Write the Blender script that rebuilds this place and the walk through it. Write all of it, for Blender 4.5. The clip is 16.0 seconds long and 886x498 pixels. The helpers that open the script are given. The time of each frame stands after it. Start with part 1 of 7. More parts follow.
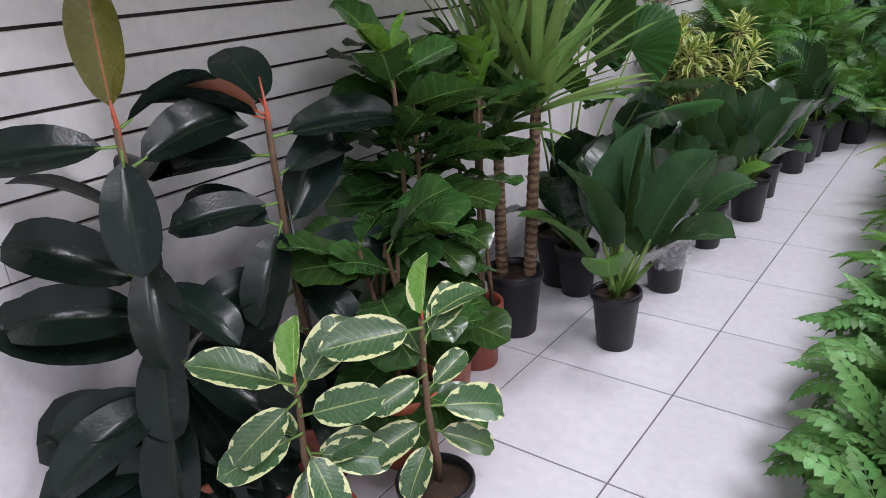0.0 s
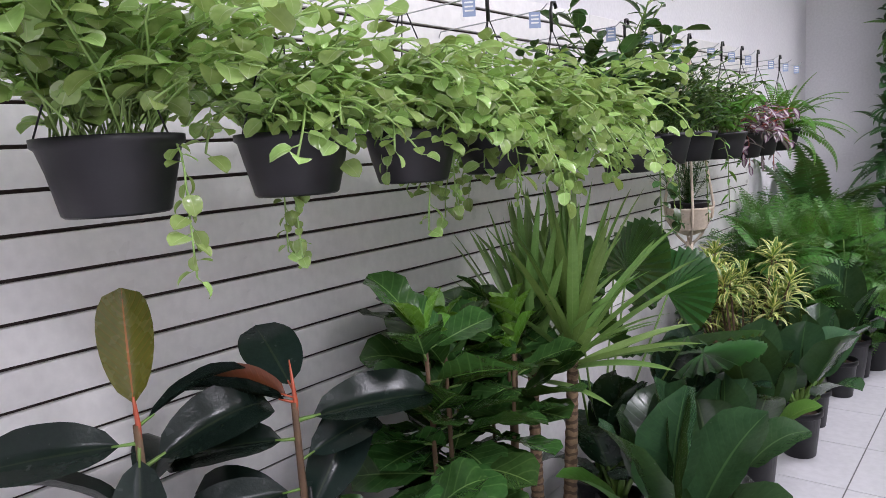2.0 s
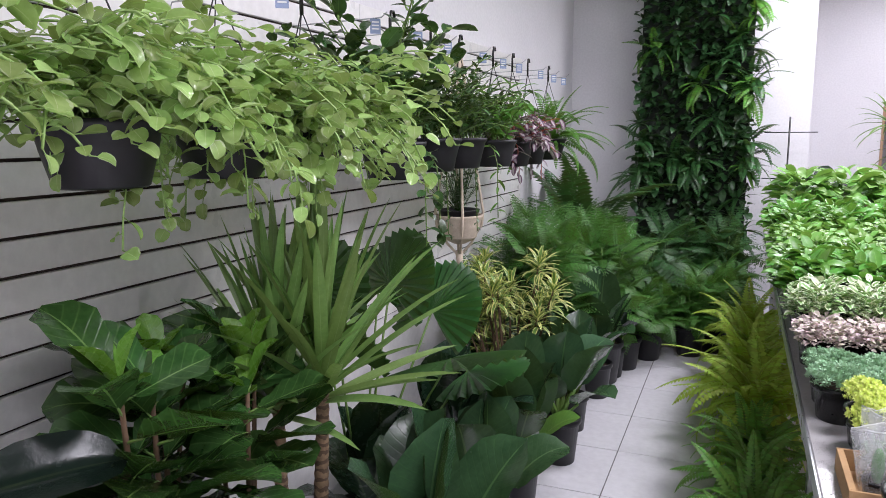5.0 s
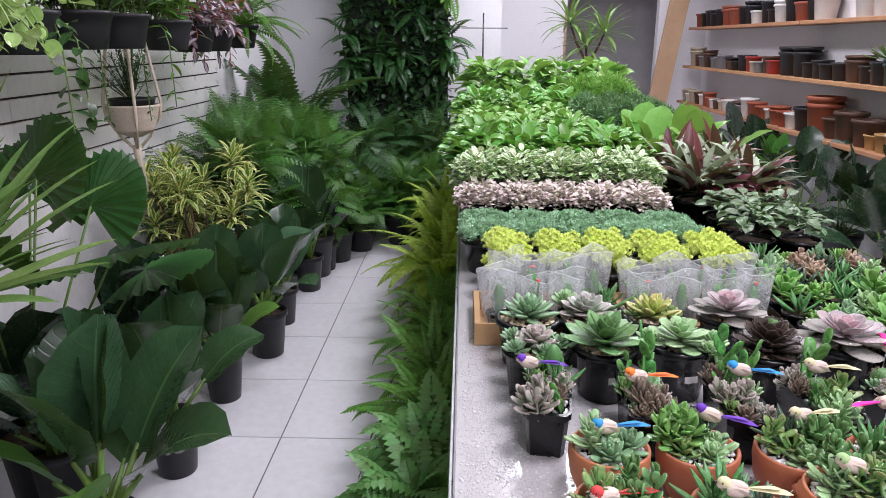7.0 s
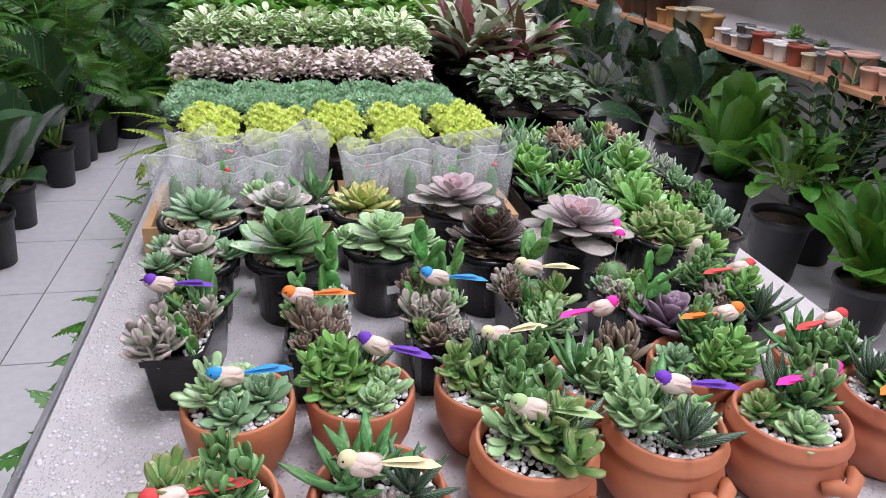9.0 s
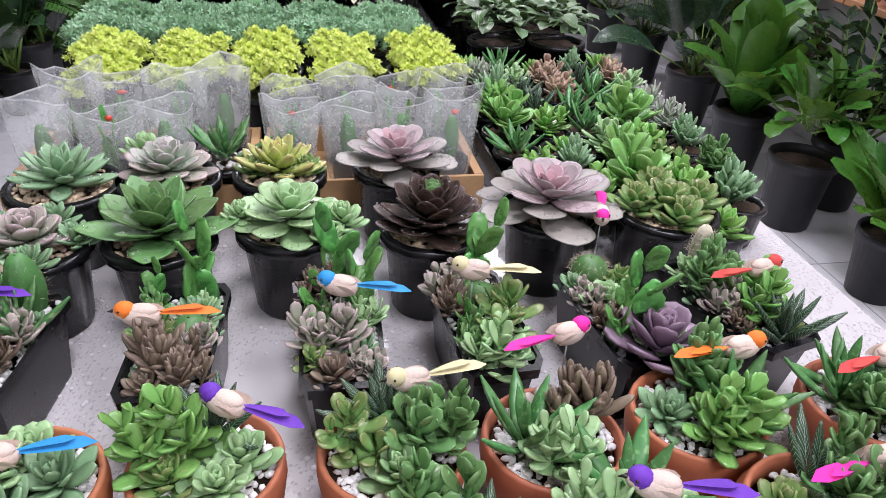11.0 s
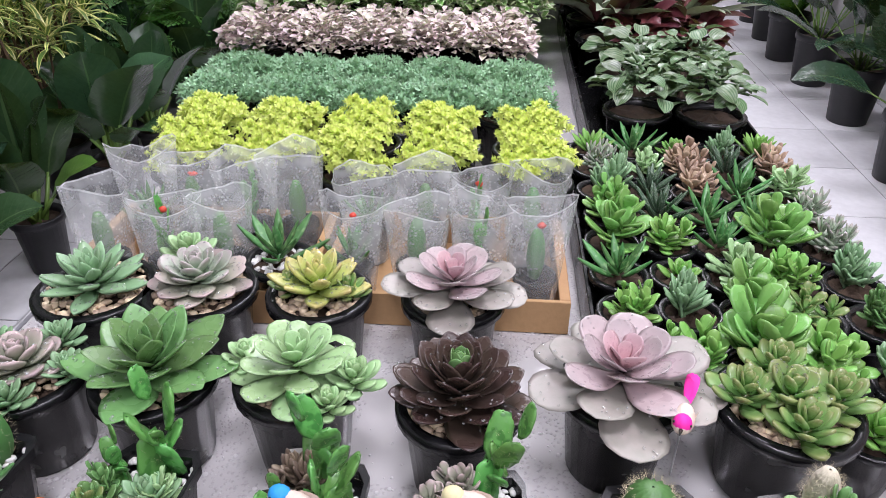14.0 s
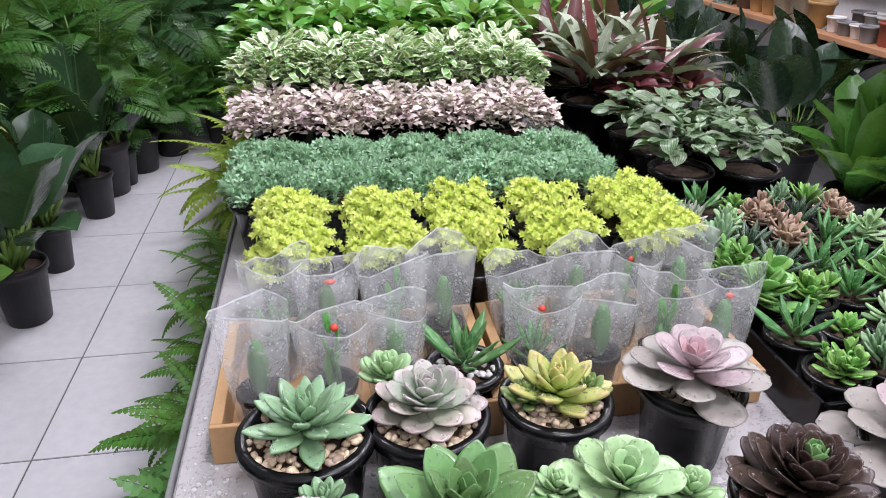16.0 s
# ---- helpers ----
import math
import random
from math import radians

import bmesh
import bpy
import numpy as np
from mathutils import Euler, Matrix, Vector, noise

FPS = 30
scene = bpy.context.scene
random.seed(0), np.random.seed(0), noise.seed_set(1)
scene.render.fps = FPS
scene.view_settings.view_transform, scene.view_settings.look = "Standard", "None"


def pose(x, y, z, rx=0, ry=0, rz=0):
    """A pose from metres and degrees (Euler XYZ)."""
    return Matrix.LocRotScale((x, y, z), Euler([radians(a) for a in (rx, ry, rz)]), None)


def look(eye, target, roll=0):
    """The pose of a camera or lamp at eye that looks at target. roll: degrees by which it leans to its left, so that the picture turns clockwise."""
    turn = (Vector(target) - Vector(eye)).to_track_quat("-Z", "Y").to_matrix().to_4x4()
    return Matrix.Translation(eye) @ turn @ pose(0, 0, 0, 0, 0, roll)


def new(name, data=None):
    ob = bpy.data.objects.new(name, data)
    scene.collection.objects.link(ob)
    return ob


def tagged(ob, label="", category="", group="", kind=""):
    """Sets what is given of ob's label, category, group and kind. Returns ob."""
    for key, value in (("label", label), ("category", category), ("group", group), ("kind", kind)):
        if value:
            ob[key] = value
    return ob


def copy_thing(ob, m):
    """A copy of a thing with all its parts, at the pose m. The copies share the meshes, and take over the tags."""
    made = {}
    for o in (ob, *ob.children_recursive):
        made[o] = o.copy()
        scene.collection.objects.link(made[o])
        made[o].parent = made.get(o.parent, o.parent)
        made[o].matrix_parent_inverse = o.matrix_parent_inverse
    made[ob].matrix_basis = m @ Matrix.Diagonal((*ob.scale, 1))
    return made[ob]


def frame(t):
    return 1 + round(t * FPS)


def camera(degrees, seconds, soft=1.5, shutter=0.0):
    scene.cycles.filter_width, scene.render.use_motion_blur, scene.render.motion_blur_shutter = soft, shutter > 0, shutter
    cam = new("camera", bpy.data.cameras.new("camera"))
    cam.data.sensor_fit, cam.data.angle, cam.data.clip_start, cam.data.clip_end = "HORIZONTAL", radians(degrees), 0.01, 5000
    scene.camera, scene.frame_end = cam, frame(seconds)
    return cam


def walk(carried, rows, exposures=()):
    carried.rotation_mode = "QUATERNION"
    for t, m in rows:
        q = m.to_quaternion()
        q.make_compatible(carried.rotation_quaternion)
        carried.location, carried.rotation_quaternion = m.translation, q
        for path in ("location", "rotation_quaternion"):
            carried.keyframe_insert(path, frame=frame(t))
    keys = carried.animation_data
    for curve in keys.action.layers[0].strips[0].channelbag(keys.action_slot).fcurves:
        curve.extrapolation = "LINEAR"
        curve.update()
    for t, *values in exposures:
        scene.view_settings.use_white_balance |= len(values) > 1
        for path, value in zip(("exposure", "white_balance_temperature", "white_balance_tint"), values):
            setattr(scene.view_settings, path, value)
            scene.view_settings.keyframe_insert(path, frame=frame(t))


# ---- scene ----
cam = camera(63.5, 16.0, soft=0.8)
PATH = [
    (0, (0.585, -1.795, 1.222), (-0.557, -0.331, 0.478), -3.9),
    (0.5, (0.585, -1.809, 1.245), (-0.61, -0.341, 0.6), -3.9),
    (1, (0.596, -1.815, 1.287), (-0.633, -0.324, 0.771), -3.9),
    (1.5, (0.581, -1.778, 1.374), (-0.668, -0.262, 0.997), -3.9),
    (2, (0.508, -1.691, 1.427), (-0.75, -0.16, 1.156), -3.6),
    (2.5, (0.415, -1.593, 1.453), (-0.831, -0.045, 1.227), -3.3),
    (3, (0.396, -1.515, 1.444), (-0.78, 0.091, 1.248), -2.9),
    (3.2, (0.398, -1.484, 1.444), (-0.77, 0.129, 1.255), -2.6),
    (5.3, (0.472, -1.402, 1.446), (-0.205, 0.451, 1.116), -0.2),
    (5.5, (0.482, -1.406, 1.442), (-0.145, 0.462, 1.099), -0.2),
    (6, (0.541, -1.4, 1.425), (0.088, 0.512, 1.051), -0.2),
    (6.5, (0.59, -1.373, 1.392), (0.324, 0.559, 0.945), -0.1),
    (7, (0.637, -1.339, 1.353), (0.583, 0.581, 0.796), 0.2),
    (7.5, (0.714, -1.259, 1.305), (0.928, 0.608, 0.622), 1.2),
    (8, (0.803, -1.161, 1.281), (1.121, 0.661, 0.519), 2.1),
    (8.5, (0.85, -1.122, 1.28), (1.228, 0.661, 0.456), 2.9),
    (9, (0.886, -1.088, 1.272), (1.28, 0.68, 0.425), 2.9),
    (9.5, (0.947, -0.992, 1.248), (1.359, 0.75, 0.357), 3.4),
    (9.7, (0.974, -0.955, 1.241), (1.379, 0.775, 0.322), 3.4),
    (11.8, (1.039, -0.83, 1.232), (1.302, 0.845, 0.171), 2.4),
    (12, (1.057, -0.803, 1.233), (1.232, 0.881, 0.168), 1.4),
    (12.5, (1.125, -0.757, 1.24), (1.136, 0.938, 0.179), 0.4),
    (13, (1.166, -0.74, 1.248), (1.071, 0.953, 0.187), 0.1),
    (13.5, (1.162, -0.714, 1.267), (1.043, 0.982, 0.214), -0.1),
    (14, (1.151, -0.695, 1.283), (1.017, 1.012, 0.249), 0.4),
    (14.5, (1.095, -0.714, 1.297), (0.977, 1.019, 0.307), 2.1),
    (15, (0.938, -0.744, 1.299), (1.023, 1.02, 0.362), -1.0),
    (15.5, (0.833, -0.714, 1.306), (1.022, 1.057, 0.395), -0.8),
    (16, (0.792, -0.62, 1.291), (1.086, 1.145, 0.397), 0.6),
]
walk(cam, [(t, look(eye, target, roll)) for t, eye, target, roll in PATH], [(0.0, 0.10), (3.2, 0.16), (5.5, 0.03), (7.0, -0.06), (8.5, -0.14), (9.7, -0.22), (12.0, -0.19), (13.5, -0.15), (15.0, -0.04), (16.0, -0.03)])

# ---- light ----
world = bpy.data.worlds.new("world")
world.use_nodes = True
world.node_tree.nodes["Background"].inputs[0].default_value = (0.75, 0.8, 0.9, 1)
world.node_tree.nodes["Background"].inputs[1].default_value = 0.05
scene.world = world
LAMP_W = 29.0


def ceiling_lamp(x, y, watts):
    lamp = bpy.data.lights.new("ceiling_panel", "AREA")
    lamp.shape, lamp.size, lamp.size_y = "RECTANGLE", 0.45, 0.6
    lamp.energy, lamp.color = watts, (0.99, 0.955, 1.08)
    ob = new("ceiling_panel", lamp)
    ob.matrix_basis = pose(x, y, 2.93)


for ly in (-2.3, -0.6, 1.1, 2.8, 4.3):
    ceiling_lamp(1.25, ly, LAMP_W * 1.16)
    ceiling_lamp(2.3, ly + 0.4, LAMP_W * 0.55)
ceiling_lamp(2.0, 6.2, LAMP_W * 0.5)

# ---- materials ----


def nodes_of(name):
    m = bpy.data.materials.new(name)
    m.use_nodes = True
    nt = m.node_tree
    return m, nt, nt.nodes["Principled BSDF"]


def ramp2(nt, fac, a, b, lo=0.3, hi=0.7):
    r = nt.nodes.new("ShaderNodeValToRGB")
    r.color_ramp.elements[0].position, r.color_ramp.elements[1].position = lo, hi
    r.color_ramp.elements[0].color, r.color_ramp.elements[1].color = (*a, 1), (*b, 1)
    nt.links.new(fac, r.inputs[0])
    return r.outputs[0]


def mixc(nt, fac, a, b, mode="MIX"):
    n = nt.nodes.new("ShaderNodeMix")
    n.data_type, n.blend_type = "RGBA", mode
    for sock, val in ((n.inputs[0], fac), (n.inputs[6], a), (n.inputs[7], b)):
        if isinstance(val, (int, float)):
            sock.default_value = val
        elif isinstance(val, tuple):
            sock.default_value = (*val, 1)
        else:
            nt.links.new(val, sock)
    return n.outputs[2]


def mth(nt, op, a, b=0.0, c=0.0, clamp=False):
    n = nt.nodes.new("ShaderNodeMath")
    n.operation, n.use_clamp = op, clamp
    for sock, val in zip(n.inputs, (a, b, c)):
        if isinstance(val, (int, float)):
            sock.default_value = val
        else:
            nt.links.new(val, sock)
    return n.outputs[0]


def noise_fac(nt, scale, detail=3.0, coord="Object", rough=0.55):
    tc = nt.nodes.new("ShaderNodeTexCoord")
    n = nt.nodes.new("ShaderNodeTexNoise")
    n.inputs["Scale"].default_value, n.inputs["Detail"].default_value, n.inputs["Roughness"].default_value = scale, detail, rough
    nt.links.new(tc.outputs[coord], n.inputs["Vector"])
    return n.outputs[0]


def bump_in(nt, bsdf, height, strength, dist=0.002):
    b = nt.nodes.new("ShaderNodeBump")
    b.inputs["Strength"].default_value, b.inputs["Distance"].default_value = strength, dist
    nt.links.new(height, b.inputs["Height"])
    nt.links.new(b.outputs[0], bsdf.inputs["Normal"])


def vary(nt, col, amount):
    """Value shift from piece to piece."""
    info, geo = nt.nodes.new("ShaderNodeObjectInfo"), nt.nodes.new("ShaderNodeNewGeometry")
    s = mth(nt, "FRACT", mth(nt, "ADD", info.outputs["Random"], geo.outputs["Random Per Island"]))
    h = nt.nodes.new("ShaderNodeHueSaturation")
    nt.links.new(mth(nt, "MULTIPLY_ADD", s, 2 * amount, 1 - amount), h.inputs["Value"])
    nt.links.new(mth(nt, "MULTIPLY_ADD", s, 0.03 * min(1, amount * 4), 0.5 - 0.015 * min(1, amount * 4)), h.inputs["Hue"])
    nt.links.new(col, h.inputs["Color"])
    return h.outputs[0]


def solid(name, a, b=None, rough=0.5, scale=8.0, fine=120.0, bump=0.15, metal=0.0, rand=0.06, spec=0.5, wet=0.0):
    m, nt, p = nodes_of(name)
    b = b or tuple(c * 0.8 for c in a)
    col = ramp2(nt, noise_fac(nt, scale, 4), a, b)
    col = mixc(nt, 0.25, col, ramp2(nt, noise_fac(nt, fine, 2), tuple(c * 0.8 for c in a), tuple(min(1, c * 1.15) for c in a)))
    nt.links.new(vary(nt, col, rand), p.inputs["Base Color"])
    rr = nt.nodes.new("ShaderNodeMapRange")
    rr.inputs["To Min"].default_value, rr.inputs["To Max"].default_value = max(0.03, rough - 0.1), min(1, rough + 0.1)
    nt.links.new(noise_fac(nt, scale * 3, 3), rr.inputs["Value"])
    nt.links.new(rr.outputs[0], p.inputs["Roughness"])
    p.inputs["Metallic"].default_value = metal
    p.inputs["Specular IOR Level"].default_value = spec
    p.inputs["Coat Weight"].default_value = wet
    p.inputs["Coat Roughness"].default_value = 0.08
    if bump:
        bump_in(nt, p, noise_fac(nt, fine, 3), bump)
    return m


def leafy(name, dark, light, rib=None, rough=0.35, veins=0.0, vein_mix=0.3, margin=None, margin_w=0.0, stripe=None, stripes=0, thin=0.22, rand=0.22, spec=0.5, tip=None, patch=None, drops=0.0):
    """Leaf: u runs across, v from stalk to tip."""
    m, nt, p = nodes_of(name)
    uv = nt.nodes.new("ShaderNodeUVMap")
    sep = nt.nodes.new("ShaderNodeSeparateXYZ")
    nt.links.new(uv.outputs[0], sep.inputs[0])
    u = mth(nt, "ABSOLUTE", mth(nt, "MULTIPLY_ADD", sep.outputs[0], 2.0, -1.0))
    v = sep.outputs[1]
    col = ramp2(nt, noise_fac(nt, 14, 3), dark, light, 0.25, 0.75)
    col = mixc(nt, 0.3, col, ramp2(nt, noise_fac(nt, 90, 2), tuple(c * 0.75 for c in dark), light))
    if tip:
        col = mixc(nt, mth(nt, "POWER", v, 3.0), col, tip)
    if patch:
        col = mixc(nt, ramp2(nt, noise_fac(nt, 60, 2), (0, 0, 0), (1, 1, 1), 0.5, 0.56), col, patch)
    height = None
    if stripes:
        w = mth(nt, "SINE", mth(nt, "MULTIPLY", u, 3.1416 * stripes))
        col = mixc(nt, mth(nt, "MULTIPLY", mth(nt, "GREATER_THAN", w, 0.15), 0.85), col, stripe)
    if veins:
        w = mth(nt, "SINE", mth(nt, "MULTIPLY", mth(nt, "SUBTRACT", v, mth(nt, "MULTIPLY", u, 0.22)), 6.2832 * veins))
        w = mth(nt, "POWER", mth(nt, "MAXIMUM", w, 0.0), 10.0)
        col = mixc(nt, mth(nt, "MULTIPLY", w, vein_mix), col, rib or light)
        height = w
    if margin:
        edge = mth(nt, "ADD", u, mth(nt, "MULTIPLY_ADD", noise_fac(nt, 24, 4), 2.4, -1.2))
        k = mth(nt, "GREATER_THAN", edge, 1.0 - margin_w)
        col = mixc(nt, k, col, margin)
    if rib:
        k = mth(nt, "MULTIPLY", mth(nt, "LESS_THAN", u, mth(nt, "MULTIPLY_ADD", v, -0.035, 0.055)), 0.8)
        col = mixc(nt, k, col, rib)
    col = vary(nt, col, rand)
    nt.links.new(col, p.inputs["Base Color"])
    p.inputs["Specular IOR Level"].default_value = spec
    rn = mth(nt, "MULTIPLY_ADD", noise_fac(nt, 40, 2), 0.3, rough - 0.15, clamp=True)
    nt.links.new(rn, p.inputs["Roughness"])
    fine = noise_fac(nt, 160 if not drops else 420, 2)
    if drops:
        fine = mth(nt, "MULTIPLY", mth(nt, "GREATER_THAN", fine, 0.62), drops)
    if height:
        fine = mth(nt, "ADD", mth(nt, "MULTIPLY", fine, 0.4), mth(nt, "MULTIPLY", height, -0.8))
    bump_in(nt, p, fine, 0.25, 0.0015)
    if thin:
        out = nt.nodes["Material Output"]
        tr, mx = nt.nodes.new("ShaderNodeBsdfTranslucent"), nt.nodes.new("ShaderNodeMixShader")
        nt.links.new(mixc(nt, 0.35, col, (0.35, 0.5, 0.05)), tr.inputs[0])
        mx.inputs[0].default_value = thin
        nt.links.new(p.outputs[0], mx.inputs[1])
        nt.links.new(tr.outputs[0], mx.inputs[2])
        nt.links.new(mx.outputs[0], out.inputs[0])
    return m


WHITE = solid("white_wall_paint", (0.80, 0.79, 0.81), (0.74, 0.73, 0.76), 0.6, 1.5, 60, 0.12, rand=0.0)
SLAT = solid("slat_board_white", (0.82, 0.81, 0.79), (0.76, 0.75, 0.73), 0.3, 2.5, 40, 0.03, rand=0.03)
GROOVE = solid("slat_groove_brown", (0.035, 0.02, 0.016), rough=0.7)
TILE = solid("floor_tile_glazed", (0.74, 0.73, 0.76), (0.68, 0.67, 0.70), 0.2, 3.0, 30, 0.02, rand=0.035)
GROUT = solid("tile_grout_grey", (0.17, 0.16, 0.16), rough=0.9)
CEIL = solid("ceiling_white", (0.8, 0.8, 0.8), rough=0.8, rand=0)
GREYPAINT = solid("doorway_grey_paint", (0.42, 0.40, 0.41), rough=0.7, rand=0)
WOOD = solid("shelf_pine_wood", (0.46, 0.24, 0.12), (0.34, 0.16, 0.075), 0.55, 6, 70, 0.2, rand=0.1)
PLANK = solid("pale_plank_wood", (0.50, 0.33, 0.20), (0.40, 0.25, 0.15), 0.6, 5, 60, 0.2)
BLACKPOT = solid("black_nursery_plastic", (0.013, 0.013, 0.015), (0.024, 0.023, 0.026), 0.42, 9, 90, 0.08, rand=0.25, spec=0.35)
GLOSSPOT = solid("black_glossy_plastic", (0.006, 0.006, 0.007), (0.011, 0.011, 0.012), 0.25, 9, 90, 0.05, rand=0.2, spec=0.35)
TERRA = solid("terracotta_clay", (0.43, 0.145, 0.070), (0.35, 0.11, 0.050), 0.6, 14, 110, 0.15, rand=0.1)
TERRAPLAST = solid("brick_red_plastic", (0.33, 0.085, 0.045), (0.27, 0.065, 0.035), 0.45, 8, 60, 0.05, rand=0.08)
SOIL = solid("potting_soil", (0.030, 0.018, 0.011), (0.075, 0.045, 0.027), 0.95, 60, 240, 0.9)
BARK = solid("woody_stem_bark", (0.14, 0.085, 0.045), (0.07, 0.042, 0.025), 0.8, 30, 160, 0.6)
TRUNK = solid("ringed_trunk_bark", (0.30, 0.20, 0.12), (0.10, 0.06, 0.035), 0.85, 55, 190, 0.9)
nt_ = TRUNK.node_tree
uv_ = nt_.nodes.new("ShaderNodeUVMap")
sp_ = nt_.nodes.new("ShaderNodeSeparateXYZ")
nt_.links.new(uv_.outputs[0], sp_.inputs[0])
band_ = mth(nt_, "SINE", mth(nt_, "ADD", mth(nt_, "MULTIPLY", sp_.outputs[1], 150.0), mth(nt_, "MULTIPLY", noise_fac(nt_, 30, 2), 9.0)))
bs_ = nt_.nodes["Principled BSDF"]
old_ = bs_.inputs["Base Color"].links[0].from_socket
nt_.links.new(mixc(nt_, mth(nt_, "MULTIPLY", mth(nt_, "GREATER_THAN", band_, 0.2), 0.75), old_, (0.05, 0.028, 0.018)), bs_.inputs["Base Color"])
REDSTEM = solid("red_bud_sheath", (0.42, 0.085, 0.035), (0.30, 0.05, 0.03), 0.4, 20, 120, 0.1)
STALK = solid("green_leaf_stalk", (0.14, 0.24, 0.05), (0.09, 0.17, 0.03), 0.45, 20, 120, 0.1, rand=0.15)
PALESTALK = solid("pale_trailing_stem", (0.30, 0.44, 0.14), (0.22, 0.36, 0.09), 0.5, 20, 120, 0.1)
METAL = solid("grey_steel_wire", (0.62, 0.63, 0.66), rough=0.3, metal=0.85)
BLACKMETAL = solid("black_plastic_hook", (0.012, 0.012, 0.012), rough=0.4)
ROPE = solid("cream_cotton_rope", (0.62, 0.53, 0.42), (0.50, 0.42, 0.32), 0.9, 90, 260, 0.9)
TAG = solid("blue_price_card", (0.22, 0.30, 0.48), (0.30, 0.36, 0.50), 0.5)
PEBBLE = solid("white_gravel", (0.80, 0.79, 0.77), (0.66, 0.65, 0.63), 0.6, 40, 200, 0.2, rand=0.12)
TANPEB = solid("tan_gravel", (0.66, 0.54, 0.40), (0.46, 0.31, 0.19), 0.5, 60, 200, 0.2, rand=0.4)
CARD = solid("brown_cardboard", (0.44, 0.265, 0.13), (0.38, 0.22, 0.105), 0.8, 12, 150, 0.2)

RUBBER = leafy("rubber_leaf_dark", (0.005, 0.011, 0.009), (0.011, 0.020, 0.015), (0.022, 0.032, 0.018), 0.22, 0, 0.05, thin=0.01, rand=0.3, spec=0.25)
RUBBERNEW = leafy("rubber_leaf_young", (0.07, 0.075, 0.012), (0.12, 0.12, 0.02), (0.38, 0.11, 0.03), 0.25, 14, 0.2, thin=0.1, rand=0.1)
RUBBERRED = leafy("rubber_leaf_russet", (0.11, 0.03, 0.012), (0.15, 0.045, 0.015), (0.3, 0.06, 0.03), 0.4, 14, 0.2, thin=0.1, rand=0.1)
VARIEG = leafy("variegated_leaf", (0.03, 0.08, 0.035), (0.07, 0.145, 0.06), (0.35, 0.42, 0.15), 0.3, 12, 0.2, (0.62, 0.66, 0.34), 0.14, thin=0.12, rand=0.12)
VARNEW = leafy("variegated_leaf_young", (0.10, 0.26, 0.035), (0.17, 0.34, 0.06), (0.45, 0.52, 0.2), 0.28, 12, 0.25, (0.62, 0.66, 0.34), 0.08, thin=0.15, rand=0.1)
FIDDLE = leafy("fiddle_leaf_green", (0.018, 0.055, 0.014), (0.045, 0.115, 0.028), (0.16, 0.28, 0.08), 0.2, 7, 0.22, thin=0.08, rand=0.35)
FIDDLENEW = leafy("fiddle_leaf_young", (0.10, 0.26, 0.03), (0.16, 0.36, 0.05), (0.26, 0.44, 0.1), 0.28, 7, 0.4, thin=0.2, rand=0.15)
PHILO = leafy("philodendron_leaf_green", (0.024, 0.064, 0.028), (0.048, 0.105, 0.044), (0.09, 0.17, 0.065), 0.2, 14, 0.12, thin=0.08, rand=0.3)
PHILONEW = leafy("philodendron_leaf_light", (0.07, 0.20, 0.03), (0.11, 0.27, 0.045), (0.2, 0.35, 0.08), 0.35, 12, 0.2, thin=0.15, rand=0.15)
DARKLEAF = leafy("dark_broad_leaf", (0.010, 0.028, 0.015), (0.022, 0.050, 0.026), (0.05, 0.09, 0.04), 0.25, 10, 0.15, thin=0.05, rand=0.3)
YUCCA = leafy("yucca_leaf_green", (0.15, 0.27, 0.07), (0.23, 0.37, 0.11), (0.28, 0.40, 0.16), 0.4, thin=0.15, rand=0.28)
FAN = leafy("fan_palm_leaf", (0.016, 0.062, 0.013), (0.032, 0.100, 0.021), rough=0.35, thin=0.15, rand=0.2)
SONG = leafy("yellow_striped_leaf", (0.10, 0.20, 0.04), (0.17, 0.29, 0.06), None, 0.4, margin=(0.74, 0.73, 0.27), margin_w=0.45, thin=0.15, rand=0.2)
PEPER = leafy("trailing_heart_leaf", (0.28, 0.44, 0.12), (0.44, 0.60, 0.22), (0.52, 0.63, 0.30), 0.17, 0, margin=(0.50, 0.60, 0.32), margin_w=0.02, thin=0.34, rand=0.4)
HOYA = leafy("small_dark_leaf", (0.025, 0.07, 0.02), (0.055, 0.12, 0.035), (0.1, 0.18, 0.06), 0.3, thin=0.12, rand=0.4)
ZEBRINA = leafy("purple_striped_leaf", (0.14, 0.05, 0.12), (0.20, 0.09, 0.16), None, 0.35, stripe=(0.50, 0.48, 0.46), stripes=2, thin=0.12, rand=0.25)
FERN = leafy("fern_frond_green", (0.075, 0.22, 0.03), (0.15, 0.35, 0.055), None, 0.45, thin=0.25, rand=0.35)
FERNMID = leafy("fern_frond_mid_green", (0.045, 0.15, 0.024), (0.095, 0.25, 0.042), None, 0.45, thin=0.2, rand=0.4)
FERNYEL = leafy("fern_frond_yellow_green", (0.28, 0.44, 0.04), (0.45, 0.60, 0.085), None, 0.5, thin=0.3, rand=0.25)
FERNBLUE = leafy("fern_frond_blue_green", (0.085, 0.24, 0.06), (0.16, 0.36, 0.10), (0.22, 0.42, 0.14), 0.45, thin=0.2, rand=0.2)
FERNDARK = leafy("fern_frond_dark", (0.022, 0.080, 0.022), (0.050, 0.14, 0.038), None, 0.4, thin=0.15, rand=0.4)
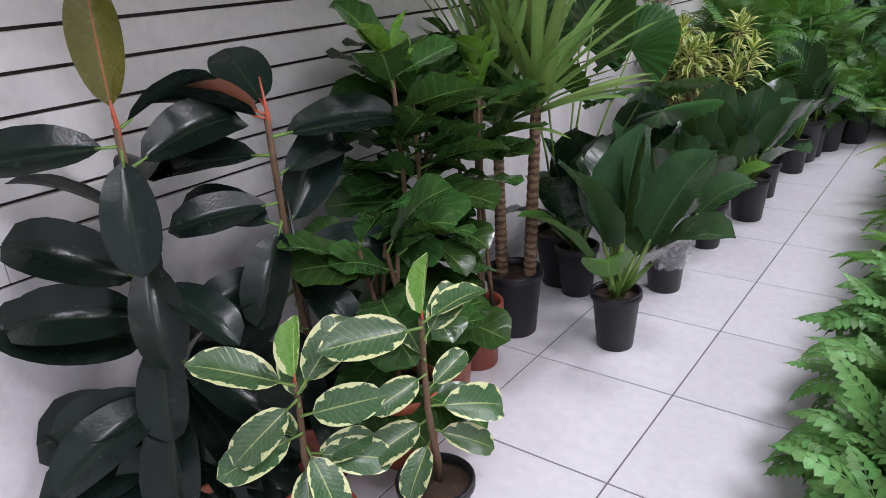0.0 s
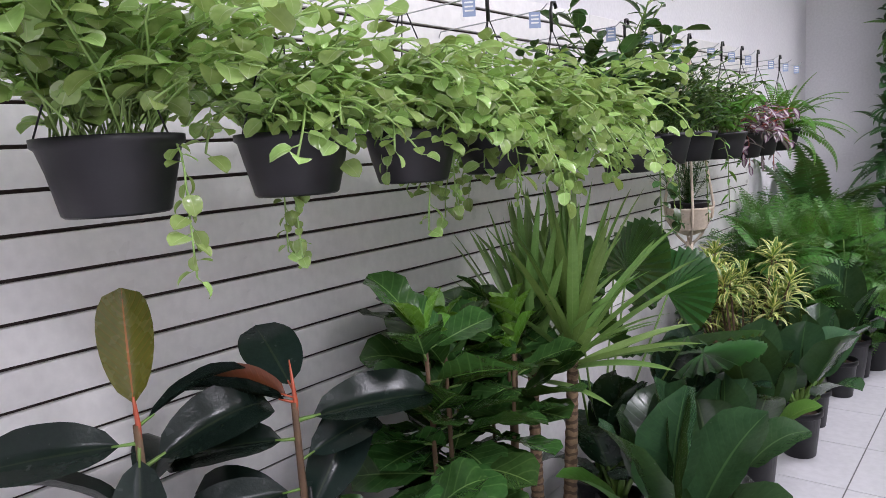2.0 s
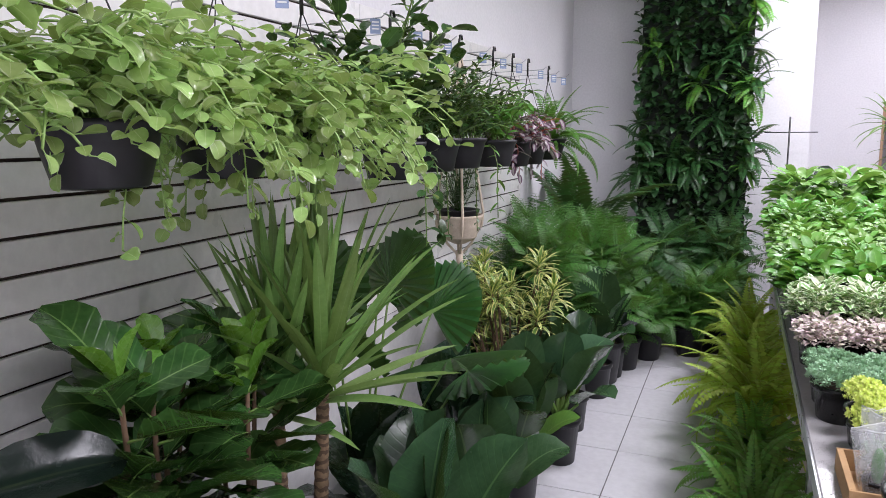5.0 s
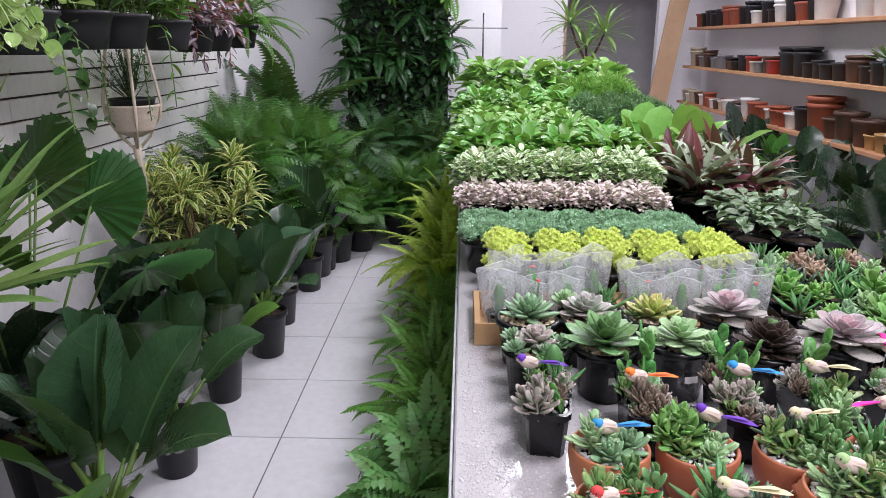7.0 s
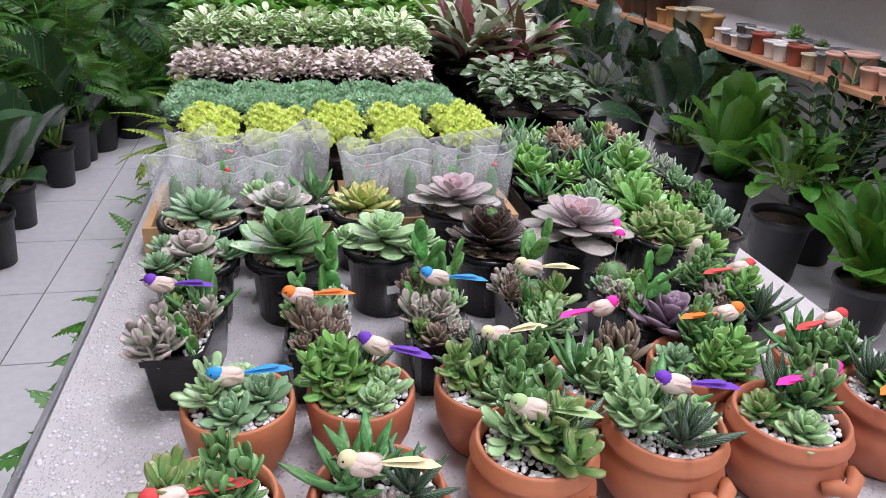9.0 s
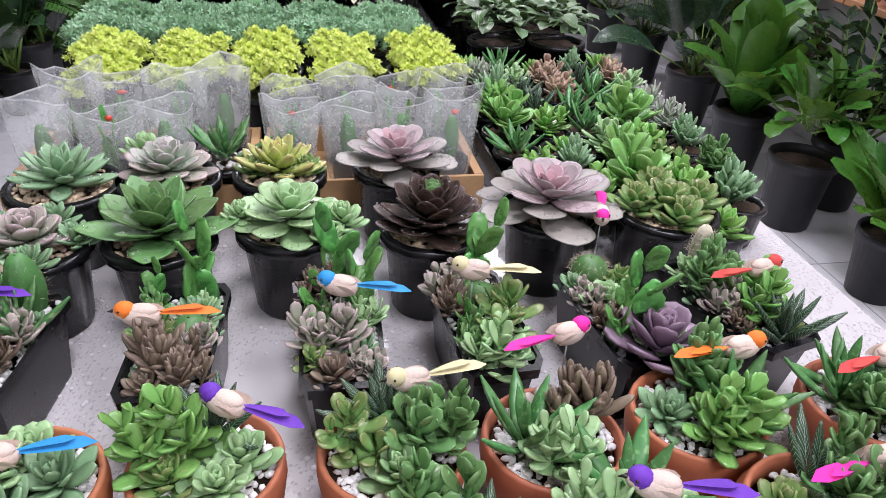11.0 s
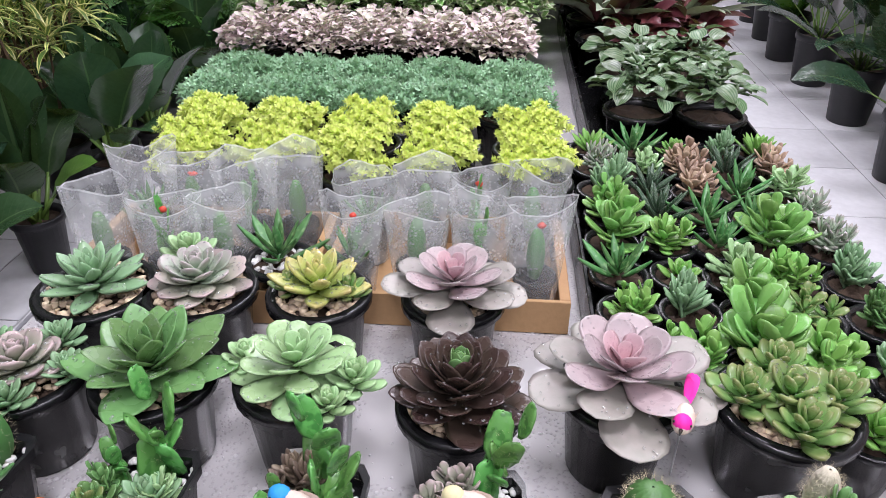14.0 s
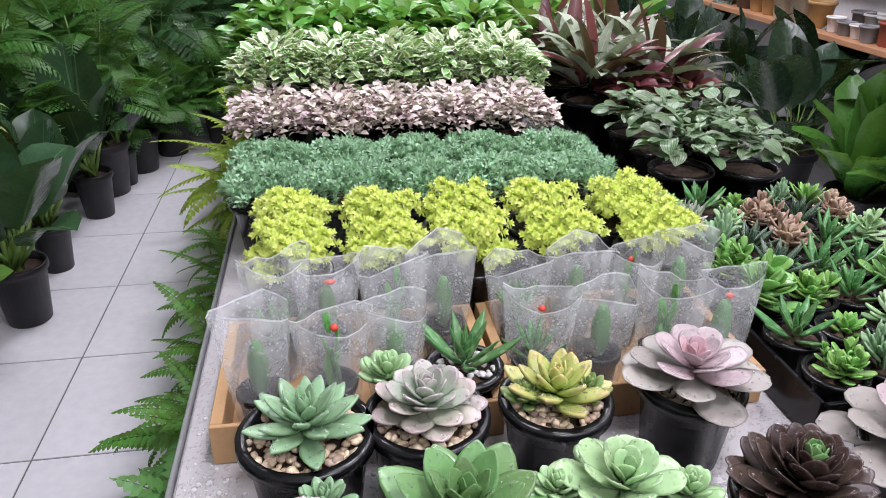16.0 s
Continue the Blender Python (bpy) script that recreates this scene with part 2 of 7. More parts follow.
PANELLEAF = leafy("artificial_wall_leaf", (0.016, 0.055, 0.018), (0.045, 0.11, 0.036), None, 0.35, thin=0.06, rand=0.45)
MATTE_BACK = solid("panel_backing_dark", (0.012, 0.02, 0.012), rough=0.8)

# ---- mesh helpers ----


class Build:
    """Gathers vertices, faces and leaf coordinates for one mesh."""

    def __init__(self):
        self.v, self.f, self.uv, self.mi, self.n = [], [], [], [], 0

    def add(self, tpl, m=None, mat=None):
        v, f, uv, mi = tpl
        if m is not None:
            a = np.array(m)
            v = v @ a[:3, :3].T + a[:3, 3]
        self.v.append(v)
        self.uv.append(uv)
        self.f.extend(tuple(i + self.n for i in q) for q in f)
        self.mi.extend(mi if mat is None else [mat] * len(f))
        self.n += len(v)
        return self

    def tpl(self):
        return np.concatenate(self.v), self.f, np.concatenate(self.uv), self.mi

    def mesh(self, name, *mats, smooth=True):
        me = bpy.data.meshes.new(name)
        v, uv = np.concatenate(self.v), np.concatenate(self.uv)
        me.from_pydata(v.tolist(), [], self.f)
        idx = np.empty(len(me.loops), dtype=np.int32)
        me.loops.foreach_get("vertex_index", idx)
        layer = me.uv_layers.new(name="leaf")
        layer.data.foreach_set("uv", uv[idx].astype(np.float32).ravel())
        for m in mats:
            me.materials.append(m)
        me.polygons.foreach_set("material_index", np.minimum(np.array(self.mi, dtype=np.int32), len(mats) - 1))
        me.polygons.foreach_set("use_smooth", [smooth] * len(self.f))
        me.update()
        return me


def thing(name, label, category, group="", kind=""):
    return tagged(new(name), label, category, group, kind)


def part(name, data, parent, label="", m=None, kind=""):
    ob = new(name, data)
    ob.parent = parent
    if m is not None:
        ob.matrix_basis = m
    return tagged(ob, label, kind=kind)


def place(ob, poses):
    """The thing at the first pose, copies of it at the others."""
    ob.matrix_basis = poses[0]
    return [ob] + [copy_thing(ob, m) for m in poses[1:]]


def aim(p, az, pitch, roll=0.0, s=1.0):
    """A leaf's pose: stalk at p, pointing along az (degrees from +x), raised by pitch."""
    m = Matrix.Translation(p) @ Matrix.Rotation(radians(az - 90), 4, "Z") @ Matrix.Rotation(radians(pitch), 4, "X") @ Matrix.Rotation(radians(roll), 4, "Y")
    return m @ Matrix.Diagonal((s, s, s, 1)) if s != 1 else m


def leaf_tpl(L, W, a=0.6, b=0.6, nl=8, na=4, curl=0.3, fold=0.15, wave=0.0, stalk=0.0, waves=3, stalk_r=0.003, mat=0, stalk_mat=1, tipdrop=0.0):
    """Leaf along +y, face up. a, b: how blunt the base and tip are."""
    peak = (a / (a + b)) ** a * (b / (a + b)) ** b
    v, uv = [], []
    y = z = 0.0
    for i in range(nl + 1):
        t = i / nl
        ang = -curl * t * t - tipdrop * t ** 4
        if i:
            y, z = y + L / nl * math.cos(ang), z + L / nl * math.sin(ang)
        w = 0.5 * W * max(t, 1e-4) ** a * max(1 - t, 1e-4) ** b / peak
        for j in range(na + 1):
            s = 2 * j / na - 1
            lift = fold * abs(s) * w + wave * abs(s) * W * math.sin(t * 6.283 * waves + (1.5 if s > 0 else 0))
            v.append((s * w * math.cos(fold * 0.8), stalk + y - math.sin(ang) * lift, z + math.cos(ang) * lift))
            uv.append((0.5 + 0.5 * s, t))
    k = na + 1
    f = [(i * k + j, i * k + j + 1, (i + 1) * k + j + 1, (i + 1) * k + j) for i in range(nl) for j in range(na)]
    b_ = Build().add((np.array(v), f, np.array(uv), [mat] * len(f)))
    if stalk:
        b_.add(tube_tpl([(0, 0, 0), (0, stalk * 0.5, 0.0), (0, stalk + L * 0.06, 0)], [stalk_r * 1.3, stalk_r, stalk_r * 0.8], 4, stalk_mat))
    return b_.tpl()


def tube_tpl(pts, radii, n=6, mat=0, cap=True):
    pts = [Vector(p) for p in pts]
    v, uv = [], []
    for i, p in enumerate(pts):
        d = (pts[min(i + 1, len(pts) - 1)] - pts[max(i - 1, 0)]).normalized()
        side = d.cross(Vector((0.31, 0.17, 0.93)) if abs(d.z) < 0.9 else Vector((1, 0.2, 0))).normalized()
        up = side.cross(d)
        r = radii[i] if isinstance(radii, (list, tuple)) else radii
        for j in range(n):
            a = 6.28318 * j / n
            v.append(tuple(p + side * (r * math.cos(a)) + up * (r * math.sin(a))))
            uv.append((0.5 + 0.4 * math.cos(a), i / max(1, len(pts) - 1)))
    f = [(i * n + j, i * n + (j + 1) % n, (i + 1) * n + (j + 1) % n, (i + 1) * n + j) for i in range(len(pts) - 1) for j in range(n)]
    if cap:
        f += [tuple(range(n - 1, -1, -1)), tuple(range((len(pts) - 1) * n, len(pts) * n))]
    return np.array(v), f, np.array(uv), [mat] * len(f)


def lathe_tpl(profile, n=24, mat=0, sx=1.0, sy=1.0):
    v, uv = [], []
    for i, (r, z) in enumerate(profile):
        for j in range(n):
            a = 6.28318 * j / n
            v.append((r * sx * math.cos(a), r * sy * math.sin(a), z))
            uv.append((j / n, i / len(profile)))
    f = [(i * n + j, i * n + (j + 1) % n, (i + 1) * n + (j + 1) % n, (i + 1) * n + j) for i in range(len(profile) - 1) for j in range(n)]
    return np.array(v), f, np.array(uv), [mat] * len(f)


def box_tpl(x0, x1, y0, y1, z0, z1, c=0.0, mat=0):
    """Box with its upper and lower edges chamfered by c."""
    v = []
    rings = [(z0, c), (z0 + c, 0), (z1 - c, 0), (z1, c)] if c else [(z0, 0), (z1, 0)]
    for z, d in rings:
        v += [(x0 + d, y0 + d, z), (x1 - d, y0 + d, z), (x1 - d, y1 - d, z), (x0 + d, y1 - d, z)]
    f = [(4 * i + j, 4 * i + (j + 1) % 4, 4 * i + 4 + (j + 1) % 4, 4 * i + 4 + j) for i in range(len(rings) - 1) for j in range(4)]
    f += [(3, 2, 1, 0), tuple(len(v) - 4 + j for j in range(4))]
    return np.array(v, dtype=float), f, np.full((len(v), 2), 0.5), [mat] * len(f)


def petal_tpl(L, W, T, curl=0.5, a=0.8, b=0.45, nl=5, ring=6, hollow=0.35, mat=0):
    """A thick fleshy leaf along +y that bends upwards."""
    peak = (a / (a + b)) ** a * (b / (a + b)) ** b
    v, uv = [], []
    y = z = 0.0
    t0 = 0.0
    for i in range(nl + 1):
        t = 1 - (1 - i / nl) ** 1.7
        ang = curl * (t - 0.3)
        y, z, t0 = y + L * (t - t0) * math.cos(ang), z + L * (t - t0) * math.sin(ang), t
        w = 0.5 * W * max(0.18 * (1 - t), (max(t, 1e-3) ** a * max(1 - t, 1e-3) ** b / peak)) if t < 1 else 0.03 * W
        h = T * 0.5 * (0.35 + 0.65 * min(1, w / (0.5 * W)))
        for j in range(ring):
            q = 6.28318 * j / ring
            zz = h * math.sin(q) * (1.0 if math.sin(q) < 0 else (1 - hollow)) + hollow * w * 0.4 * abs(math.cos(q)) ** 2
            v.append((w * math.cos(q), y - math.sin(ang) * zz, z + math.cos(ang) * zz))
            uv.append((0.5 + 0.5 * math.cos(q), t))
    f = [(i * ring + j, i * ring + (j + 1) % ring, (i + 1) * ring + (j + 1) % ring, (i + 1) * ring + j) for i in range(nl) for j in range(ring)]
    f += [tuple(range(ring - 1, -1, -1)), tuple(range(nl * ring, (nl + 1) * ring))]
    return np.array(v), f, np.array(uv), [mat] * len(f)


def stone_tpl(r, R):
    v, f, uv, mi = lathe_tpl([(0.05, -0.75), (0.75, -0.45), (1.0, 0.05), (0.7, 0.55), (0.05, 0.75)], 6)
    v = v * r * np.array([R.uniform(0.8, 1.3), R.uniform(0.7, 1.1), R.uniform(0.6, 1.0)]) * np.array([[R.uniform(0.88, 1.12)] for _ in range(len(v))])
    return v, f, uv, mi


def gravel(radius, z, r, count, R, mat, sx=1.0, sy=1.0, square=False):
    b = Build()
    for _ in range(count):
        if square:
            x, y = R.uniform(-1, 1) * radius * sx, R.uniform(-1, 1) * radius * sy
        else:
            q, d = R.uniform(0, 6.283), radius * math.sqrt(R.random())
            x, y = d * math.cos(q) * sx, d * math.sin(q) * sy
        b.add(stone_tpl(r * R.uniform(0.7, 1.3), R), aim((x, y, z + R.uniform(-0.3, 0.5) * r), R.uniform(0, 360), R.uniform(-40, 40)))
    return b.mesh("gravel", mat)


def mesh_of(tpl, name, *mats, smooth=True):
    return Build().add(tpl).mesh(name, *mats, smooth=smooth)


# pots
def round_pot(R_top, h, taper=0.76, n=28, lip=0.006, wall=0.003):
    rb = R_top * taper
    prof = [(0.001, 0.004), (rb * 0.9, 0.004), (rb * 0.96, 0), (rb, 0.003), (rb + (R_top - rb) * 0.86, h * 0.86), (R_top + lip * 0.3, h * 0.87), (R_top + lip, h * 0.885), (R_top + lip, h * 0.985), (R_top + lip * 0.6, h),
            (R_top - wall, h), (R_top - wall - 0.002, h * 0.9), (rb * 0.98, h * 0.3)]
    return lathe_tpl(prof, n)


def soil_disc(r, z, R):
    v, n = [(0, 0, z + 0.01)], 18
    for i in (1, 2, 3):
        for j in range(n):
            a = 6.28318 * j / n
            v.append((r * i / 3 * math.cos(a), r * i / 3 * math.sin(a), z + R.uniform(-0.005, 0.008) * (i < 3)))
    f = [(0, 1 + j, 1 + (j + 1) % n) for j in range(n)]
    for i in range(2):
        f += [(1 + i * n + j, 1 + (i + 1) * n + j, 1 + (i + 1) * n + (j + 1) % n, 1 + i * n + (j + 1) % n) for j in range(n)]
    return np.array(v), f, np.full((len(v), 2), 0.5), [0] * len(f)


def potted(name, label, category, r, h, pot_mat=None, taper=0.76, group="", pot_label="", seed=1, soil=0.87):
    ob = thing(name, label, category, group)
    R = random.Random(seed)
    part("pot", mesh_of(round_pot(r, h, taper), "pot", pot_mat or BLACKPOT), ob, pot_label)
    part("soil", mesh_of(soil_disc(r * (taper + (1 - taper) * soil) - 0.001, h * soil, R), "soil", SOIL), ob)
    return ob


# ---- structure ----
WALL_X, RIGHT_X, BACK_Y, DOOR_Y, FRONT_Y, TOP = -0.98, 3.36, 5.1, 7.2, -3.6, 2.95
TABLE_Z = 0.79


def block(name, x0, x1, y0, y1, z0, z1, mat, c=0.0):
    ob = new(name, mesh_of(box_tpl(x0, x1, y0, y1, z0, z1, c), name, mat, smooth=False))
    return tagged(ob, kind="structure")


def setting(ob, label, category):
    return tagged(ob, label, category, kind="structure")


setting(block("floor", -1.2, 3.6, -3.8, 8.6, -0.1, -0.003, GROUT), "light grey glazed tile floor with dark grout", "floor")
wall_left = setting(block("wall_left", -1.12, WALL_X, -3.8, BACK_Y, 0, TOP, WHITE), "white wall behind the slatted display boards", "wall")
setting(block("wall_back", -1.12, 0.95, BACK_Y, DOOR_Y + 0.12, 0, TOP, WHITE), "white painted back wall", "wall")
setting(block("wall_right", RIGHT_X, RIGHT_X + 0.12, -3.8, 8.4, 0, TOP, WHITE), "white painted wall behind the shelves", "wall")
setting(block("wall_front", WALL_X, RIGHT_X, -3.72, FRONT_Y, 0, TOP, WHITE), "white wall closing the shop", "wall")
wd = setting(block("wall_door", 0.95, 1.79, DOOR_Y, DOOR_Y + 0.12, 0, TOP, WHITE), "white wall with an open doorway", "wall")
part("wall_panel", mesh_of(box_tpl(1.79, 2.82, DOOR_Y, DOOR_Y + 0.12, 2.1, TOP), "wall_panel", WHITE, smooth=False), wd)
part("wall_panel", mesh_of(box_tpl(2.82, RIGHT_X, DOOR_Y, DOOR_Y + 0.12, 0, TOP), "wall_panel", WHITE, smooth=False), wd)
part("trim", mesh_of(box_tpl(1.765, 1.79, DOOR_Y - 0.015, DOOR_Y + 0.02, 0, 1.72, 0.003), "trim", PLANK, smooth=False), wd, "pale wooden door jamb")
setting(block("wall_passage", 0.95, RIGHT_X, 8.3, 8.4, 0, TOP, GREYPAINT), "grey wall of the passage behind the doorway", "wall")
setting(block("ceiling", -1.12, 3.48, -3.72, 8.4, TOP, TOP + 0.1, CEIL), "plain white ceiling", "ceiling")
setting(block("baseboard", WALL_X + 0.002, WALL_X + 0.014, FRONT_Y, BACK_Y, 0, 0.07, TILE, 0.002), "grey tile baseboard", "baseboard")

# slatted boards on the left wall
PITCH, SLAT_TOP = 0.0825, 1.962
part("groove_backing", mesh_of(box_tpl(WALL_X, WALL_X + 0.008, FRONT_Y, 3.42, 0.07, SLAT_TOP - 0.01), "groove_backing", GROOVE, smooth=False), wall_left, "dark brown groove lining")
for y0, y1 in ((FRONT_Y, -1.27), (-1.268, 1.17), (1.172, 3.42)):
    slat = mesh_of(box_tpl(0, 0.018, y0, y1, 0.0, PITCH - 0.0085, 0.0015), "slat", SLAT, smooth=False)
    for k in range(15):
        part("slat", slat, wall_left, m=pose(WALL_X + 0.004, 0, SLAT_TOP - 0.0695 - PITCH * k - PITCH + 0.0085 + 0.0))
    part("slat", mesh_of(box_tpl(0, 0.018, y0, y1, SLAT_TOP - 0.0695 + 0.0085, SLAT_TOP, 0.0015), "slat", SLAT, smooth=False), wall_left, m=pose(WALL_X + 0.004, 0, 0))

PLASTER = solid("rough_white_plaster", (0.72, 0.71, 0.71), (0.64, 0.63, 0.63), 0.85, 7, 38, 0.9, rand=0)
part("plaster_base", mesh_of(box_tpl(WALL_X + 0.001, WALL_X + 0.013, FRONT_Y, 3.42, 0.072, SLAT_TOP - 0.0695 - PITCH * 15, 0.001), "plaster_base", PLASTER, smooth=False), wall_left, "rough white plaster below the boards")

# ---- table ----


def table_mats():
    m, nt, p = nodes_of("wet_white_table_sheet")
    tc, vor = nt.nodes.new("ShaderNodeTexCoord"), nt.nodes.new("ShaderNodeTexVoronoi")
    vor.inputs["Scale"].default_value = 240
    nt.links.new(tc.outputs["Object"], vor.inputs["Vector"])
    col = ramp2(nt, noise_fac(nt, 3, 4), (0.52, 0.50, 0.505), (0.42, 0.405, 0.41))
    nt.links.new(col, p.inputs["Base Color"])
    drop = mth(nt, "MULTIPLY", mth(nt, "SUBTRACT", 0.42, vor.outputs["Distance"], clamp=True), mth(nt, "GREATER_THAN", noise_fac(nt, 9, 3), 0.45))
    p.inputs["Roughness"].default_value = 0.16
    p.inputs["Coat Weight"].default_value = 0.6
    bump_in(nt, p, mth(nt, "ADD", drop, mth(nt, "MULTIPLY", noise_fac(nt, 30, 3), 0.35)), 0.9, 0.0035)
    return m


SHEET = table_mats()
TX0, TX1, TY0, TY1 = 0.628, 1.61, -0.78, 3.95
table = thing("display_table", "long white display table with a wet laminated top", "table")
part("tabletop", mesh_of(box_tpl(TX0, TX1, TY0, TY1, TABLE_Z - 0.03, TABLE_Z, 0.003), "tabletop", SHEET, smooth=False), table)
part("edge_trim", mesh_of(box_tpl(TX0 - 0.006, TX0 - 0.001, TY0, TY1, TABLE_Z - 0.034, TABLE_Z + 0.003, 0.001), "edge_trim", METAL, smooth=False), table, "thin grey metal edge strip")
leg = mesh_of(box_tpl(-0.025, 0.025, -0.025, 0.025, 0, TABLE_Z - 0.03, 0.002), "leg", METAL, smooth=False)
for lx in (TX0 + 0.08, TX1 - 0.08):
    for ly in (TY0 + 0.12, 0.8, 2.5, TY1 - 0.12):
        part("leg", leg, table, m=pose(lx, ly, 0))
part("apron", mesh_of(box_tpl(TX0 + 0.06, TX1 - 0.06, TY0 + 0.06, TY1 - 0.06, TABLE_Z - 0.09, TABLE_Z - 0.032), "apron", PLANK, smooth=False), table)

# ---- left row: rubber plants ----
RIGHTWARD = 61.5   # world heading of the walker's right hand at the start


def facing(p, phi, pitch, s, face):
    """A leaf seen from the aisle: phi 0 points right, 90 to the wall, 180 left; face tips its upper side to the aisle."""
    return aim(p, RIGHTWARD + phi, pitch, face * math.cos(radians(phi)), s)


def tall_stem(b, pts, r0, r1, mat=0):
    n = len(pts)
    b.add(tube_tpl(pts, [r0 + (r1 - r0) * i / (n - 1) for i in range(n)], 8, mat))


def rubber_plant(x, y, top, leaves, bud, seed, potr, poth, pot_mat, lean, label):
    ob = potted("rubber_plant", label, "plant", potr, poth, pot_mat, seed=seed)
    R = random.Random(seed)
    b = Build()
    tall_stem(b, [(lean[0] * (1 - t) ** 2, lean[1] * (1 - t) ** 2, poth * 0.85 + (top - poth * 0.85) * t) for t in [i / 8 for i in range(9)]], 0.012, 0.007)
    part("stem", b.mesh("stem", BARK), ob)
    part("support_stick", mesh_of(tube_tpl([(0.02 + lean[0], 0.01, poth * 0.8), (0.016, 0.008, top * 0.8)], 0.004, 6), "support_stick", BLACKMETAL), ob)
    metas = [mesh_of(leaf_tpl(0.23, 0.115, 0.62, 0.5, 10, 6, c, 0.42, 0.012, 0.03, stalk_r=0.004), "leaf", RUBBER, STALK) for c in (0.25, 0.6, 0.95)]
    for k, (z, phi, pitch, s, roll) in enumerate(leaves):
        part("leaf", metas[k % 3], ob, m=facing((0, 0, z), phi, pitch, s, roll))
    part("bud", mesh_of(tube_tpl([(0, 0, top - 0.05), (0.002, 0.002, top), (-0.004, 0, top + 0.09)], [0.006, 0.0055, 0.0015], 6), "bud", REDSTEM), ob, "red pointed bud")
    for z, phi, pitch, s, roll, mat in bud:
        part("leaf", mesh_of(leaf_tpl(0.22, 0.16 if phi < 120 else 0.10, 0.6, 0.5, 10, 6, 0.35, 0.15 if phi < 120 else 0.5, 0.01, 0.02), "leaf", mat, REDSTEM), ob, "young russet leaf with a red midrib" if mat is not RUBBER else "", m=facing((0, 0, z), phi, pitch, s, roll))
    ob.matrix_basis = pose(x, y, 0)
    return ob


A_LEAVES = [(0.93, 178, 2, 1.05, 42), (0.96, 10, 30, 0.85, -25), (0.88, 8, 24, 1.1, 45), (0.93, 262, -62, 1.0, 0), (0.77, 170, 40, 0.95, -15), (0.64, 185, 36, 1.15, 60),
            (0.72, 268, -55, 1.0, 0), (0.64, 310, -20, 0.9, 20), (0.56, 172, 22, 0.85, -10), (0.50, 183, 24, 1.3, 60), (0.47, 318, -25, 1.25, 25), (0.40, 285, -55, 1.05, 0),
            (0.36, 185, 3, 1.0, 45), (0.31, 335, -25, 1.15, 40), (0.33, 215, -35, 1.0, 30), (0.60, 100, 15, 1.0, 0), (0.45, 60, 10, 1.0, 0), (0.82, 75, 20, 1.0, 0), (0.55, 250, -62, 1.0, 0), (0.26, 200, -15, 1.0, 30), (0.27, 300, -30, 1.0, 0), (0.44, 305, -48, 1.25, 0), (0.40, 248, -50, 1.2, 0), (0.30, 280, -45, 1.25, 0), (0.24, 225, -30, 1.1, 20), (0.22, 325, -20, 1.1, 30), (0.30, 182, 12, 1.25, 50), (0.24, 192, 4, 1.2, 40), (0.38, 205, -12, 1.2, 30), (0.56, 195, 22, 1.15, 55), (0.28, 165, 15, 1.2, 40)]
rubber_plant(-0.742, -1.085, 0.965, A_LEAVES, [(0.985, 275, 84, 1.05, 0, RUBBERNEW)], 11, 0.11, 0.19, TERRAPLAST, (0.01, 0.0), "tall dark rubber plant with glossy near-black leaves")
B_LEAVES = [(0.89, 358, 4, 1.2, 30), (0.85, 176, 6, 1.05, 30), (0.80, 8, 22, 0.85, 45), (0.74, 180, -2, 0.95, 40), (0.66, 25, 52, 1.15, 60), (0.68, 160, 25, 1.0, 40), (0.62, 355, -6, 1.05, 45),
            (0.62, 205, -35, 1.05, 30), (0.56, 200, 5, 0.95, 40), (0.52, 190, -28, 1.2, 45), (0.48, 20, 20, 1.05, 50), (0.45, 250, -55, 1.1, 0), (0.42, 330, -10, 1.05, 30), (0.38, 180, -15, 1.1, 45), (0.36, 280, -45, 1.05, 0), (0.32, 350, -12, 1.0, 45), (0.70, 230, -45, 1.0, 20), (0.58, 300, -30, 1.0, 20)]
rubber_plant(-0.656, -0.792, 0.93, B_LEAVES, [(0.94, 178, 26, 0.85, -55, RUBBERRED), (0.955, 110, 44, 0.8, 40, RUBBER), (0.93, 176, 22, 1.0, -20, RUBBER)], 12, 0.11, 0.2, TERRAPLAST, (0.02, 0.03), "dark rubber plant with a russet young leaf")


def variegated_fig(x, y, top, leaves, seed, pot_mat, label, poth=0.16):
    ob = potted("variegated_rubber_plant", label, "plant", 0.085, poth, pot_mat, seed=seed, group="variegated rubber plants")
    b = Build()
    tall_stem(b, [(0.012 * math.sin(i), 0.01 * math.cos(i * 1.3), poth * 0.85 + (top - poth * 0.85) * i / 6) for i in range(7)], 0.009, 0.006)
    part("stem", b.mesh("stem", BARK), ob)
    metas = [mesh_of(leaf_tpl(0.15, 0.078, 0.6, 0.55, 8, 4, c, 0.35, 0.02, 0.025, stalk_r=0.003), "leaf", VARIEG, STALK) for c in (0.2, 0.5, 0.8)]
    for k, (z, phi, pitch, s, roll) in enumerate(leaves):
        part("leaf", metas[k % 3], ob, "grey-green leaf with cream edges", m=facing((0, 0, z), phi, pitch, s * 0.92, roll))
    part("leaf", mesh_of(leaf_tpl(0.145, 0.075, 0.6, 0.55, 8, 4, 0.1, 0.5, 0.0, 0.01), "leaf", VARNEW, REDSTEM), ob, "bright green young leaf", m=aim((0, 0, top), RIGHTWARD + 300, 82, 0))
    ob.matrix_basis = pose(x, y, 0)
    return ob


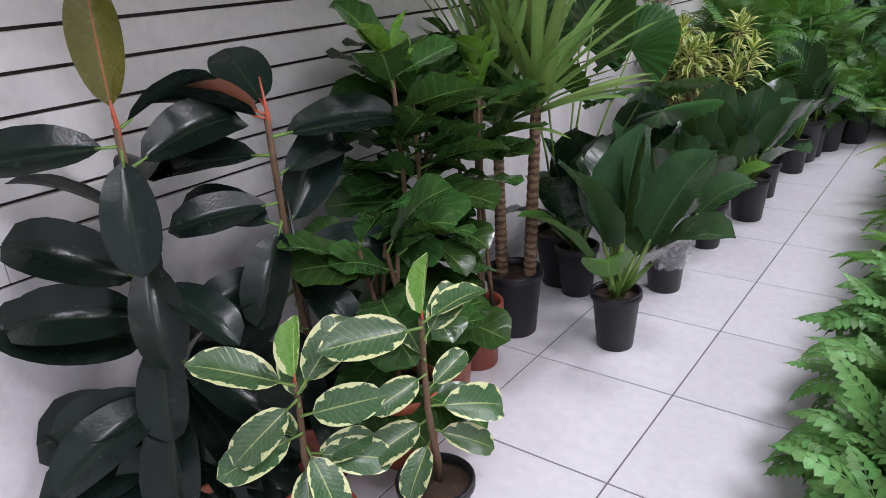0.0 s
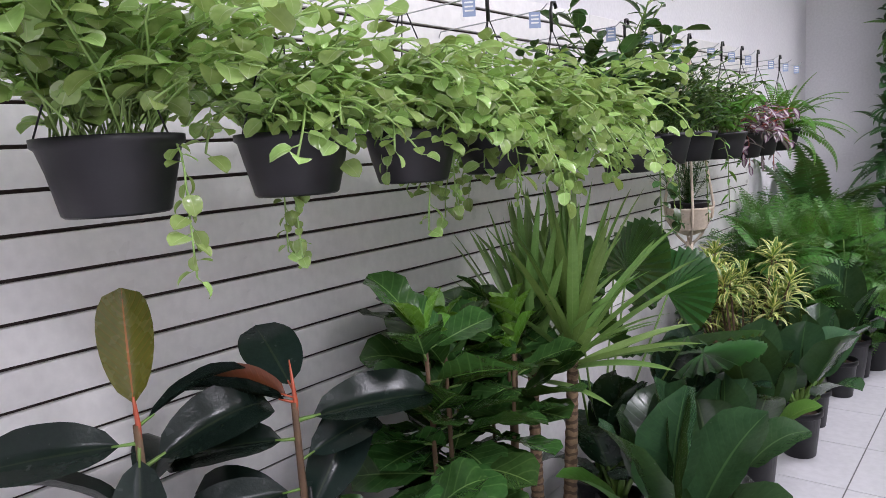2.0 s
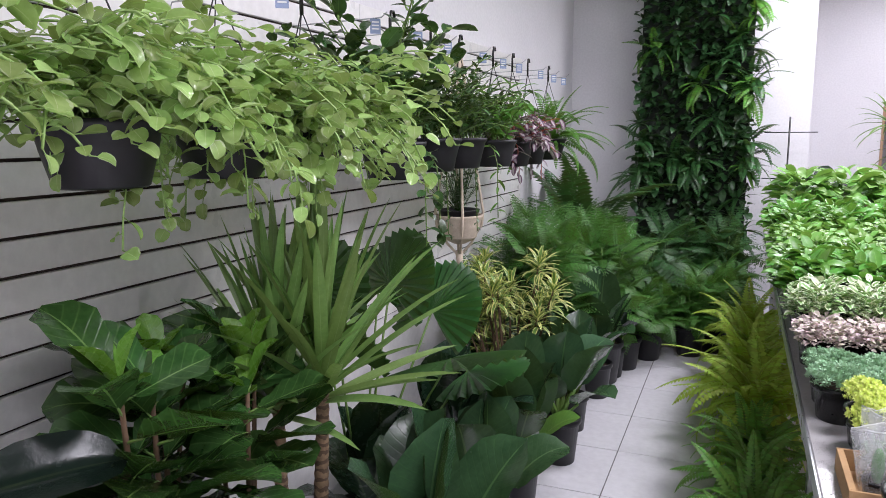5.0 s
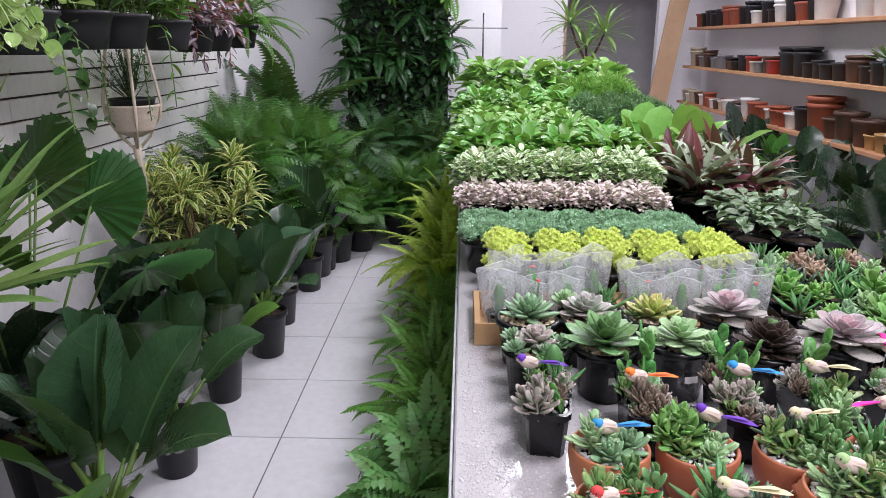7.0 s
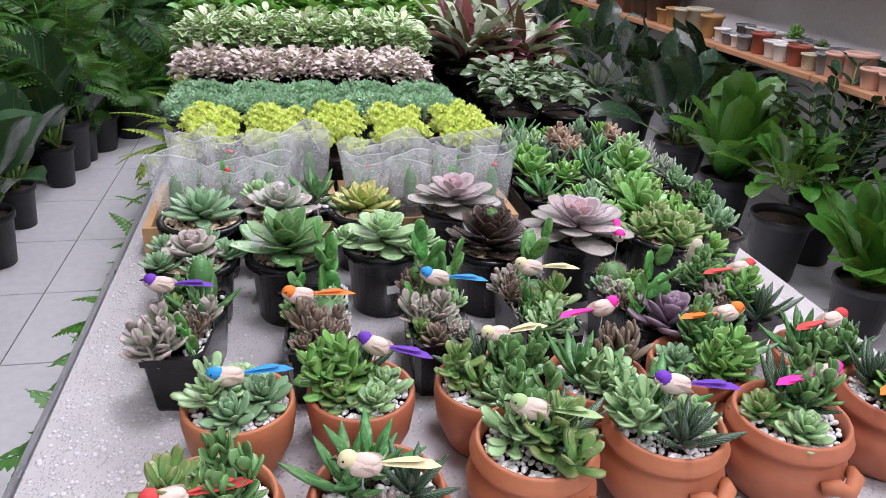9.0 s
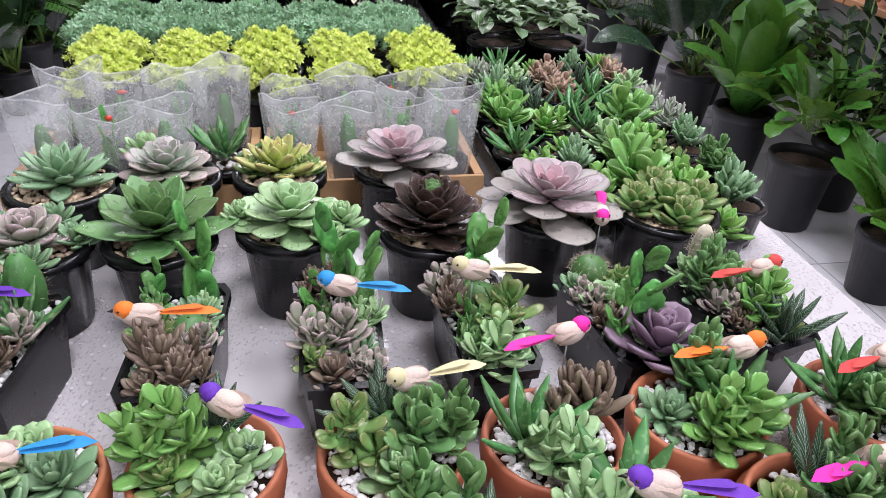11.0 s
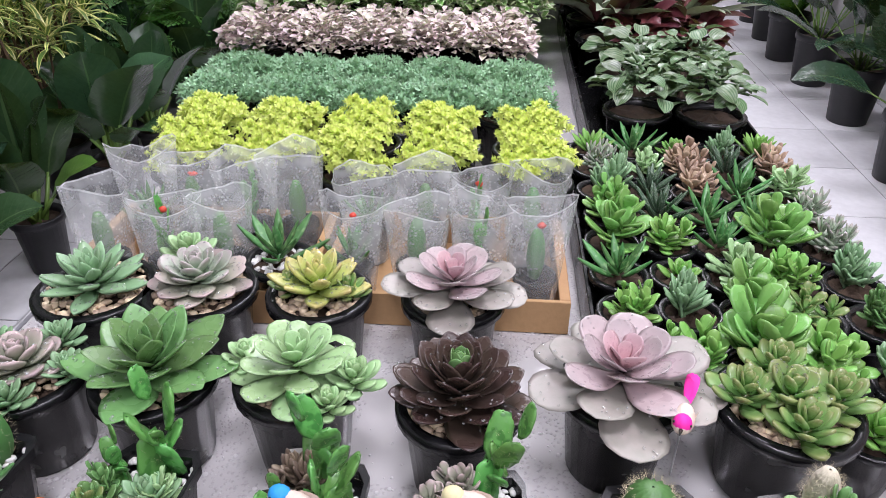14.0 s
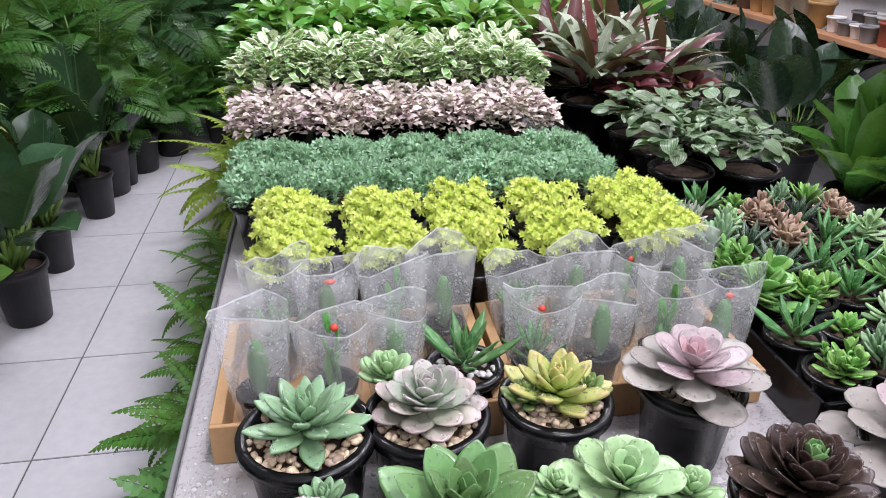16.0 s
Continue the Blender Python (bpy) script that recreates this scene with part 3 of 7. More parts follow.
V1 = [(0.47, 165, 25, 1.32, 25), (0.45, 30, 32, 1.28, 40), (0.44, 195, -25, 1.13, 45), (0.40, 325, 18, 1.17, 70), (0.36, 183, -10, 1.17, 45), (0.33, 285, -40, 1.13, 0), (0.31, 345, -15, 1.17, 45), (0.28, 350, 20, 0.93, 40), (0.42, 80, 30, 0.98, 0), (0.30, 250, -45, 0.98, 10), (0.34, 120, 10, 0.98, 0)]
V2 = [(0.53, 180, 4, 1.37, 40), (0.54, 10, 16, 1.08, 5), (0.50, 25, 35, 1.03, 45), (0.42, 195, -10, 0.93, 45), (0.38, 12, 28, 0.79, 40), (0.34, 352, -10, 1.28, 45), (0.31, 185, -15, 1.08, 40), (0.28, 335, -20, 0.98, 40), (0.26, 215, -35, 0.93, 20), (0.45, 90, 20, 0.98, 0)]
variegated_fig(-0.40, -1.03, 0.48, V1, 21, TERRAPLAST, "variegated rubber plant with cream-edged leaves in a red pot")
variegated_fig(-0.258, -0.80, 0.55, V2, 22, BLACKPOT, "variegated rubber plant with cream-edged leaves in a black pot", 0.15)


def fiddle_fig(x, y, h, n, seed, potr, poth, label, spread=0.2, sprouts=3, bare=0.12):
    ob = potted("fiddle_leaf_fig", label, "plant", potr, poth, TERRAPLAST, seed=seed, group="fiddle-leaf figs")
    R = random.Random(seed)
    metas = [mesh_of(leaf_tpl(0.20, 0.145, 0.85, 0.40, 9, 6, c, 0.25, 0.035, 0.025, stalk_r=0.003), "leaf", FIDDLE, STALK) for c in (0.2, 0.55, 0.9)]
    young = mesh_of(leaf_tpl(0.12, 0.075, 0.85, 0.45, 7, 4, 0.2, 0.35, 0.02, 0.015), "leaf", FIDDLENEW, STALK)
    stems = [(R.uniform(-0.05, 0.05), R.uniform(-0.05, 0.05), R.uniform(-0.5, 0.5) * spread, R.uniform(-0.5, 0.5) * spread, h * R.uniform(0.86, 1.0)) for _ in range(5)]
    for x0, y0, dx, dy, hh in stems:
        b = Build()
        tall_stem(b, [(x0 + dx * t, y0 + dy * t, poth * 0.85 + (hh - poth * 0.85) * t) for t in [i / 6 for i in range(7)]], 0.008, 0.005)
        part("stem", b.mesh("stem", BARK), ob)
        for i in range(n // 4):
            t = bare + (1 - bare) * i / (n // 4 - 1)
            z = poth * 0.85 + (hh - poth * 0.85) * t
            part("leaf", metas[i % 3], ob, m=aim((x0 + dx * t, y0 + dy * t, z), i * 137.5 + R.uniform(-20, 20), -35 + 78 * t + R.uniform(-18, 18), R.uniform(-30, 30), R.uniform(0.75, 1.15)))
        for i in range(sprouts):
            part("leaf", young, ob, "bright young leaf", m=aim((x0 + dx, y0 + dy, hh), i * 120 + R.uniform(0, 60), R.uniform(40, 75), 0, R.uniform(0.7, 1.1)))
    ob.matrix_basis = pose(x, y, 0)
    return ob


fiddle_fig(-0.60, -0.34, 1.04, 104, 31, 0.12, 0.26, "bushy fiddle-leaf fig in a brick-red pot against the slats", 0.36)
fiddle_fig(-0.60, -0.13, 0.93, 20, 33, 0.085, 0.22, "fiddle-leaf fig with a bright young sprout beside the dracaena", 0.20, 3, 0.72)
fiddle_fig(-0.50, -0.62, 0.62, 36, 32, 0.105, 0.22, "low bushy fig in a brick-red pot", 0.14, 0)


def spiky_trunk_plant(x, y):
    ob = potted("yucca_palm", "two-trunk dracaena with long narrow green leaves", "plant", 0.098, 0.235, seed=41)
    R = random.Random(41)
    for (x0, y0, x1, y1, z1, rr) in ((-0.04, -0.01, -0.03, -0.02, 0.74, 0.0165), (0.05, 0.02, 0.11, -0.02, 0.80, 0.017)):
        pts = [(x0 + (x1 - x0) * t, y0 + (y1 - y0) * t, 0.18 + (z1 - 0.18) * t) for t in [i / 40 for i in range(41)]]
        part("trunk", mesh_of(tube_tpl(pts, [rr * (1.25 - 0.35 * i / 40) * (1 + 0.12 * (i % 2)) for i in range(41)], 10), "trunk", TRUNK), ob)
        metas = [mesh_of(leaf_tpl(0.45, 0.033, 0.25, 0.6, 8, 2, c, 0.35, 0.0), "leaf", YUCCA) for c in (0.04, 0.12, 0.3)]
        for i in range(62):
            t = i / 61
            part("leaf", metas[min(2, int(t * 3 + R.uniform(-0.4, 0.6)) if t > 0.02 else 0)], ob, m=aim((x1, y1, z1 + 0.10 - 0.13 * t), i * 137.5, 87 - 70 * t ** 1.5 + R.uniform(-8, 8), R.uniform(-25, 25), R.uniform(0.85, 1.12)))
    ob.matrix_basis = pose(x, y, 0)


spiky_trunk_plant(-0.61, 0.12)


def philodendron(seed, r=0.078, h=0.2, n=11, tall=1.0, light=2, label="", mat=None):
    ob = potted("philodendron", label or "philodendron with large upright glossy leaves in a black pot", "plant", r, h, seed=seed, group="philodendrons along the wall")
    R = random.Random(seed)
    metas = [mesh_of(leaf_tpl(0.27, 0.19, 0.5, 0.55, 9, 4, c, 0.3, 0.02, 0.15, stalk_r=0.008), "leaf", mat or PHILO, STALK) for c in (0.15, 0.45, 1.0)]
    lite = mesh_of(leaf_tpl(0.24, 0.15, 0.5, 0.6, 9, 4, 0.8, 0.25, 0.015, 0.13, stalk_r=0.008), "leaf", PHILONEW, STALK)
    for i in range(n):
        t = i / (n - 1)
        pitch = 88 - 42 * t + R.uniform(-7, 7)
        new_leaf = i in (n - 2, n - 4)[:light]
        part("leaf", lite if new_leaf else metas[min(2, int(t * 3))], ob, "lighter green leaf" if new_leaf else "", m=aim((R.uniform(-1, 1) * 0.02, R.uniform(-1, 1) * 0.02, h * 0.86), i * 137.5 + R.uniform(-15, 15) + seed * 50, pitch, R.uniform(-20, 20), tall * R.uniform(0.85, 1.12) * (1.15 - 0.25 * t)))
    sheath = Build()
    for i in range(7):
        sheath.add(leaf_tpl(0.14, 0.03, 0.3, 0.6, 5, 2, 0.1, 0.8), aim((R.uniform(-1, 1) * 0.015, R.uniform(-1, 1) * 0.015, h * 0.86), i * 51, 78))
    part("stalk_sheath", sheath.mesh("stalk_sheath", STALK), ob, kind="stuff")
    return ob


philodendron(51, n=11, tall=1.2).matrix_basis = pose(-0.268, 0.197, 0, 0, 0, 20)
wrapped = philodendron(52, n=10, tall=1.0, light=0, label="philodendron whose black pot is wrapped in clear film")
wrapped.matrix_basis = pose(-0.285, 0.69, 0, 0, 0, 140)
philodendron(53, n=11, tall=1.02, light=1).matrix_basis = pose(-0.29, 1.19, 0, 0, 0, 75)
philodendron(54, r=0.088, h=0.21, n=12, tall=1.05, light=0).matrix_basis = pose(-0.23, 1.61, 0, 0, 0, 200)
philodendron(55, r=0.07, h=0.18, n=9, tall=0.95, light=0).matrix_basis = pose(-0.25, 1.98, 0, 0, 0, 310)
philodendron(56, n=11, tall=1.05, light=2).matrix_basis = pose(-0.225, 2.48, 0, 0, 0, 30)
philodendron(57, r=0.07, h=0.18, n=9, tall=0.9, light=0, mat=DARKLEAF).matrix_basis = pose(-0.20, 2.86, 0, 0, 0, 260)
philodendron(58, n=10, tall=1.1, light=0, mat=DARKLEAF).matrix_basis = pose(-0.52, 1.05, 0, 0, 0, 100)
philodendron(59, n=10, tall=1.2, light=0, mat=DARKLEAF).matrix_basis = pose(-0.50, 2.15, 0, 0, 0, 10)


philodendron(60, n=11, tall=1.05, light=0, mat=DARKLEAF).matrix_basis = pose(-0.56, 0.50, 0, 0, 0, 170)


def fan_tpl(r, n=22, spread=250):
    """Pleated round palm leaf with toothed edge, stalk at the origin."""
    v, uv = [(0, 0, 0)], [(0.5, 0)]
    for i in range(2 * n + 1):
        a = radians(90 - spread / 2 + spread * i / (2 * n))
        for k, q in enumerate((0.45, 0.85, 1.0)):
            rr = r * q * (1 if k < 2 or i % 2 else 0.94)
            v.append((rr * math.cos(a), rr * math.sin(a), (0.035 if i % 2 else 0) * q * r * 2 - 0.15 * r * q * q))
            uv.append((0.5 + (0.5 if i % 2 else 0.1), q))
    f = []
    for i in range(2 * n):
        a, b = 1 + 3 * i, 4 + 3 * i
        f += [(0, a, b), (a, a + 1, b + 1, b), (a + 1, a + 2, b + 2, b + 1)]
    return np.array(v), f, np.array(uv), [0] * len(f)


def fan_palm(x, y):
    ob = potted("fan_palm", "fan palm with round pleated dark green leaves", "plant", 0.10, 0.22, seed=61)
    R = random.Random(61)
    fan = mesh_of(fan_tpl(0.195), "leaf", FAN, smooth=False)
    for hx, hy, hz, az, pitch, s in ((-0.16, 0.0, 0.95, 100, 75, 1.0), (0.10, 0.05, 0.98, 60, 70, 1.0), (0.24, 0.06, 0.90, 60, 60, 0.95), (0.36, -0.08, 0.80, -20, 18, 1.15), (0.30, 0.22, 0.66, 20, 15, 1.1), (-0.05, 0.25, 0.9, 100, 55, 1.0), (0.05, -0.2, 0.84, -90, 55, 0.9)):
        part("leaf", fan, ob, m=aim((hx, hy, hz), az, pitch, R.uniform(-10, 10), s))
        part("stalk", mesh_of(tube_tpl([(0.02 * hx, 0.02 * hy, 0.18), (hx * 0.4, hy * 0.4, hz * 0.55), (hx, hy, hz)], [0.006, 0.0045, 0.0035], 6), "stalk", STALK), ob)
    ob.matrix_basis = pose(x, y, 0)


fan_palm(-0.66, 0.56)


def striped_dracaena(x, y):
    ob = potted("striped_dracaena", "bushy dracaena with yellow-edged striped leaves", "plant", 0.10, 0.22, seed=71)
    R = random.Random(71)
    metas = [leaf_tpl(0.125, 0.019, 0.4, 0.7, 6, 2, c, 0.3) for c in (0.4, 0.8, 1.2)]
    for i in range(28):
        a, d = R.uniform(0, 6.28), 0.25 * math.sqrt(R.random())
        z = R.uniform(0.62, 0.88) if i < 23 else R.uniform(0.25, 0.55)
        p = (d * math.cos(a), d * math.sin(a), z)
        part("branch", mesh_of(tube_tpl([(0.01, 0, 0.18), (p[0] * 0.6, p[1] * 0.6, z * 0.6), p], [0.007, 0.006, 0.004], 5), "branch", BARK), ob)
        b = Build()
        for k in range(24):
            b.add(metas[k % 3], aim((p[0], p[1], z - 0.05 + 0.06 * k / 24), k * 137.5, -10 + 75 * k / 24 + R.uniform(-10, 10), 0, R.uniform(0.75, 1.1)))
        part("leaf_whorl", b.mesh("leaf_whorl", SONG), ob, kind="stuff")
    ob.matrix_basis = pose(x, y, 0)


striped_dracaena(-0.50, 1.72)

# ---- ferns ----


def frond_tpl(L, W, n=16, curl=0.9, pin_w=0.5, droop=0.2, mat=0, lobed=False):
    """Feather-shaped frond: midrib with paired leaflets."""
    b = Build()
    pts, y, z = [], 0.0, 0.0
    for i in range(n + 1):
        ang = -curl * (i / n) ** 1.3
        if i:
            y, z = y + L / n * math.cos(ang), z + L / n * math.sin(ang)
        pts.append((0, y, z))
    b.add(tube_tpl(pts[::2] if n % 2 == 0 else pts, 0.0018, 3, mat, cap=False))
    for i in range(2, n + 1):
        t = i / n
        w = 0.5 * W * math.sin(math.pi * (0.12 + 0.88 * t) ** 0.8) ** 0.8 + 0.004
        lw = L / n * pin_w * 2
        tp = leaf_tpl(w, lw, 0.35, 0.6, 3, 2, droop * 2, 0.1, mat=mat)
        ang = -curl * t ** 1.3
        for side in (0, 180):
            m = Matrix.Translation(pts[i]) @ Matrix.Rotation(ang, 4, "X") @ Matrix.Rotation(radians(-90 + 22 if side == 0 else 90 - 22), 4, "Z")
            b.add(tp, m)
    return b.tpl()


def fern(name, label, mat, seed, n=34, L=0.4, W=0.09, base=0.14, pot=(0.09, 0.15), lo=-5, hi=78, pin=16, curl=1.1, group="", spread=0.03, rise=0.0, pin_w=0.5):
    ob = potted(name, label, "fern", pot[0], pot[1], seed=seed, group=group)
    R = random.Random(seed)
    kinds = [frond_tpl(L, W, pin, curl * c, pin_w) for c in (0.6, 1.0, 1.4)]
    b = Build()
    for i in range(n):
        t = i / n
        a = R.uniform(0, 6.28)
        b.add(kinds[i % 3], aim((spread * math.cos(a), spread * math.sin(a), base + rise * R.random()), i * 137.5 + R.uniform(-20, 20), hi - (hi - lo) * t + R.uniform(-9, 9), R.uniform(-25, 25), R.uniform(0.7, 1.1)))
    part("fronds", b.mesh("fronds", mat), ob, kind="stuff")
    if rise:
        part("stems", mesh_of(tube_tpl([(0, 0, pot[1] * 0.8), (0.01, 0, base + rise)], [0.008, 0.004], 5), "stems", BARK), ob)
    return ob


def lacy_tpl(L, W, n=11, k=6, curl=0.8):
    """Twice-divided frond: leaflets along side branches."""
    b = Build()
    pts, y, z = [], 0.0, 0.0
    for i in range(n + 1):
        ang = -curl * (i / n) ** 1.3
        if i:
            y, z = y + L / n * math.cos(ang), z + L / n * math.sin(ang)
        pts.append((0, y, z))
    b.add(tube_tpl(pts, 0.0016, 3, cap=False))
    for i in range(2, n + 1):
        t = i / n
        w = 0.5 * W * (1.05 - t) ** 0.7 + 0.006
        for side in (-1, 1):
            m = Matrix.Translation(pts[i]) @ Matrix.Rotation(-curl * t ** 1.3, 4, "X") @ Matrix.Rotation(radians(-side * 62), 4, "Z") @ Matrix.Rotation(-0.25, 4, "X")
            for q in range(1, k + 1):
                lf = leaf_tpl(w / k * 1.5 * (1.15 - 0.5 * q / k), w / k * 0.95, 0.4, 0.5, 2, 2, 0.3, 0.1)
                for s2 in (-1, 1):
                    b.add(lf, m @ Matrix.Translation((0, w * q / k, 0)) @ Matrix.Rotation(radians(-s2 * 48), 4, "Z"))
    return b.tpl()


# ferns hanging over the aisle beside the table
blue = fern("blue_star_fern", "blue-green lobed fern in a black pot beside the table", FERNBLUE, 81, 66, 0.24, 0.105, 0.27, (0.10, 0.24), -25, 80, 13, 1.3, "ferns beside the table", pin_w=0.62)
place(blue, [pose(0.61, -0.70, 0, 0, 0, 0), pose(0.57, -0.46, 0, 0, 0, 100), pose(0.55, -0.18, 0, 0, 0, 220), pose(0.54, 0.12, 0, 0, 0, 310), pose(0.55, 0.34, 0, 0, 0, 40)])
greenf = fern("boston_fern", "green feathery fern in a black pot beside the table", FERN, 82, 64, 0.285, 0.065, 0.24, (0.10, 0.22), -30, 80, 24, 1.3, "ferns beside the table")
green_low = Matrix.Diagonal((1.0, 0.95, 1.0, 1))
place(greenf, [m @ green_low for m in [pose(0.575, 0.60, 0), pose(0.565, 0.88, 0, 0, 0, 80), pose(0.57, 1.16, 0, 0, 0, 160), pose(0.56, 1.42, 0, 0, 0, 240)]])
yel = fern("golden_fern", "yellow-green feathery fern in a black pot beside the table", FERNYEL, 83, 66, 0.40, 0.105, 0.30, (0.10, 0.22), -30, 84, 22, 1.4, "ferns beside the table")
yel_low = Matrix.Diagonal((0.90, 1.0, 1.0, 1))
place(yel, [m @ yel_low for m in [pose(0.57, 1.74, 0.0), pose(0.55, 2.1, 0, 0, 0, 120), pose(0.56, 2.5, 0, 0, 0, 200), pose(0.56, 2.95, 0, 0, 0, 60)]])


def lacy_bush(name, label, mat, seed, n, L, W, base, rise, spread, pot):
    ob = potted(name, label, "fern", pot[0], pot[1], seed=seed, group="fern bushes at the back")
    R = random.Random(seed)
    kinds = [lacy_tpl(L, W, curl=c) for c in (0.5, 0.9, 1.3)]
    b = Build()
    for i in range(n):
        t = i / n
        a = R.uniform(0, 6.28)
        b.add(kinds[i % 3], aim((spread * math.cos(a), spread * math.sin(a), base + rise * R.random()), i * 137.5 + R.uniform(-20, 20), 75 - 95 * t + R.uniform(-12, 12), R.uniform(-25, 25), R.uniform(0.65, 1.15)))
    part("fronds", b.mesh("fronds", mat), ob, kind="stuff")
    for i in range(5):
        part("stem", mesh_of(tube_tpl([(0.01 * i - 0.02, 0, pot[1] * 0.8), (spread * math.cos(i * 1.26), spread * math.sin(i * 1.26), base + rise)], [0.006, 0.003], 5), "stem", STALK), ob)
    return ob


# fern bank at the back
bank = lacy_bush("lace_fern_bush", "dense bright green lacy fern bush by the wall", FERNMID, 84, 120, 0.27, 0.16, 0.42, 0.40, 0.12, (0.12, 0.25))
place(bank, [pose(-0.66, 2.55, 0), pose(-0.40, 2.85, 0.0, 0, 0, 70), pose(-0.72, 3.15, 0.06, 0, 0, 150), pose(-0.46, 3.45, 0, 0, 0, 250), pose(-0.5, 2.35, 0.04, 0, 0, 300), pose(-0.25, 2.75, -0.0, 0, 0, 200)])
low = lacy_bush("low_lace_fern", "low spreading green lacy fern in a black pot", FERNMID, 85, 84, 0.24, 0.15, 0.2, 0.25, 0.08, (0.10, 0.2))
place(low, [pose(-0.05, 3.3, 0), pose(0.15, 3.75, 0, 0, 0, 90), pose(-0.2, 4.0, 0, 0, 0, 30), pose(0.40, 4.1, 0, 0, 0, 200), pose(0.34, 3.62, 0.0, 0, 0, 130), pose(-0.16, 3.05, 0, 0, 0, 70), pose(0.20, 3.48, 0, 0, 0, 330)])
dk = lacy_bush("dark_lace_fern", "dark green lacy fern bush at the back", FERNDARK, 86, 70, 0.34, 0.2, 0.3, 0.4, 0.1, (0.11, 0.22))
place(dk, [pose(-0.14, 3.5, 0.0, 0, 0, 15), pose(0.02, 4.3, 0, 0, 0, 140), pose(0.36, 4.35, 0, 0, 0, 80), pose(-0.5, 4.1, 0, 0, 0, 220), pose(-0.7, 2.2, 0, 0, 0, 20)])
areca = fern("areca_palm", "tall areca palm with arching feathery leaves", FERNDARK, 87, 22, 0.75, 0.26, 0.5, (0.13, 0.27), 20, 82, 22, 0.9, "", 0.06, 0.4)
place(areca, [pose(-0.60, 3.85, 0)])

# ---- hanging planters on the slats ----


def display_hook(y, z=1.80, reach=0.40):
    ob = thing("display_hook", "steel display hook with a card, fixed in the slats", "hook", "display hooks")
    part("rod", mesh_of(tube_tpl([(WALL_X + 0.02, y, z - 0.02), (WALL_X + 0.03, y, z), (WALL_X + reach, y, z + 0.005), (WALL_X + reach + 0.02, y, z + 0.02)], 0.002, 6), "rod", METAL), ob)
    part("price_card", mesh_of(box_tpl(-0.001, 0.001, -0.016, 0.016, -0.044, 0.0), "price_card", TAG, smooth=False), ob, "small blue printed price card", m=pose(WALL_X + 0.395, y - 0.03, z - 0.002, 0, 0, -50))
    bar = mesh_of(box_tpl(0.0012, 0.0018, -0.011, 0.011, -0.004, 0.0), "print_bar", SLAT, smooth=False)
    for k in range(3):
        part("print_bar", bar, ob, m=pose(WALL_X + 0.395, y - 0.03, z - 0.010 - 0.010 * k, 0, 0, -50))
    return ob


def hanging_pot(name, label, y, group, rim_z=1.478, x=-0.55, r=0.102, h=0.115):
    """Black bowl pot on three wires from a hook; returns the thing, with its origin at the pot's base."""
    ob = thing(name, label, "hanging plant", group)
    n = 32
    b = Build()
    prof = [(0.001, 0.006), (r * 0.68, 0.006), (r * 0.72, 0.0), (r * 0.76, 0.004), (r * 0.9, h * 0.55), (r * 0.99, h * 0.86), (r * 1.05, h * 0.9), (r * 1.05, h), (r * 0.98, h), (r * 0.94, h * 0.9)]
    v, f, uv, mi = lathe_tpl(prof, n)
    for i in range(len(v)):
        q = math.atan2(v[i][1], v[i][0])
        k = 1 + 0.02 * math.cos(8 * q) * (0.2 < v[i][2] / h < 0.85)
        v[i][0] *= k
        v[i][1] *= k
    part("pot", b.add((v, f, uv, mi)).mesh("pot", BLACKPOT), ob, "black plastic hanging bowl")
    part("soil", mesh_of(soil_disc(r * 0.93, h * 0.88, random.Random(3)), "soil", SOIL), ob)
    top = 1.81 - (rim_z - h)
    for k in range(3):
        q = k * 2.094 + 0.4
        part("wire", mesh_of(tube_tpl([(r * math.cos(q), r * math.sin(q), h), (0, 0, top - 0.06)], 0.0016, 5), "wire", BLACKMETAL), ob)
    part("hook", mesh_of(tube_tpl([(0, 0, top - 0.07), (0, 0, top - 0.01), (0.0, 0.008, top + 0.012), (0.0, 0.022, top + 0.014), (0.0, 0.03, top - 0.002)], 0.005, 6), "hook", BLACKMETAL), ob, "black plastic hook")
    ob.matrix_basis = pose(x, y, rim_z - h, 0, 0, 0)
    return ob


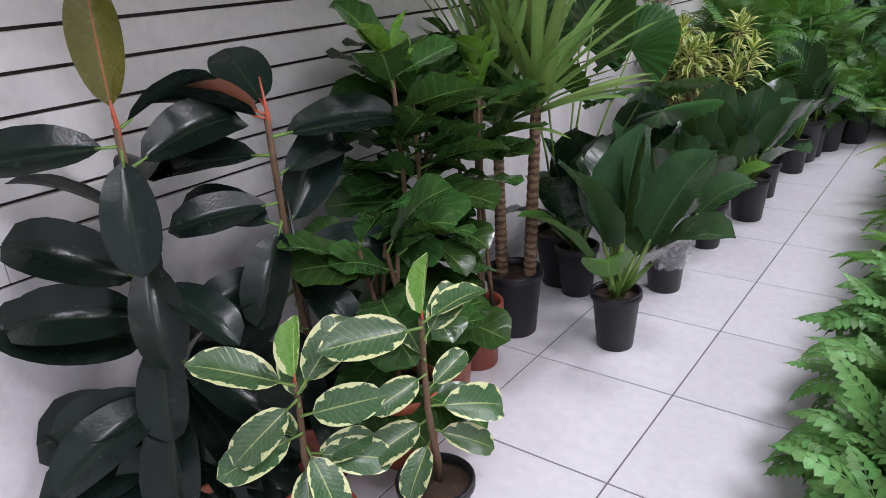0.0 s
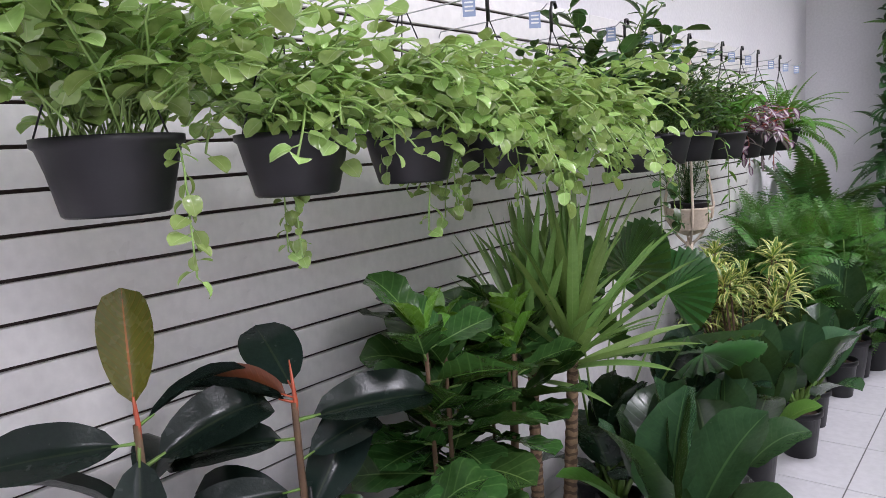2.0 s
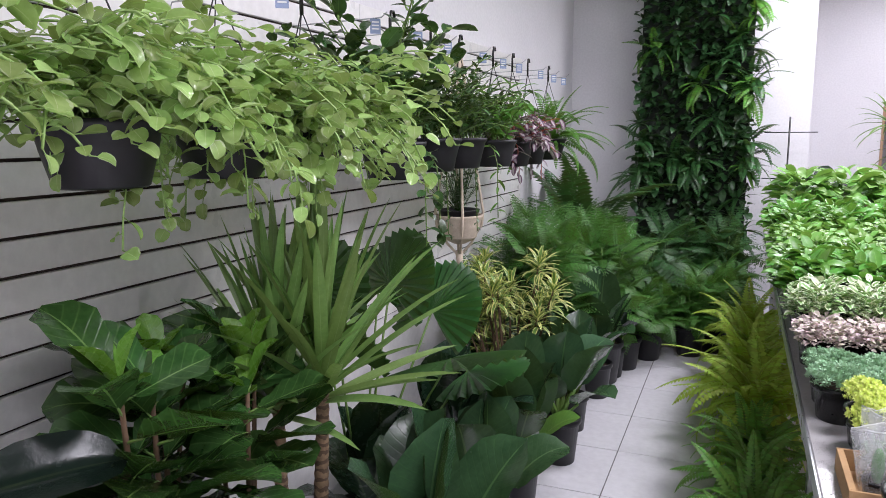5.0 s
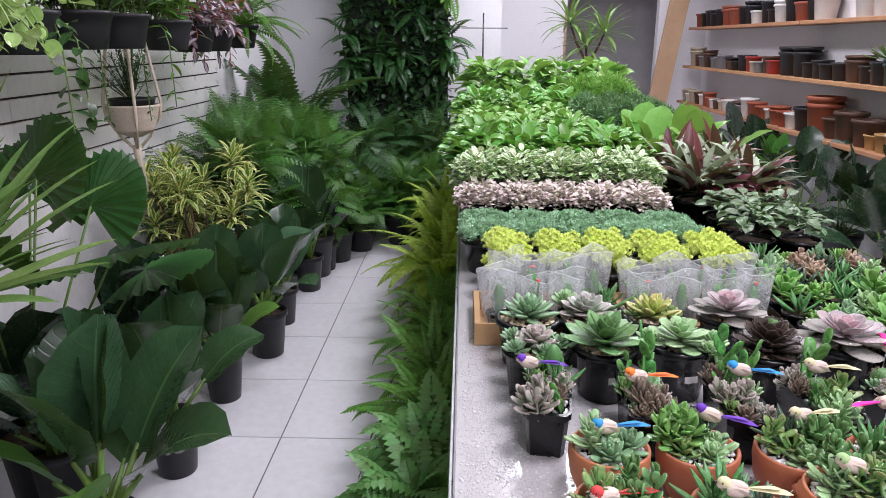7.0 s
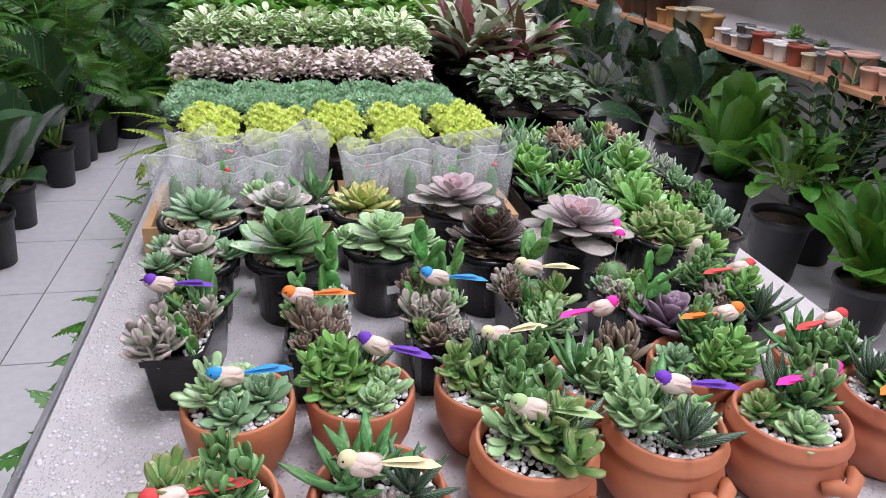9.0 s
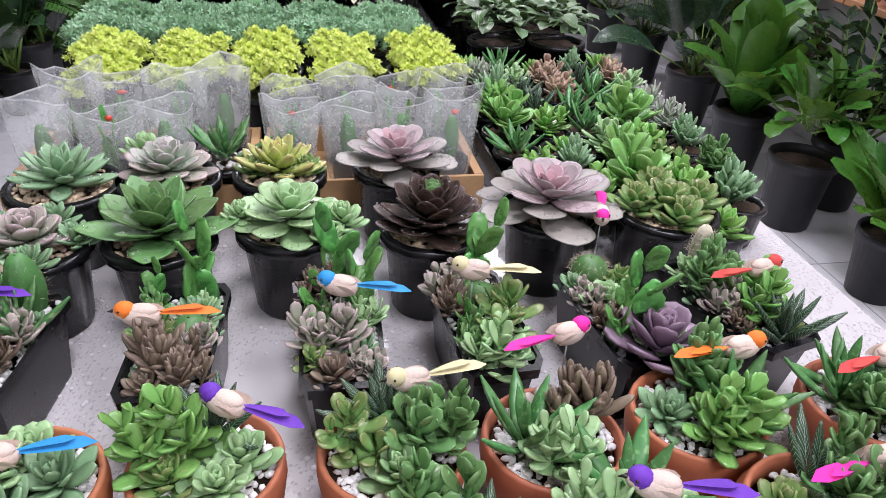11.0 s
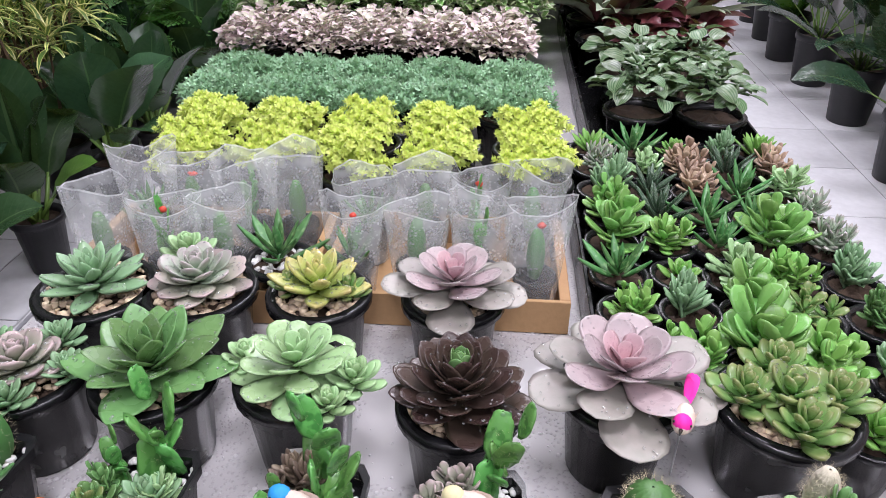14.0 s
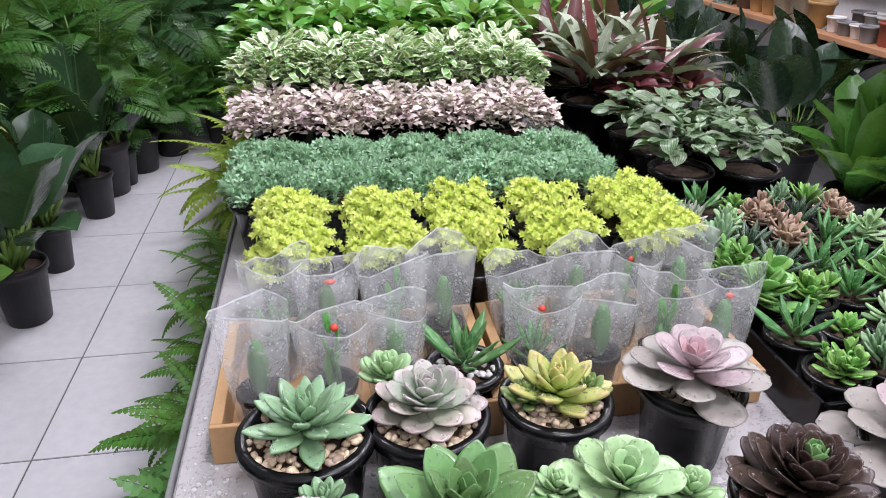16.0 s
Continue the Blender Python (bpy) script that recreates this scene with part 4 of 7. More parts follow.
def trailing(ob, seed, leaf_mat, n_stems, L, leaf, base_z, steps=12, up=(25, 85), long_vines=2, bias=0.35, stem_mat=None, vine_len=0.36, fall=(2, 13), tip=(-50, 15), size=(0.65, 1.2)):
    """Stems that rise, arch over and trail, with leaves set along them."""
    R = random.Random(seed)
    leaves, stems = Build(), Build()
    for i in range(n_stems):
        vine = i < long_vines
        az = R.uniform(-75, 75) if vine or R.random() < bias else R.uniform(0, 360)
        pitch = R.uniform(5, 30) if vine else R.uniform(*up)
        a, p = radians(az), Vector((R.uniform(-0.06, 0.06), R.uniform(-0.07, 0.07), base_z))
        length = vine_len * R.uniform(0.8, 1.2) if vine else L * R.uniform(0.6, 1.2)
        k = steps + (4 if vine else 0)
        pts = [tuple(p)]
        for s in range(k):
            pitch = max(-88, pitch - (R.uniform(4, 26) if vine else R.uniform(*fall)))
            a += R.uniform(-0.28, 0.28)
            p = p + Vector((math.cos(a) * math.cos(radians(pitch)), math.sin(a) * math.cos(radians(pitch)), math.sin(radians(pitch)))) * (length / k)
            if p.x < -0.38:
                p.x = -0.38
            pts.append(tuple(p))
            if s > 0:
                leaves.add(leaf[(i + s) % len(leaf)], aim(tuple(p), math.degrees(a) + (70 if s % 2 else -70) + R.uniform(-35, 35), pitch * 0.4 + R.uniform(*tip), R.uniform(-35, 35), R.uniform(*size) * (0.7 if vine else 1)))
        stems.add(tube_tpl(pts[::2] + [pts[-1]], 0.0020, 4, cap=False))
    part("vine", stems.mesh("vine", stem_mat or PALESTALK), ob, kind="stuff")
    part("foliage", leaves.mesh("foliage", leaf_mat, PALESTALK), ob, kind="stuff")


HEART = [leaf_tpl(0.047, 0.041, 0.42, 0.58, 6, 4, c, 0.22, 0.0, 0.014, stalk_r=0.0013) for c in (0.3, 0.7, 1.1)]
for i, y in enumerate((-1.50, -1.165, -0.82, -0.49, -0.17, 0.14)):
    pot = hanging_pot("trailing_peperomia", "pale green trailing peperomia in a black hanging bowl", y, "trailing plants on the slats")
    trailing(pot, 100 + i, PEPER, (60, 62, 74, 88, 94, 98)[i], 0.40 if i < 2 else 0.34, HEART, 0.105, 14, (58, 90) if i < 2 else (44, 90) if i < 4 else (25, 90), (0, 1, 2, 1, 1, 0)[i], (0.1, 0.1, 0.2, 0.3, 0.4, 0.4)[i], fall=((0, 9), (0, 9), (0, 12), (2, 13), (2, 13), (2, 13))[i], vine_len=0.24, tip=(-35, 35), size=(0.6, 1.2) if i < 2 else (0.5, 1.0))
OVAL = [leaf_tpl(0.07, 0.042, 0.6, 0.6, 5, 4, c, 0.2, 0.0, 0.01) for c in (0.3, 0.7)]
pot = hanging_pot("wax_plant", "dark-leaved bushy wax plant in a black hanging bowl", 0.62, "trailing plants on the slats", 1.43)
trailing(pot, 120, HOYA, 40, 0.42, OVAL, 0.1, 12, (62, 90), 2, 0.1, stem_mat=STALK, fall=(0, 7), tip=(-20, 40))
SMALL = [leaf_tpl(0.034, 0.017, 0.5, 0.6, 3, 2, c, 0.2) for c in (0.2, 0.6)]
for y, sd in ((0.93, 121), (1.20, 122)):
    pot = hanging_pot("lipstick_vine", "fine-leaved dark trailing plant in a black hanging bowl", y, "trailing plants on the slats", 1.44)
    trailing(pot, sd, HOYA, 64, 0.32, SMALL, 0.1, 18, (50, 90), 1, 0.1, stem_mat=STALK, fall=(0, 7), tip=(-20, 40))
LANCE = [leaf_tpl(0.085, 0.022, 0.4, 0.7, 5, 2, c, 0.25) for c in (0.4, 0.9)]
pot = hanging_pot("spider_plant", "light green narrow-leaved plant in a black hanging bowl", 1.60, "trailing plants on the slats", 1.43)
trailing(pot, 123, FERN, 40, 0.28, LANCE, 0.1, 9, (45, 88), 1, 0.1, stem_mat=STALK, fall=(0, 8), tip=(-30, 30))
ZEB = [leaf_tpl(0.065, 0.027, 0.5, 0.6, 5, 4, c, 0.25) for c in (0.3, 0.7)]
for y, sd in ((1.88, 124), (2.14, 125)):
    pot = hanging_pot("wandering_dude", "purple and silver striped trailing plant in a black hanging bowl", y, "trailing plants on the slats", 1.42)
    trailing(pot, sd, ZEBRINA, 34, 0.20, ZEB, 0.1, 9, (30, 85), 2, stem_mat=REDSTEM, vine_len=0.2)
pot = hanging_pot("hanging_boston_fern", "arching green fern in a black hanging bowl", 2.55, "trailing plants on the slats", 1.43)
R_ = random.Random(9)
b_ = Build()
kinds_ = [frond_tpl(0.42, 0.075, 26, c, 0.45) for c in (0.8, 1.3, 1.9)]
for i in range(52):
    b_.add(kinds_[i % 3], aim((0.02 * math.cos(i), 0.02 * math.sin(i), 0.1), i * 137.5, 82 - 80 * i / 52, R_.uniform(-20, 20), R_.uniform(0.7, 1.05)))
part("fronds", b_.mesh("fronds", FERN), pot, kind="stuff")
for y in (-1.50, -1.165, -0.82, -0.49, -0.17, 0.14, 0.62, 0.93, 1.20, 1.60, 1.88, 2.14, 2.55, 2.85, 3.1):
    display_hook(y)

# woven cup in a rope hanger
cup = thing("macrame_planter", "small fine-leaved plant in a woven rope hanger", "hanging plant")
prof = [(0.02, -0.10), (0.05, -0.085)]
for k in range(9):
    z = -0.075 + 0.0095 * k
    prof += [(0.062 + 0.0026 * k, z), (0.066 + 0.0026 * k, z + 0.004)]
prof += [(0.088, 0.014), (0.081, 0.014), (0.078, -0.03)]
part("woven_cup", mesh_of(lathe_tpl(prof, 40), "woven_cup", ROPE), cup, "cream woven rope cup")
part("inner_pot", mesh_of(lathe_tpl([(0.05, -0.05), (0.075, 0.03), (0.078, 0.035), (0.072, 0.035), (0.068, 0.0)], 24), "inner_pot", BLACKPOT), cup)
part("soil", mesh_of(soil_disc(0.068, 0.015, R_), "soil", SOIL), cup)
for k in range(4):
    q = k * 1.5708 + 0.5
    c_, s_ = math.cos(q), math.sin(q)
    part("cord", mesh_of(tube_tpl([(0, 0, -0.15), (0.045 * c_, 0.045 * s_, -0.10), (0.084 * c_, 0.084 * s_, -0.03), (0.09 * c_, 0.09 * s_, 0.02), (0.045 * c_, 0.045 * s_, 0.32), (0.004 * c_, 0.004 * s_, 0.64)], 0.0055, 6), "cord", ROPE), cup)
part("tassel", mesh_of(tube_tpl([(0, 0, -0.13), (0, 0, -0.17), (0.004, 0, -0.30)], [0.016, 0.012, 0.020], 10), "tassel", ROPE), cup)
b_ = Build()
NEEDLE = leaf_tpl(0.035, 0.006, 0.4, 0.6, 2, 2, 0.3, 0.2)
for i in range(42):
    a, pt = R_.uniform(0, 360), R_.uniform(40, 90)
    l = R_.uniform(0.12, 0.24)
    d = Vector((math.cos(radians(a)) * math.cos(radians(pt)), math.sin(radians(a)) * math.cos(radians(pt)), math.sin(radians(pt))))
    b_.add(tube_tpl([(0, 0, 0.02), tuple(d * l + Vector((0, 0, 0.02)))], 0.0012, 3, cap=False))
    for k in range(12):
        b_.add(NEEDLE, aim(tuple(d * l * (0.25 + 0.75 * k / 12) + Vector((0, 0, 0.02))), a + 137.5 * k, pt * 0.5 + R_.uniform(-20, 20)))
part("foliage", b_.mesh("foliage", HOYA), cup, kind="stuff")
cup.matrix_basis = pose(-0.645, 1.44, 1.10) @ Matrix.Diagonal((1.15, 1.15, 1.1, 1))

# ---- green wall panel ----
panel = thing("green_wall_panel", "tall panel of artificial dark green foliage on the back wall", "plant wall")
part("backing", mesh_of(box_tpl(-0.34, 0.50, 4.78, 4.84, 0.3, 2.92), "backing", MATTE_BACK, smooth=False), panel)
post = part("frame_post", mesh_of(box_tpl(-0.02, 0.02, 4.84, 5.09, 0.0, 2.9), "frame_post", BLACKMETAL, smooth=False), panel)
R_ = random.Random(77)
IVY = [leaf_tpl(0.075, 0.055, 0.4, 0.6, 4, 4, c, 0.2) for c in (0.3, 0.8)] + [leaf_tpl(0.10, 0.05, 0.5, 0.6, 4, 4, 0.6, 0.2)]
b_ = Build()
for i in range(2300):
    b_.add(IVY[i % 3], aim((R_.uniform(-0.36, 0.52), 4.78 - R_.uniform(0.0, 0.10), R_.uniform(0.28, 2.9)), R_.uniform(200, 340), R_.uniform(-60, 45), R_.uniform(-40, 40), R_.uniform(0.6, 1.2)))
part("ivy_leaves", b_.mesh("ivy_leaves", PANELLEAF), panel, kind="stuff")
FR = [frond_tpl(0.30, 0.10, 14, c, 0.5) for c in (0.7, 1.2)]
STRAP = leaf_tpl(0.22, 0.03, 0.3, 0.6, 5, 2, 0.8, 0.3)
for i in range(30):
    b_ = Build()
    x_, z_ = R_.choice((-0.33, 0.5, R_.uniform(-0.3, 0.48), R_.uniform(-0.3, 0.48))), R_.uniform(0.4, 2.8)
    for k in range(11):
        b_.add(FR[k % 2] if i % 3 else STRAP, aim((x_, 4.72, z_), 270 + R_.uniform(-85, 85), R_.uniform(-40, 60), R_.uniform(-20, 20), R_.uniform(0.6, 1.05)))
    part("fern_spray", b_.mesh("fern_spray", FERN if i % 4 == 0 else FERNDARK), panel)


def broad_bush(name, label, mat, seed, n, L, W, base, spread, pot, stalk, lo=10, hi=82, group="", a=0.55, b=0.6, curl=(0.3, 0.6, 1.0), wave=0.02, cat="plant", pot_mat=None, scale=(0.75, 1.15), young=None):
    """Leaves on stalks fanning out of a pot."""
    ob = potted(name, label, cat, pot[0], pot[1], pot_mat, seed=seed, group=group)
    R = random.Random(seed)
    metas = [mesh_of(leaf_tpl(L, W, a, b, 8, 4, c, 0.25, wave, stalk, stalk_r=0.004), "leaf", mat, STALK) for c in curl]
    for i in range(n):
        t = i / max(1, n - 1)
        part("leaf", metas[i % len(metas)], ob, m=aim((R.uniform(-1, 1) * spread, R.uniform(-1, 1) * spread, base * R.uniform(0.85, 1.0) if base > pot[1] else base), i * 137.5 + R.uniform(-20, 20), hi - (hi - lo) * t + R.uniform(-8, 8), R.uniform(-25, 25), R.uniform(*scale)))
    return ob


# behind the table
ala = broad_bush("dark_alocasia", "dark-leaved plant on a black trellis behind the table", DARKLEAF, 131, 12, 0.24, 0.15, 0.88, 0.04, (0.12, 0.25), 0.22, 20, 80)
part("stem", mesh_of(tube_tpl([(0, 0, 0.2), (0.01, 0, 0.88)], [0.014, 0.01], 8), "stem", BARK), ala)
ala.matrix_basis = pose(0.95, 4.75, 0)
tre = thing("plant_trellis", "thin black metal plant support with cross bars", "plant support")
part("upright", mesh_of(tube_tpl([(0, 0, 0), (0, 0, 1.58)], 0.007, 6), "upright", BLACKMETAL), tre)
for z in (1.1, 1.46):
    part("cross_bar", mesh_of(tube_tpl([(-0.18, 0, z), (0.2, 0, z)], 0.004, 6), "cross_bar", BLACKMETAL), tre)
tre.matrix_basis = pose(0.79, 4.86, 0)

# ---- the table's plants ----
S_GREEN = leafy("succulent_green", (0.14, 0.31, 0.081), (0.23, 0.42, 0.135), rough=0.28, thin=0, rand=0.18, tip=(0.2, 0.22, 0.08), drops=1.0)
S_MID = leafy("succulent_mid_green", (0.1, 0.23, 0.075), (0.17, 0.31, 0.11), rough=0.28, thin=0, rand=0.2, drops=1.0)
S_PALE = leafy("succulent_pale_green", (0.28, 0.46, 0.21), (0.4, 0.57, 0.3), rough=0.3, thin=0, rand=0.15, drops=1.0)
S_BLUE = leafy("succulent_blue_green", (0.19, 0.33, 0.165), (0.27, 0.43, 0.25), rough=0.34, thin=0, rand=0.15, drops=1.0)
S_GREY = leafy("succulent_grey_mauve", (0.26, 0.31, 0.21), (0.36, 0.36, 0.28), rough=0.34, thin=0, rand=0.25, tip=(0.42, 0.32, 0.32), drops=1.0)
S_SILVER = leafy("succulent_silver_green", (0.32, 0.44, 0.30), (0.43, 0.53, 0.39), rough=0.34, thin=0, rand=0.15, tip=(0.42, 0.36, 0.36), drops=1.0)
S_PINK = leafy("succulent_dusty_pink", (0.44, 0.33, 0.35), (0.56, 0.44, 0.46), rough=0.30, thin=0, rand=0.14, tip=(0.34, 0.29, 0.29), drops=1.5)
S_ROSE = leafy("succulent_rose_heart", (0.49, 0.28, 0.31), (0.59, 0.37, 0.40), rough=0.3, thin=0, rand=0.12, tip=(0.5, 0.36, 0.38), drops=1.5)
S_PINKOUT = leafy("succulent_grey_green_pink", (0.25, 0.27, 0.22), (0.36, 0.30, 0.29), rough=0.42, thin=0, rand=0.14, drops=1.5)
S_DARK = leafy("succulent_dark_purple", (0.052, 0.038, 0.030), (0.080, 0.058, 0.042), rough=0.3, thin=0, rand=0.25, tip=(0.045, 0.024, 0.022), drops=1.0)
S_LIME = leafy("succulent_lime_yellow", (0.34, 0.46, 0.10), (0.45, 0.54, 0.16), rough=0.28, thin=0, rand=0.15, tip=(0.5, 0.42, 0.16), drops=1.0)
S_BROWN = leafy("succulent_brown_bronze", (0.16, 0.12, 0.09), (0.24, 0.18, 0.13), rough=0.45, thin=0, rand=0.3)
S_MAUVE = leafy("succulent_mauve", (0.20, 0.14, 0.19), (0.30, 0.20, 0.27), rough=0.42, thin=0, rand=0.2)
JADE = leafy("jade_leaf", (0.13, 0.31, 0.068), (0.23, 0.44, 0.121), rough=0.28, thin=0, rand=0.2)
ZEBRA = leafy("zebra_haworthia_leaf", (0.02, 0.06, 0.025), (0.035, 0.085, 0.035), (0.5, 0.55, 0.48), 0.4, 12, 0.85, thin=0, rand=0.15)
ALOE = leafy("spotted_aloe_leaf", (0.06, 0.18, 0.054), (0.1, 0.26, 0.081), None, 0.35, thin=0, rand=0.2, patch=(0.22, 0.38, 0.16))
CACTUS = leafy("cactus_skin", (0.06, 0.17, 0.045), (0.10, 0.24, 0.07), rough=0.5, thin=0, rand=0.2)
PADSKIN = leafy("pad_cactus_skin", (0.09, 0.27, 0.061), (0.15, 0.38, 0.095), rough=0.3, thin=0, rand=0.25, drops=1.5, patch=(0.05, 0.17, 0.035))
SPINE = solid("cactus_spine", (0.66, 0.58, 0.40), rough=0.6)
WOOLLY = solid("woolly_cactus_hair", (0.62, 0.58, 0.46), (0.5, 0.45, 0.33), 0.9, 40, 200, 0.8)
LIMESED = leafy("lime_sedum_leaf", (0.76, 0.87, 0.20), (0.87, 0.94, 0.33), rough=0.45, thin=0.3, rand=0.15)
BLUESED = leafy("blue_sedum_leaf", (0.26, 0.46, 0.27), (0.40, 0.61, 0.39), rough=0.5, thin=0.1, rand=0.25)
CALLISIA = leafy("callisia_pink_leaf", (0.46, 0.45, 0.34), (0.60, 0.55, 0.45), None, 0.4, margin=(0.68, 0.52, 0.56), margin_w=0.45, thin=0.15, rand=0.3)
WHITEVAR = leafy("white_variegated_leaf", (0.15, 0.32, 0.08), (0.24, 0.42, 0.13), None, 0.4, margin=(0.66, 0.72, 0.50), margin_w=0.45, thin=0.18, rand=0.25)
LUSH = leafy("lush_green_leaf", (0.09, 0.27, 0.041), (0.16, 0.38, 0.068), (0.24, 0.45, 0.1), 0.35, thin=0.22, rand=0.3)
LUSHLIGHT = leafy("light_green_leaf", (0.15, 0.36, 0.068), (0.25, 0.47, 0.108), None, 0.4, thin=0.25, rand=0.25)
HERB = leafy("herb_needle_leaf", (0.09, 0.20, 0.08), (0.15, 0.28, 0.12), rough=0.5, thin=0.12, rand=0.25)
WATERMELON = leafy("silver_striped_leaf", (0.03, 0.095, 0.03), (0.06, 0.14, 0.05), None, 0.35, stripe=(0.19, 0.26, 0.14), stripes=7, thin=0.1, rand=0.2)
OYSTER = leafy("oyster_plant_leaf", (0.14, 0.19, 0.12), (0.34, 0.38, 0.27), (0.45, 0.48, 0.38), 0.35, thin=0.1, rand=0.3)
OYSTERRED = leafy("oyster_plant_leaf_maroon", (0.075, 0.016, 0.022), (0.13, 0.03, 0.04), (0.2, 0.06, 0.06), 0.35, thin=0.1, rand=0.3)
NESTFERN = leafy("birds_nest_fern_leaf", (0.034, 0.13, 0.018), (0.07, 0.21, 0.03), (0.05, 0.08, 0.03), 0.3, 10, 0.2, thin=0.2, rand=0.2)
FILM, nt_, p_ = nodes_of("clear_wet_plastic_film")
p_.inputs["Base Color"].default_value = (0.9, 0.92, 0.93, 1)
p_.inputs["Roughness"].default_value = 0.18
tr_, mx_ = nt_.nodes.new("ShaderNodeBsdfTransparent"), nt_.nodes.new("ShaderNodeMixShader")
vo_ = nt_.nodes.new("ShaderNodeTexVoronoi")
vo_.inputs["Scale"].default_value = 210
nt_.links.new(nt_.nodes.new("ShaderNodeTexCoord").outputs["Object"], vo_.inputs["Vector"])
beads_ = mth(nt_, "MULTIPLY", mth(nt_, "LESS_THAN", vo_.outputs["Distance"], 0.30), ramp2(nt_, noise_fac(nt_, 30, 2), (0, 0, 0), (1, 1, 1), 0.45, 0.6))
fz_ = mth(nt_, "ADD", mth(nt_, "MULTIPLY_ADD", ramp2(nt_, noise_fac(nt_, 26, 2), (0, 0, 0), (1, 1, 1), 0.45, 0.70), 0.22, 0.20), mth(nt_, "MULTIPLY", beads_, 0.22))
se_ = nt_.nodes.new("ShaderNodeSeparateXYZ")
nt_.links.new(nt_.nodes.new("ShaderNodeUVMap").outputs[0], se_.inputs[0])
fz_ = mth(nt_, "ADD", fz_, mth(nt_, "MULTIPLY", mth(nt_, "GREATER_THAN", se_.outputs[1], 0.985), 0.30))
nt_.links.new(fz_, mx_.inputs[0])
nt_.links.new(tr_.outputs[0], mx_.inputs[1])
nt_.links.new(p_.outputs[0], mx_.inputs[2])
nt_.links.new(mx_.outputs[0], nt_.nodes["Material Output"].inputs[0])
bump_in(nt_, p_, noise_fac(nt_, 220, 3), 0.6, 0.003)


def rosette_leaves(n, L, W, T, inner=0.4, lift=(12, 82), curl=0.5, b=0.4, seed=1, a=0.8, rise=0.018):
    """Poses and leaf templates of a rosette, outer leaves first."""
    R = random.Random(seed)
    out = []
    for i in range(n):
        t = i / (n - 1)
        s = 1 - (1 - inner) * t ** 1.2
        out.append((aim((0, 0, rise * t), i * 137.5 + R.uniform(-6, 6), lift[0] + (lift[1] - lift[0]) * t ** 1.3 + R.uniform(-4, 4), R.uniform(-6, 6), s * R.uniform(0.94, 1.05)), t))
    return out


def loose_rosette(n, L, W, T, mat, name="rosette", seed=1, **kw):
    """Core mesh, leaf mesh and leaf poses of a small rosette."""
    leaf = mesh_of(petal_tpl(L, W, T, kw.pop("curl", 0.5), kw.pop("a", 0.85), kw.pop("b", 0.33), 5, 6), "leaf", mat)
    core = mesh_of(tube_tpl([(0, 0, -0.012), (0, 0, 0.012)], [0.004, 0.003], 6), name, mat)
    return core, leaf, [m for m, t in rosette_leaves(n, L, W, T, seed=seed, **kw)]


def small(ob, k, m):
    """Adds one of the small succulents to a pot."""
    name = {"ball": "cactus", "woolly": "cactus"}.get(k.split("_")[0], k.split("_")[0])
    data = SMALLS[k]
    if not isinstance(data, tuple):
        return part(name, data, ob, m=m, kind="stuff" if name == "sprig" else "")
    core = part(name, data[0], ob, m=m)
    for lm in data[2]:
        part("pad" if name == "pad" else "leaf", data[1], core, m=lm)


def cluster(tpl_list, mat, n, r, z, seed, lift=(30, 85), scale=(0.7, 1.2), name="sprig"):
    """Small fleshy stems standing together."""
    R = random.Random(seed)
    b = Build()
    for i in range(n):
        q, d = R.uniform(0, 6.283), r * math.sqrt(R.random())
        x, y, s = d * math.cos(q), d * math.sin(q), R.uniform(*scale)
        h = z * R.uniform(0.5, 1.0)
        b.add(tube_tpl([(x * 0.5, y * 0.5, 0), (x, y, h)], 0.0022, 4, cap=False))
        for k in range(9):
            b.add(tpl_list[k % len(tpl_list)], aim((x * (0.5 + 0.5 * k / 9), y * (0.5 + 0.5 * k / 9), h * (0.3 + 0.7 * k / 8)), k * 137.5 + i * 40, lift[0] + (lift[1] - lift[0]) * k / 9, 0, s * (1.1 - 0.5 * k / 9)))
    return b.mesh(name, mat)


def cactus_mesh(r, h, ribs=10, mat=None, seed=1, spines=3):
    b = Build()
    prof = [(r * math.sin(0.25 + 2.75 * min(1, k / 8)) ** 0.5, h * (k / 8)) for k in range(9)]
    v, f, uv, mi = lathe_tpl(prof + [(0.001, h * 1.01)], ribs * 2)
    for i in range(len(v)):
        if i % 2:
            v[i][0] *= 0.74
            v[i][1] *= 0.74
    b.add((v, f, uv, mi))
    R = random.Random(seed)
    sp = leaf_tpl(0.007, 0.0012, 0.3, 0.7, 1, 1, 0, 0, mat=1)
    for i in range(ribs):
        q = i * 2 * 3.14159 / ribs
        for k in range(1, 8):
            rr, z = prof[k]
            for _ in range(spines):
                b.add(sp, aim((rr * math.cos(q), rr * math.sin(q), z), math.degrees(q) + R.uniform(-60, 60), R.uniform(-30, 60)))
    return b.mesh("cactus", mat or CACTUS, SPINE)


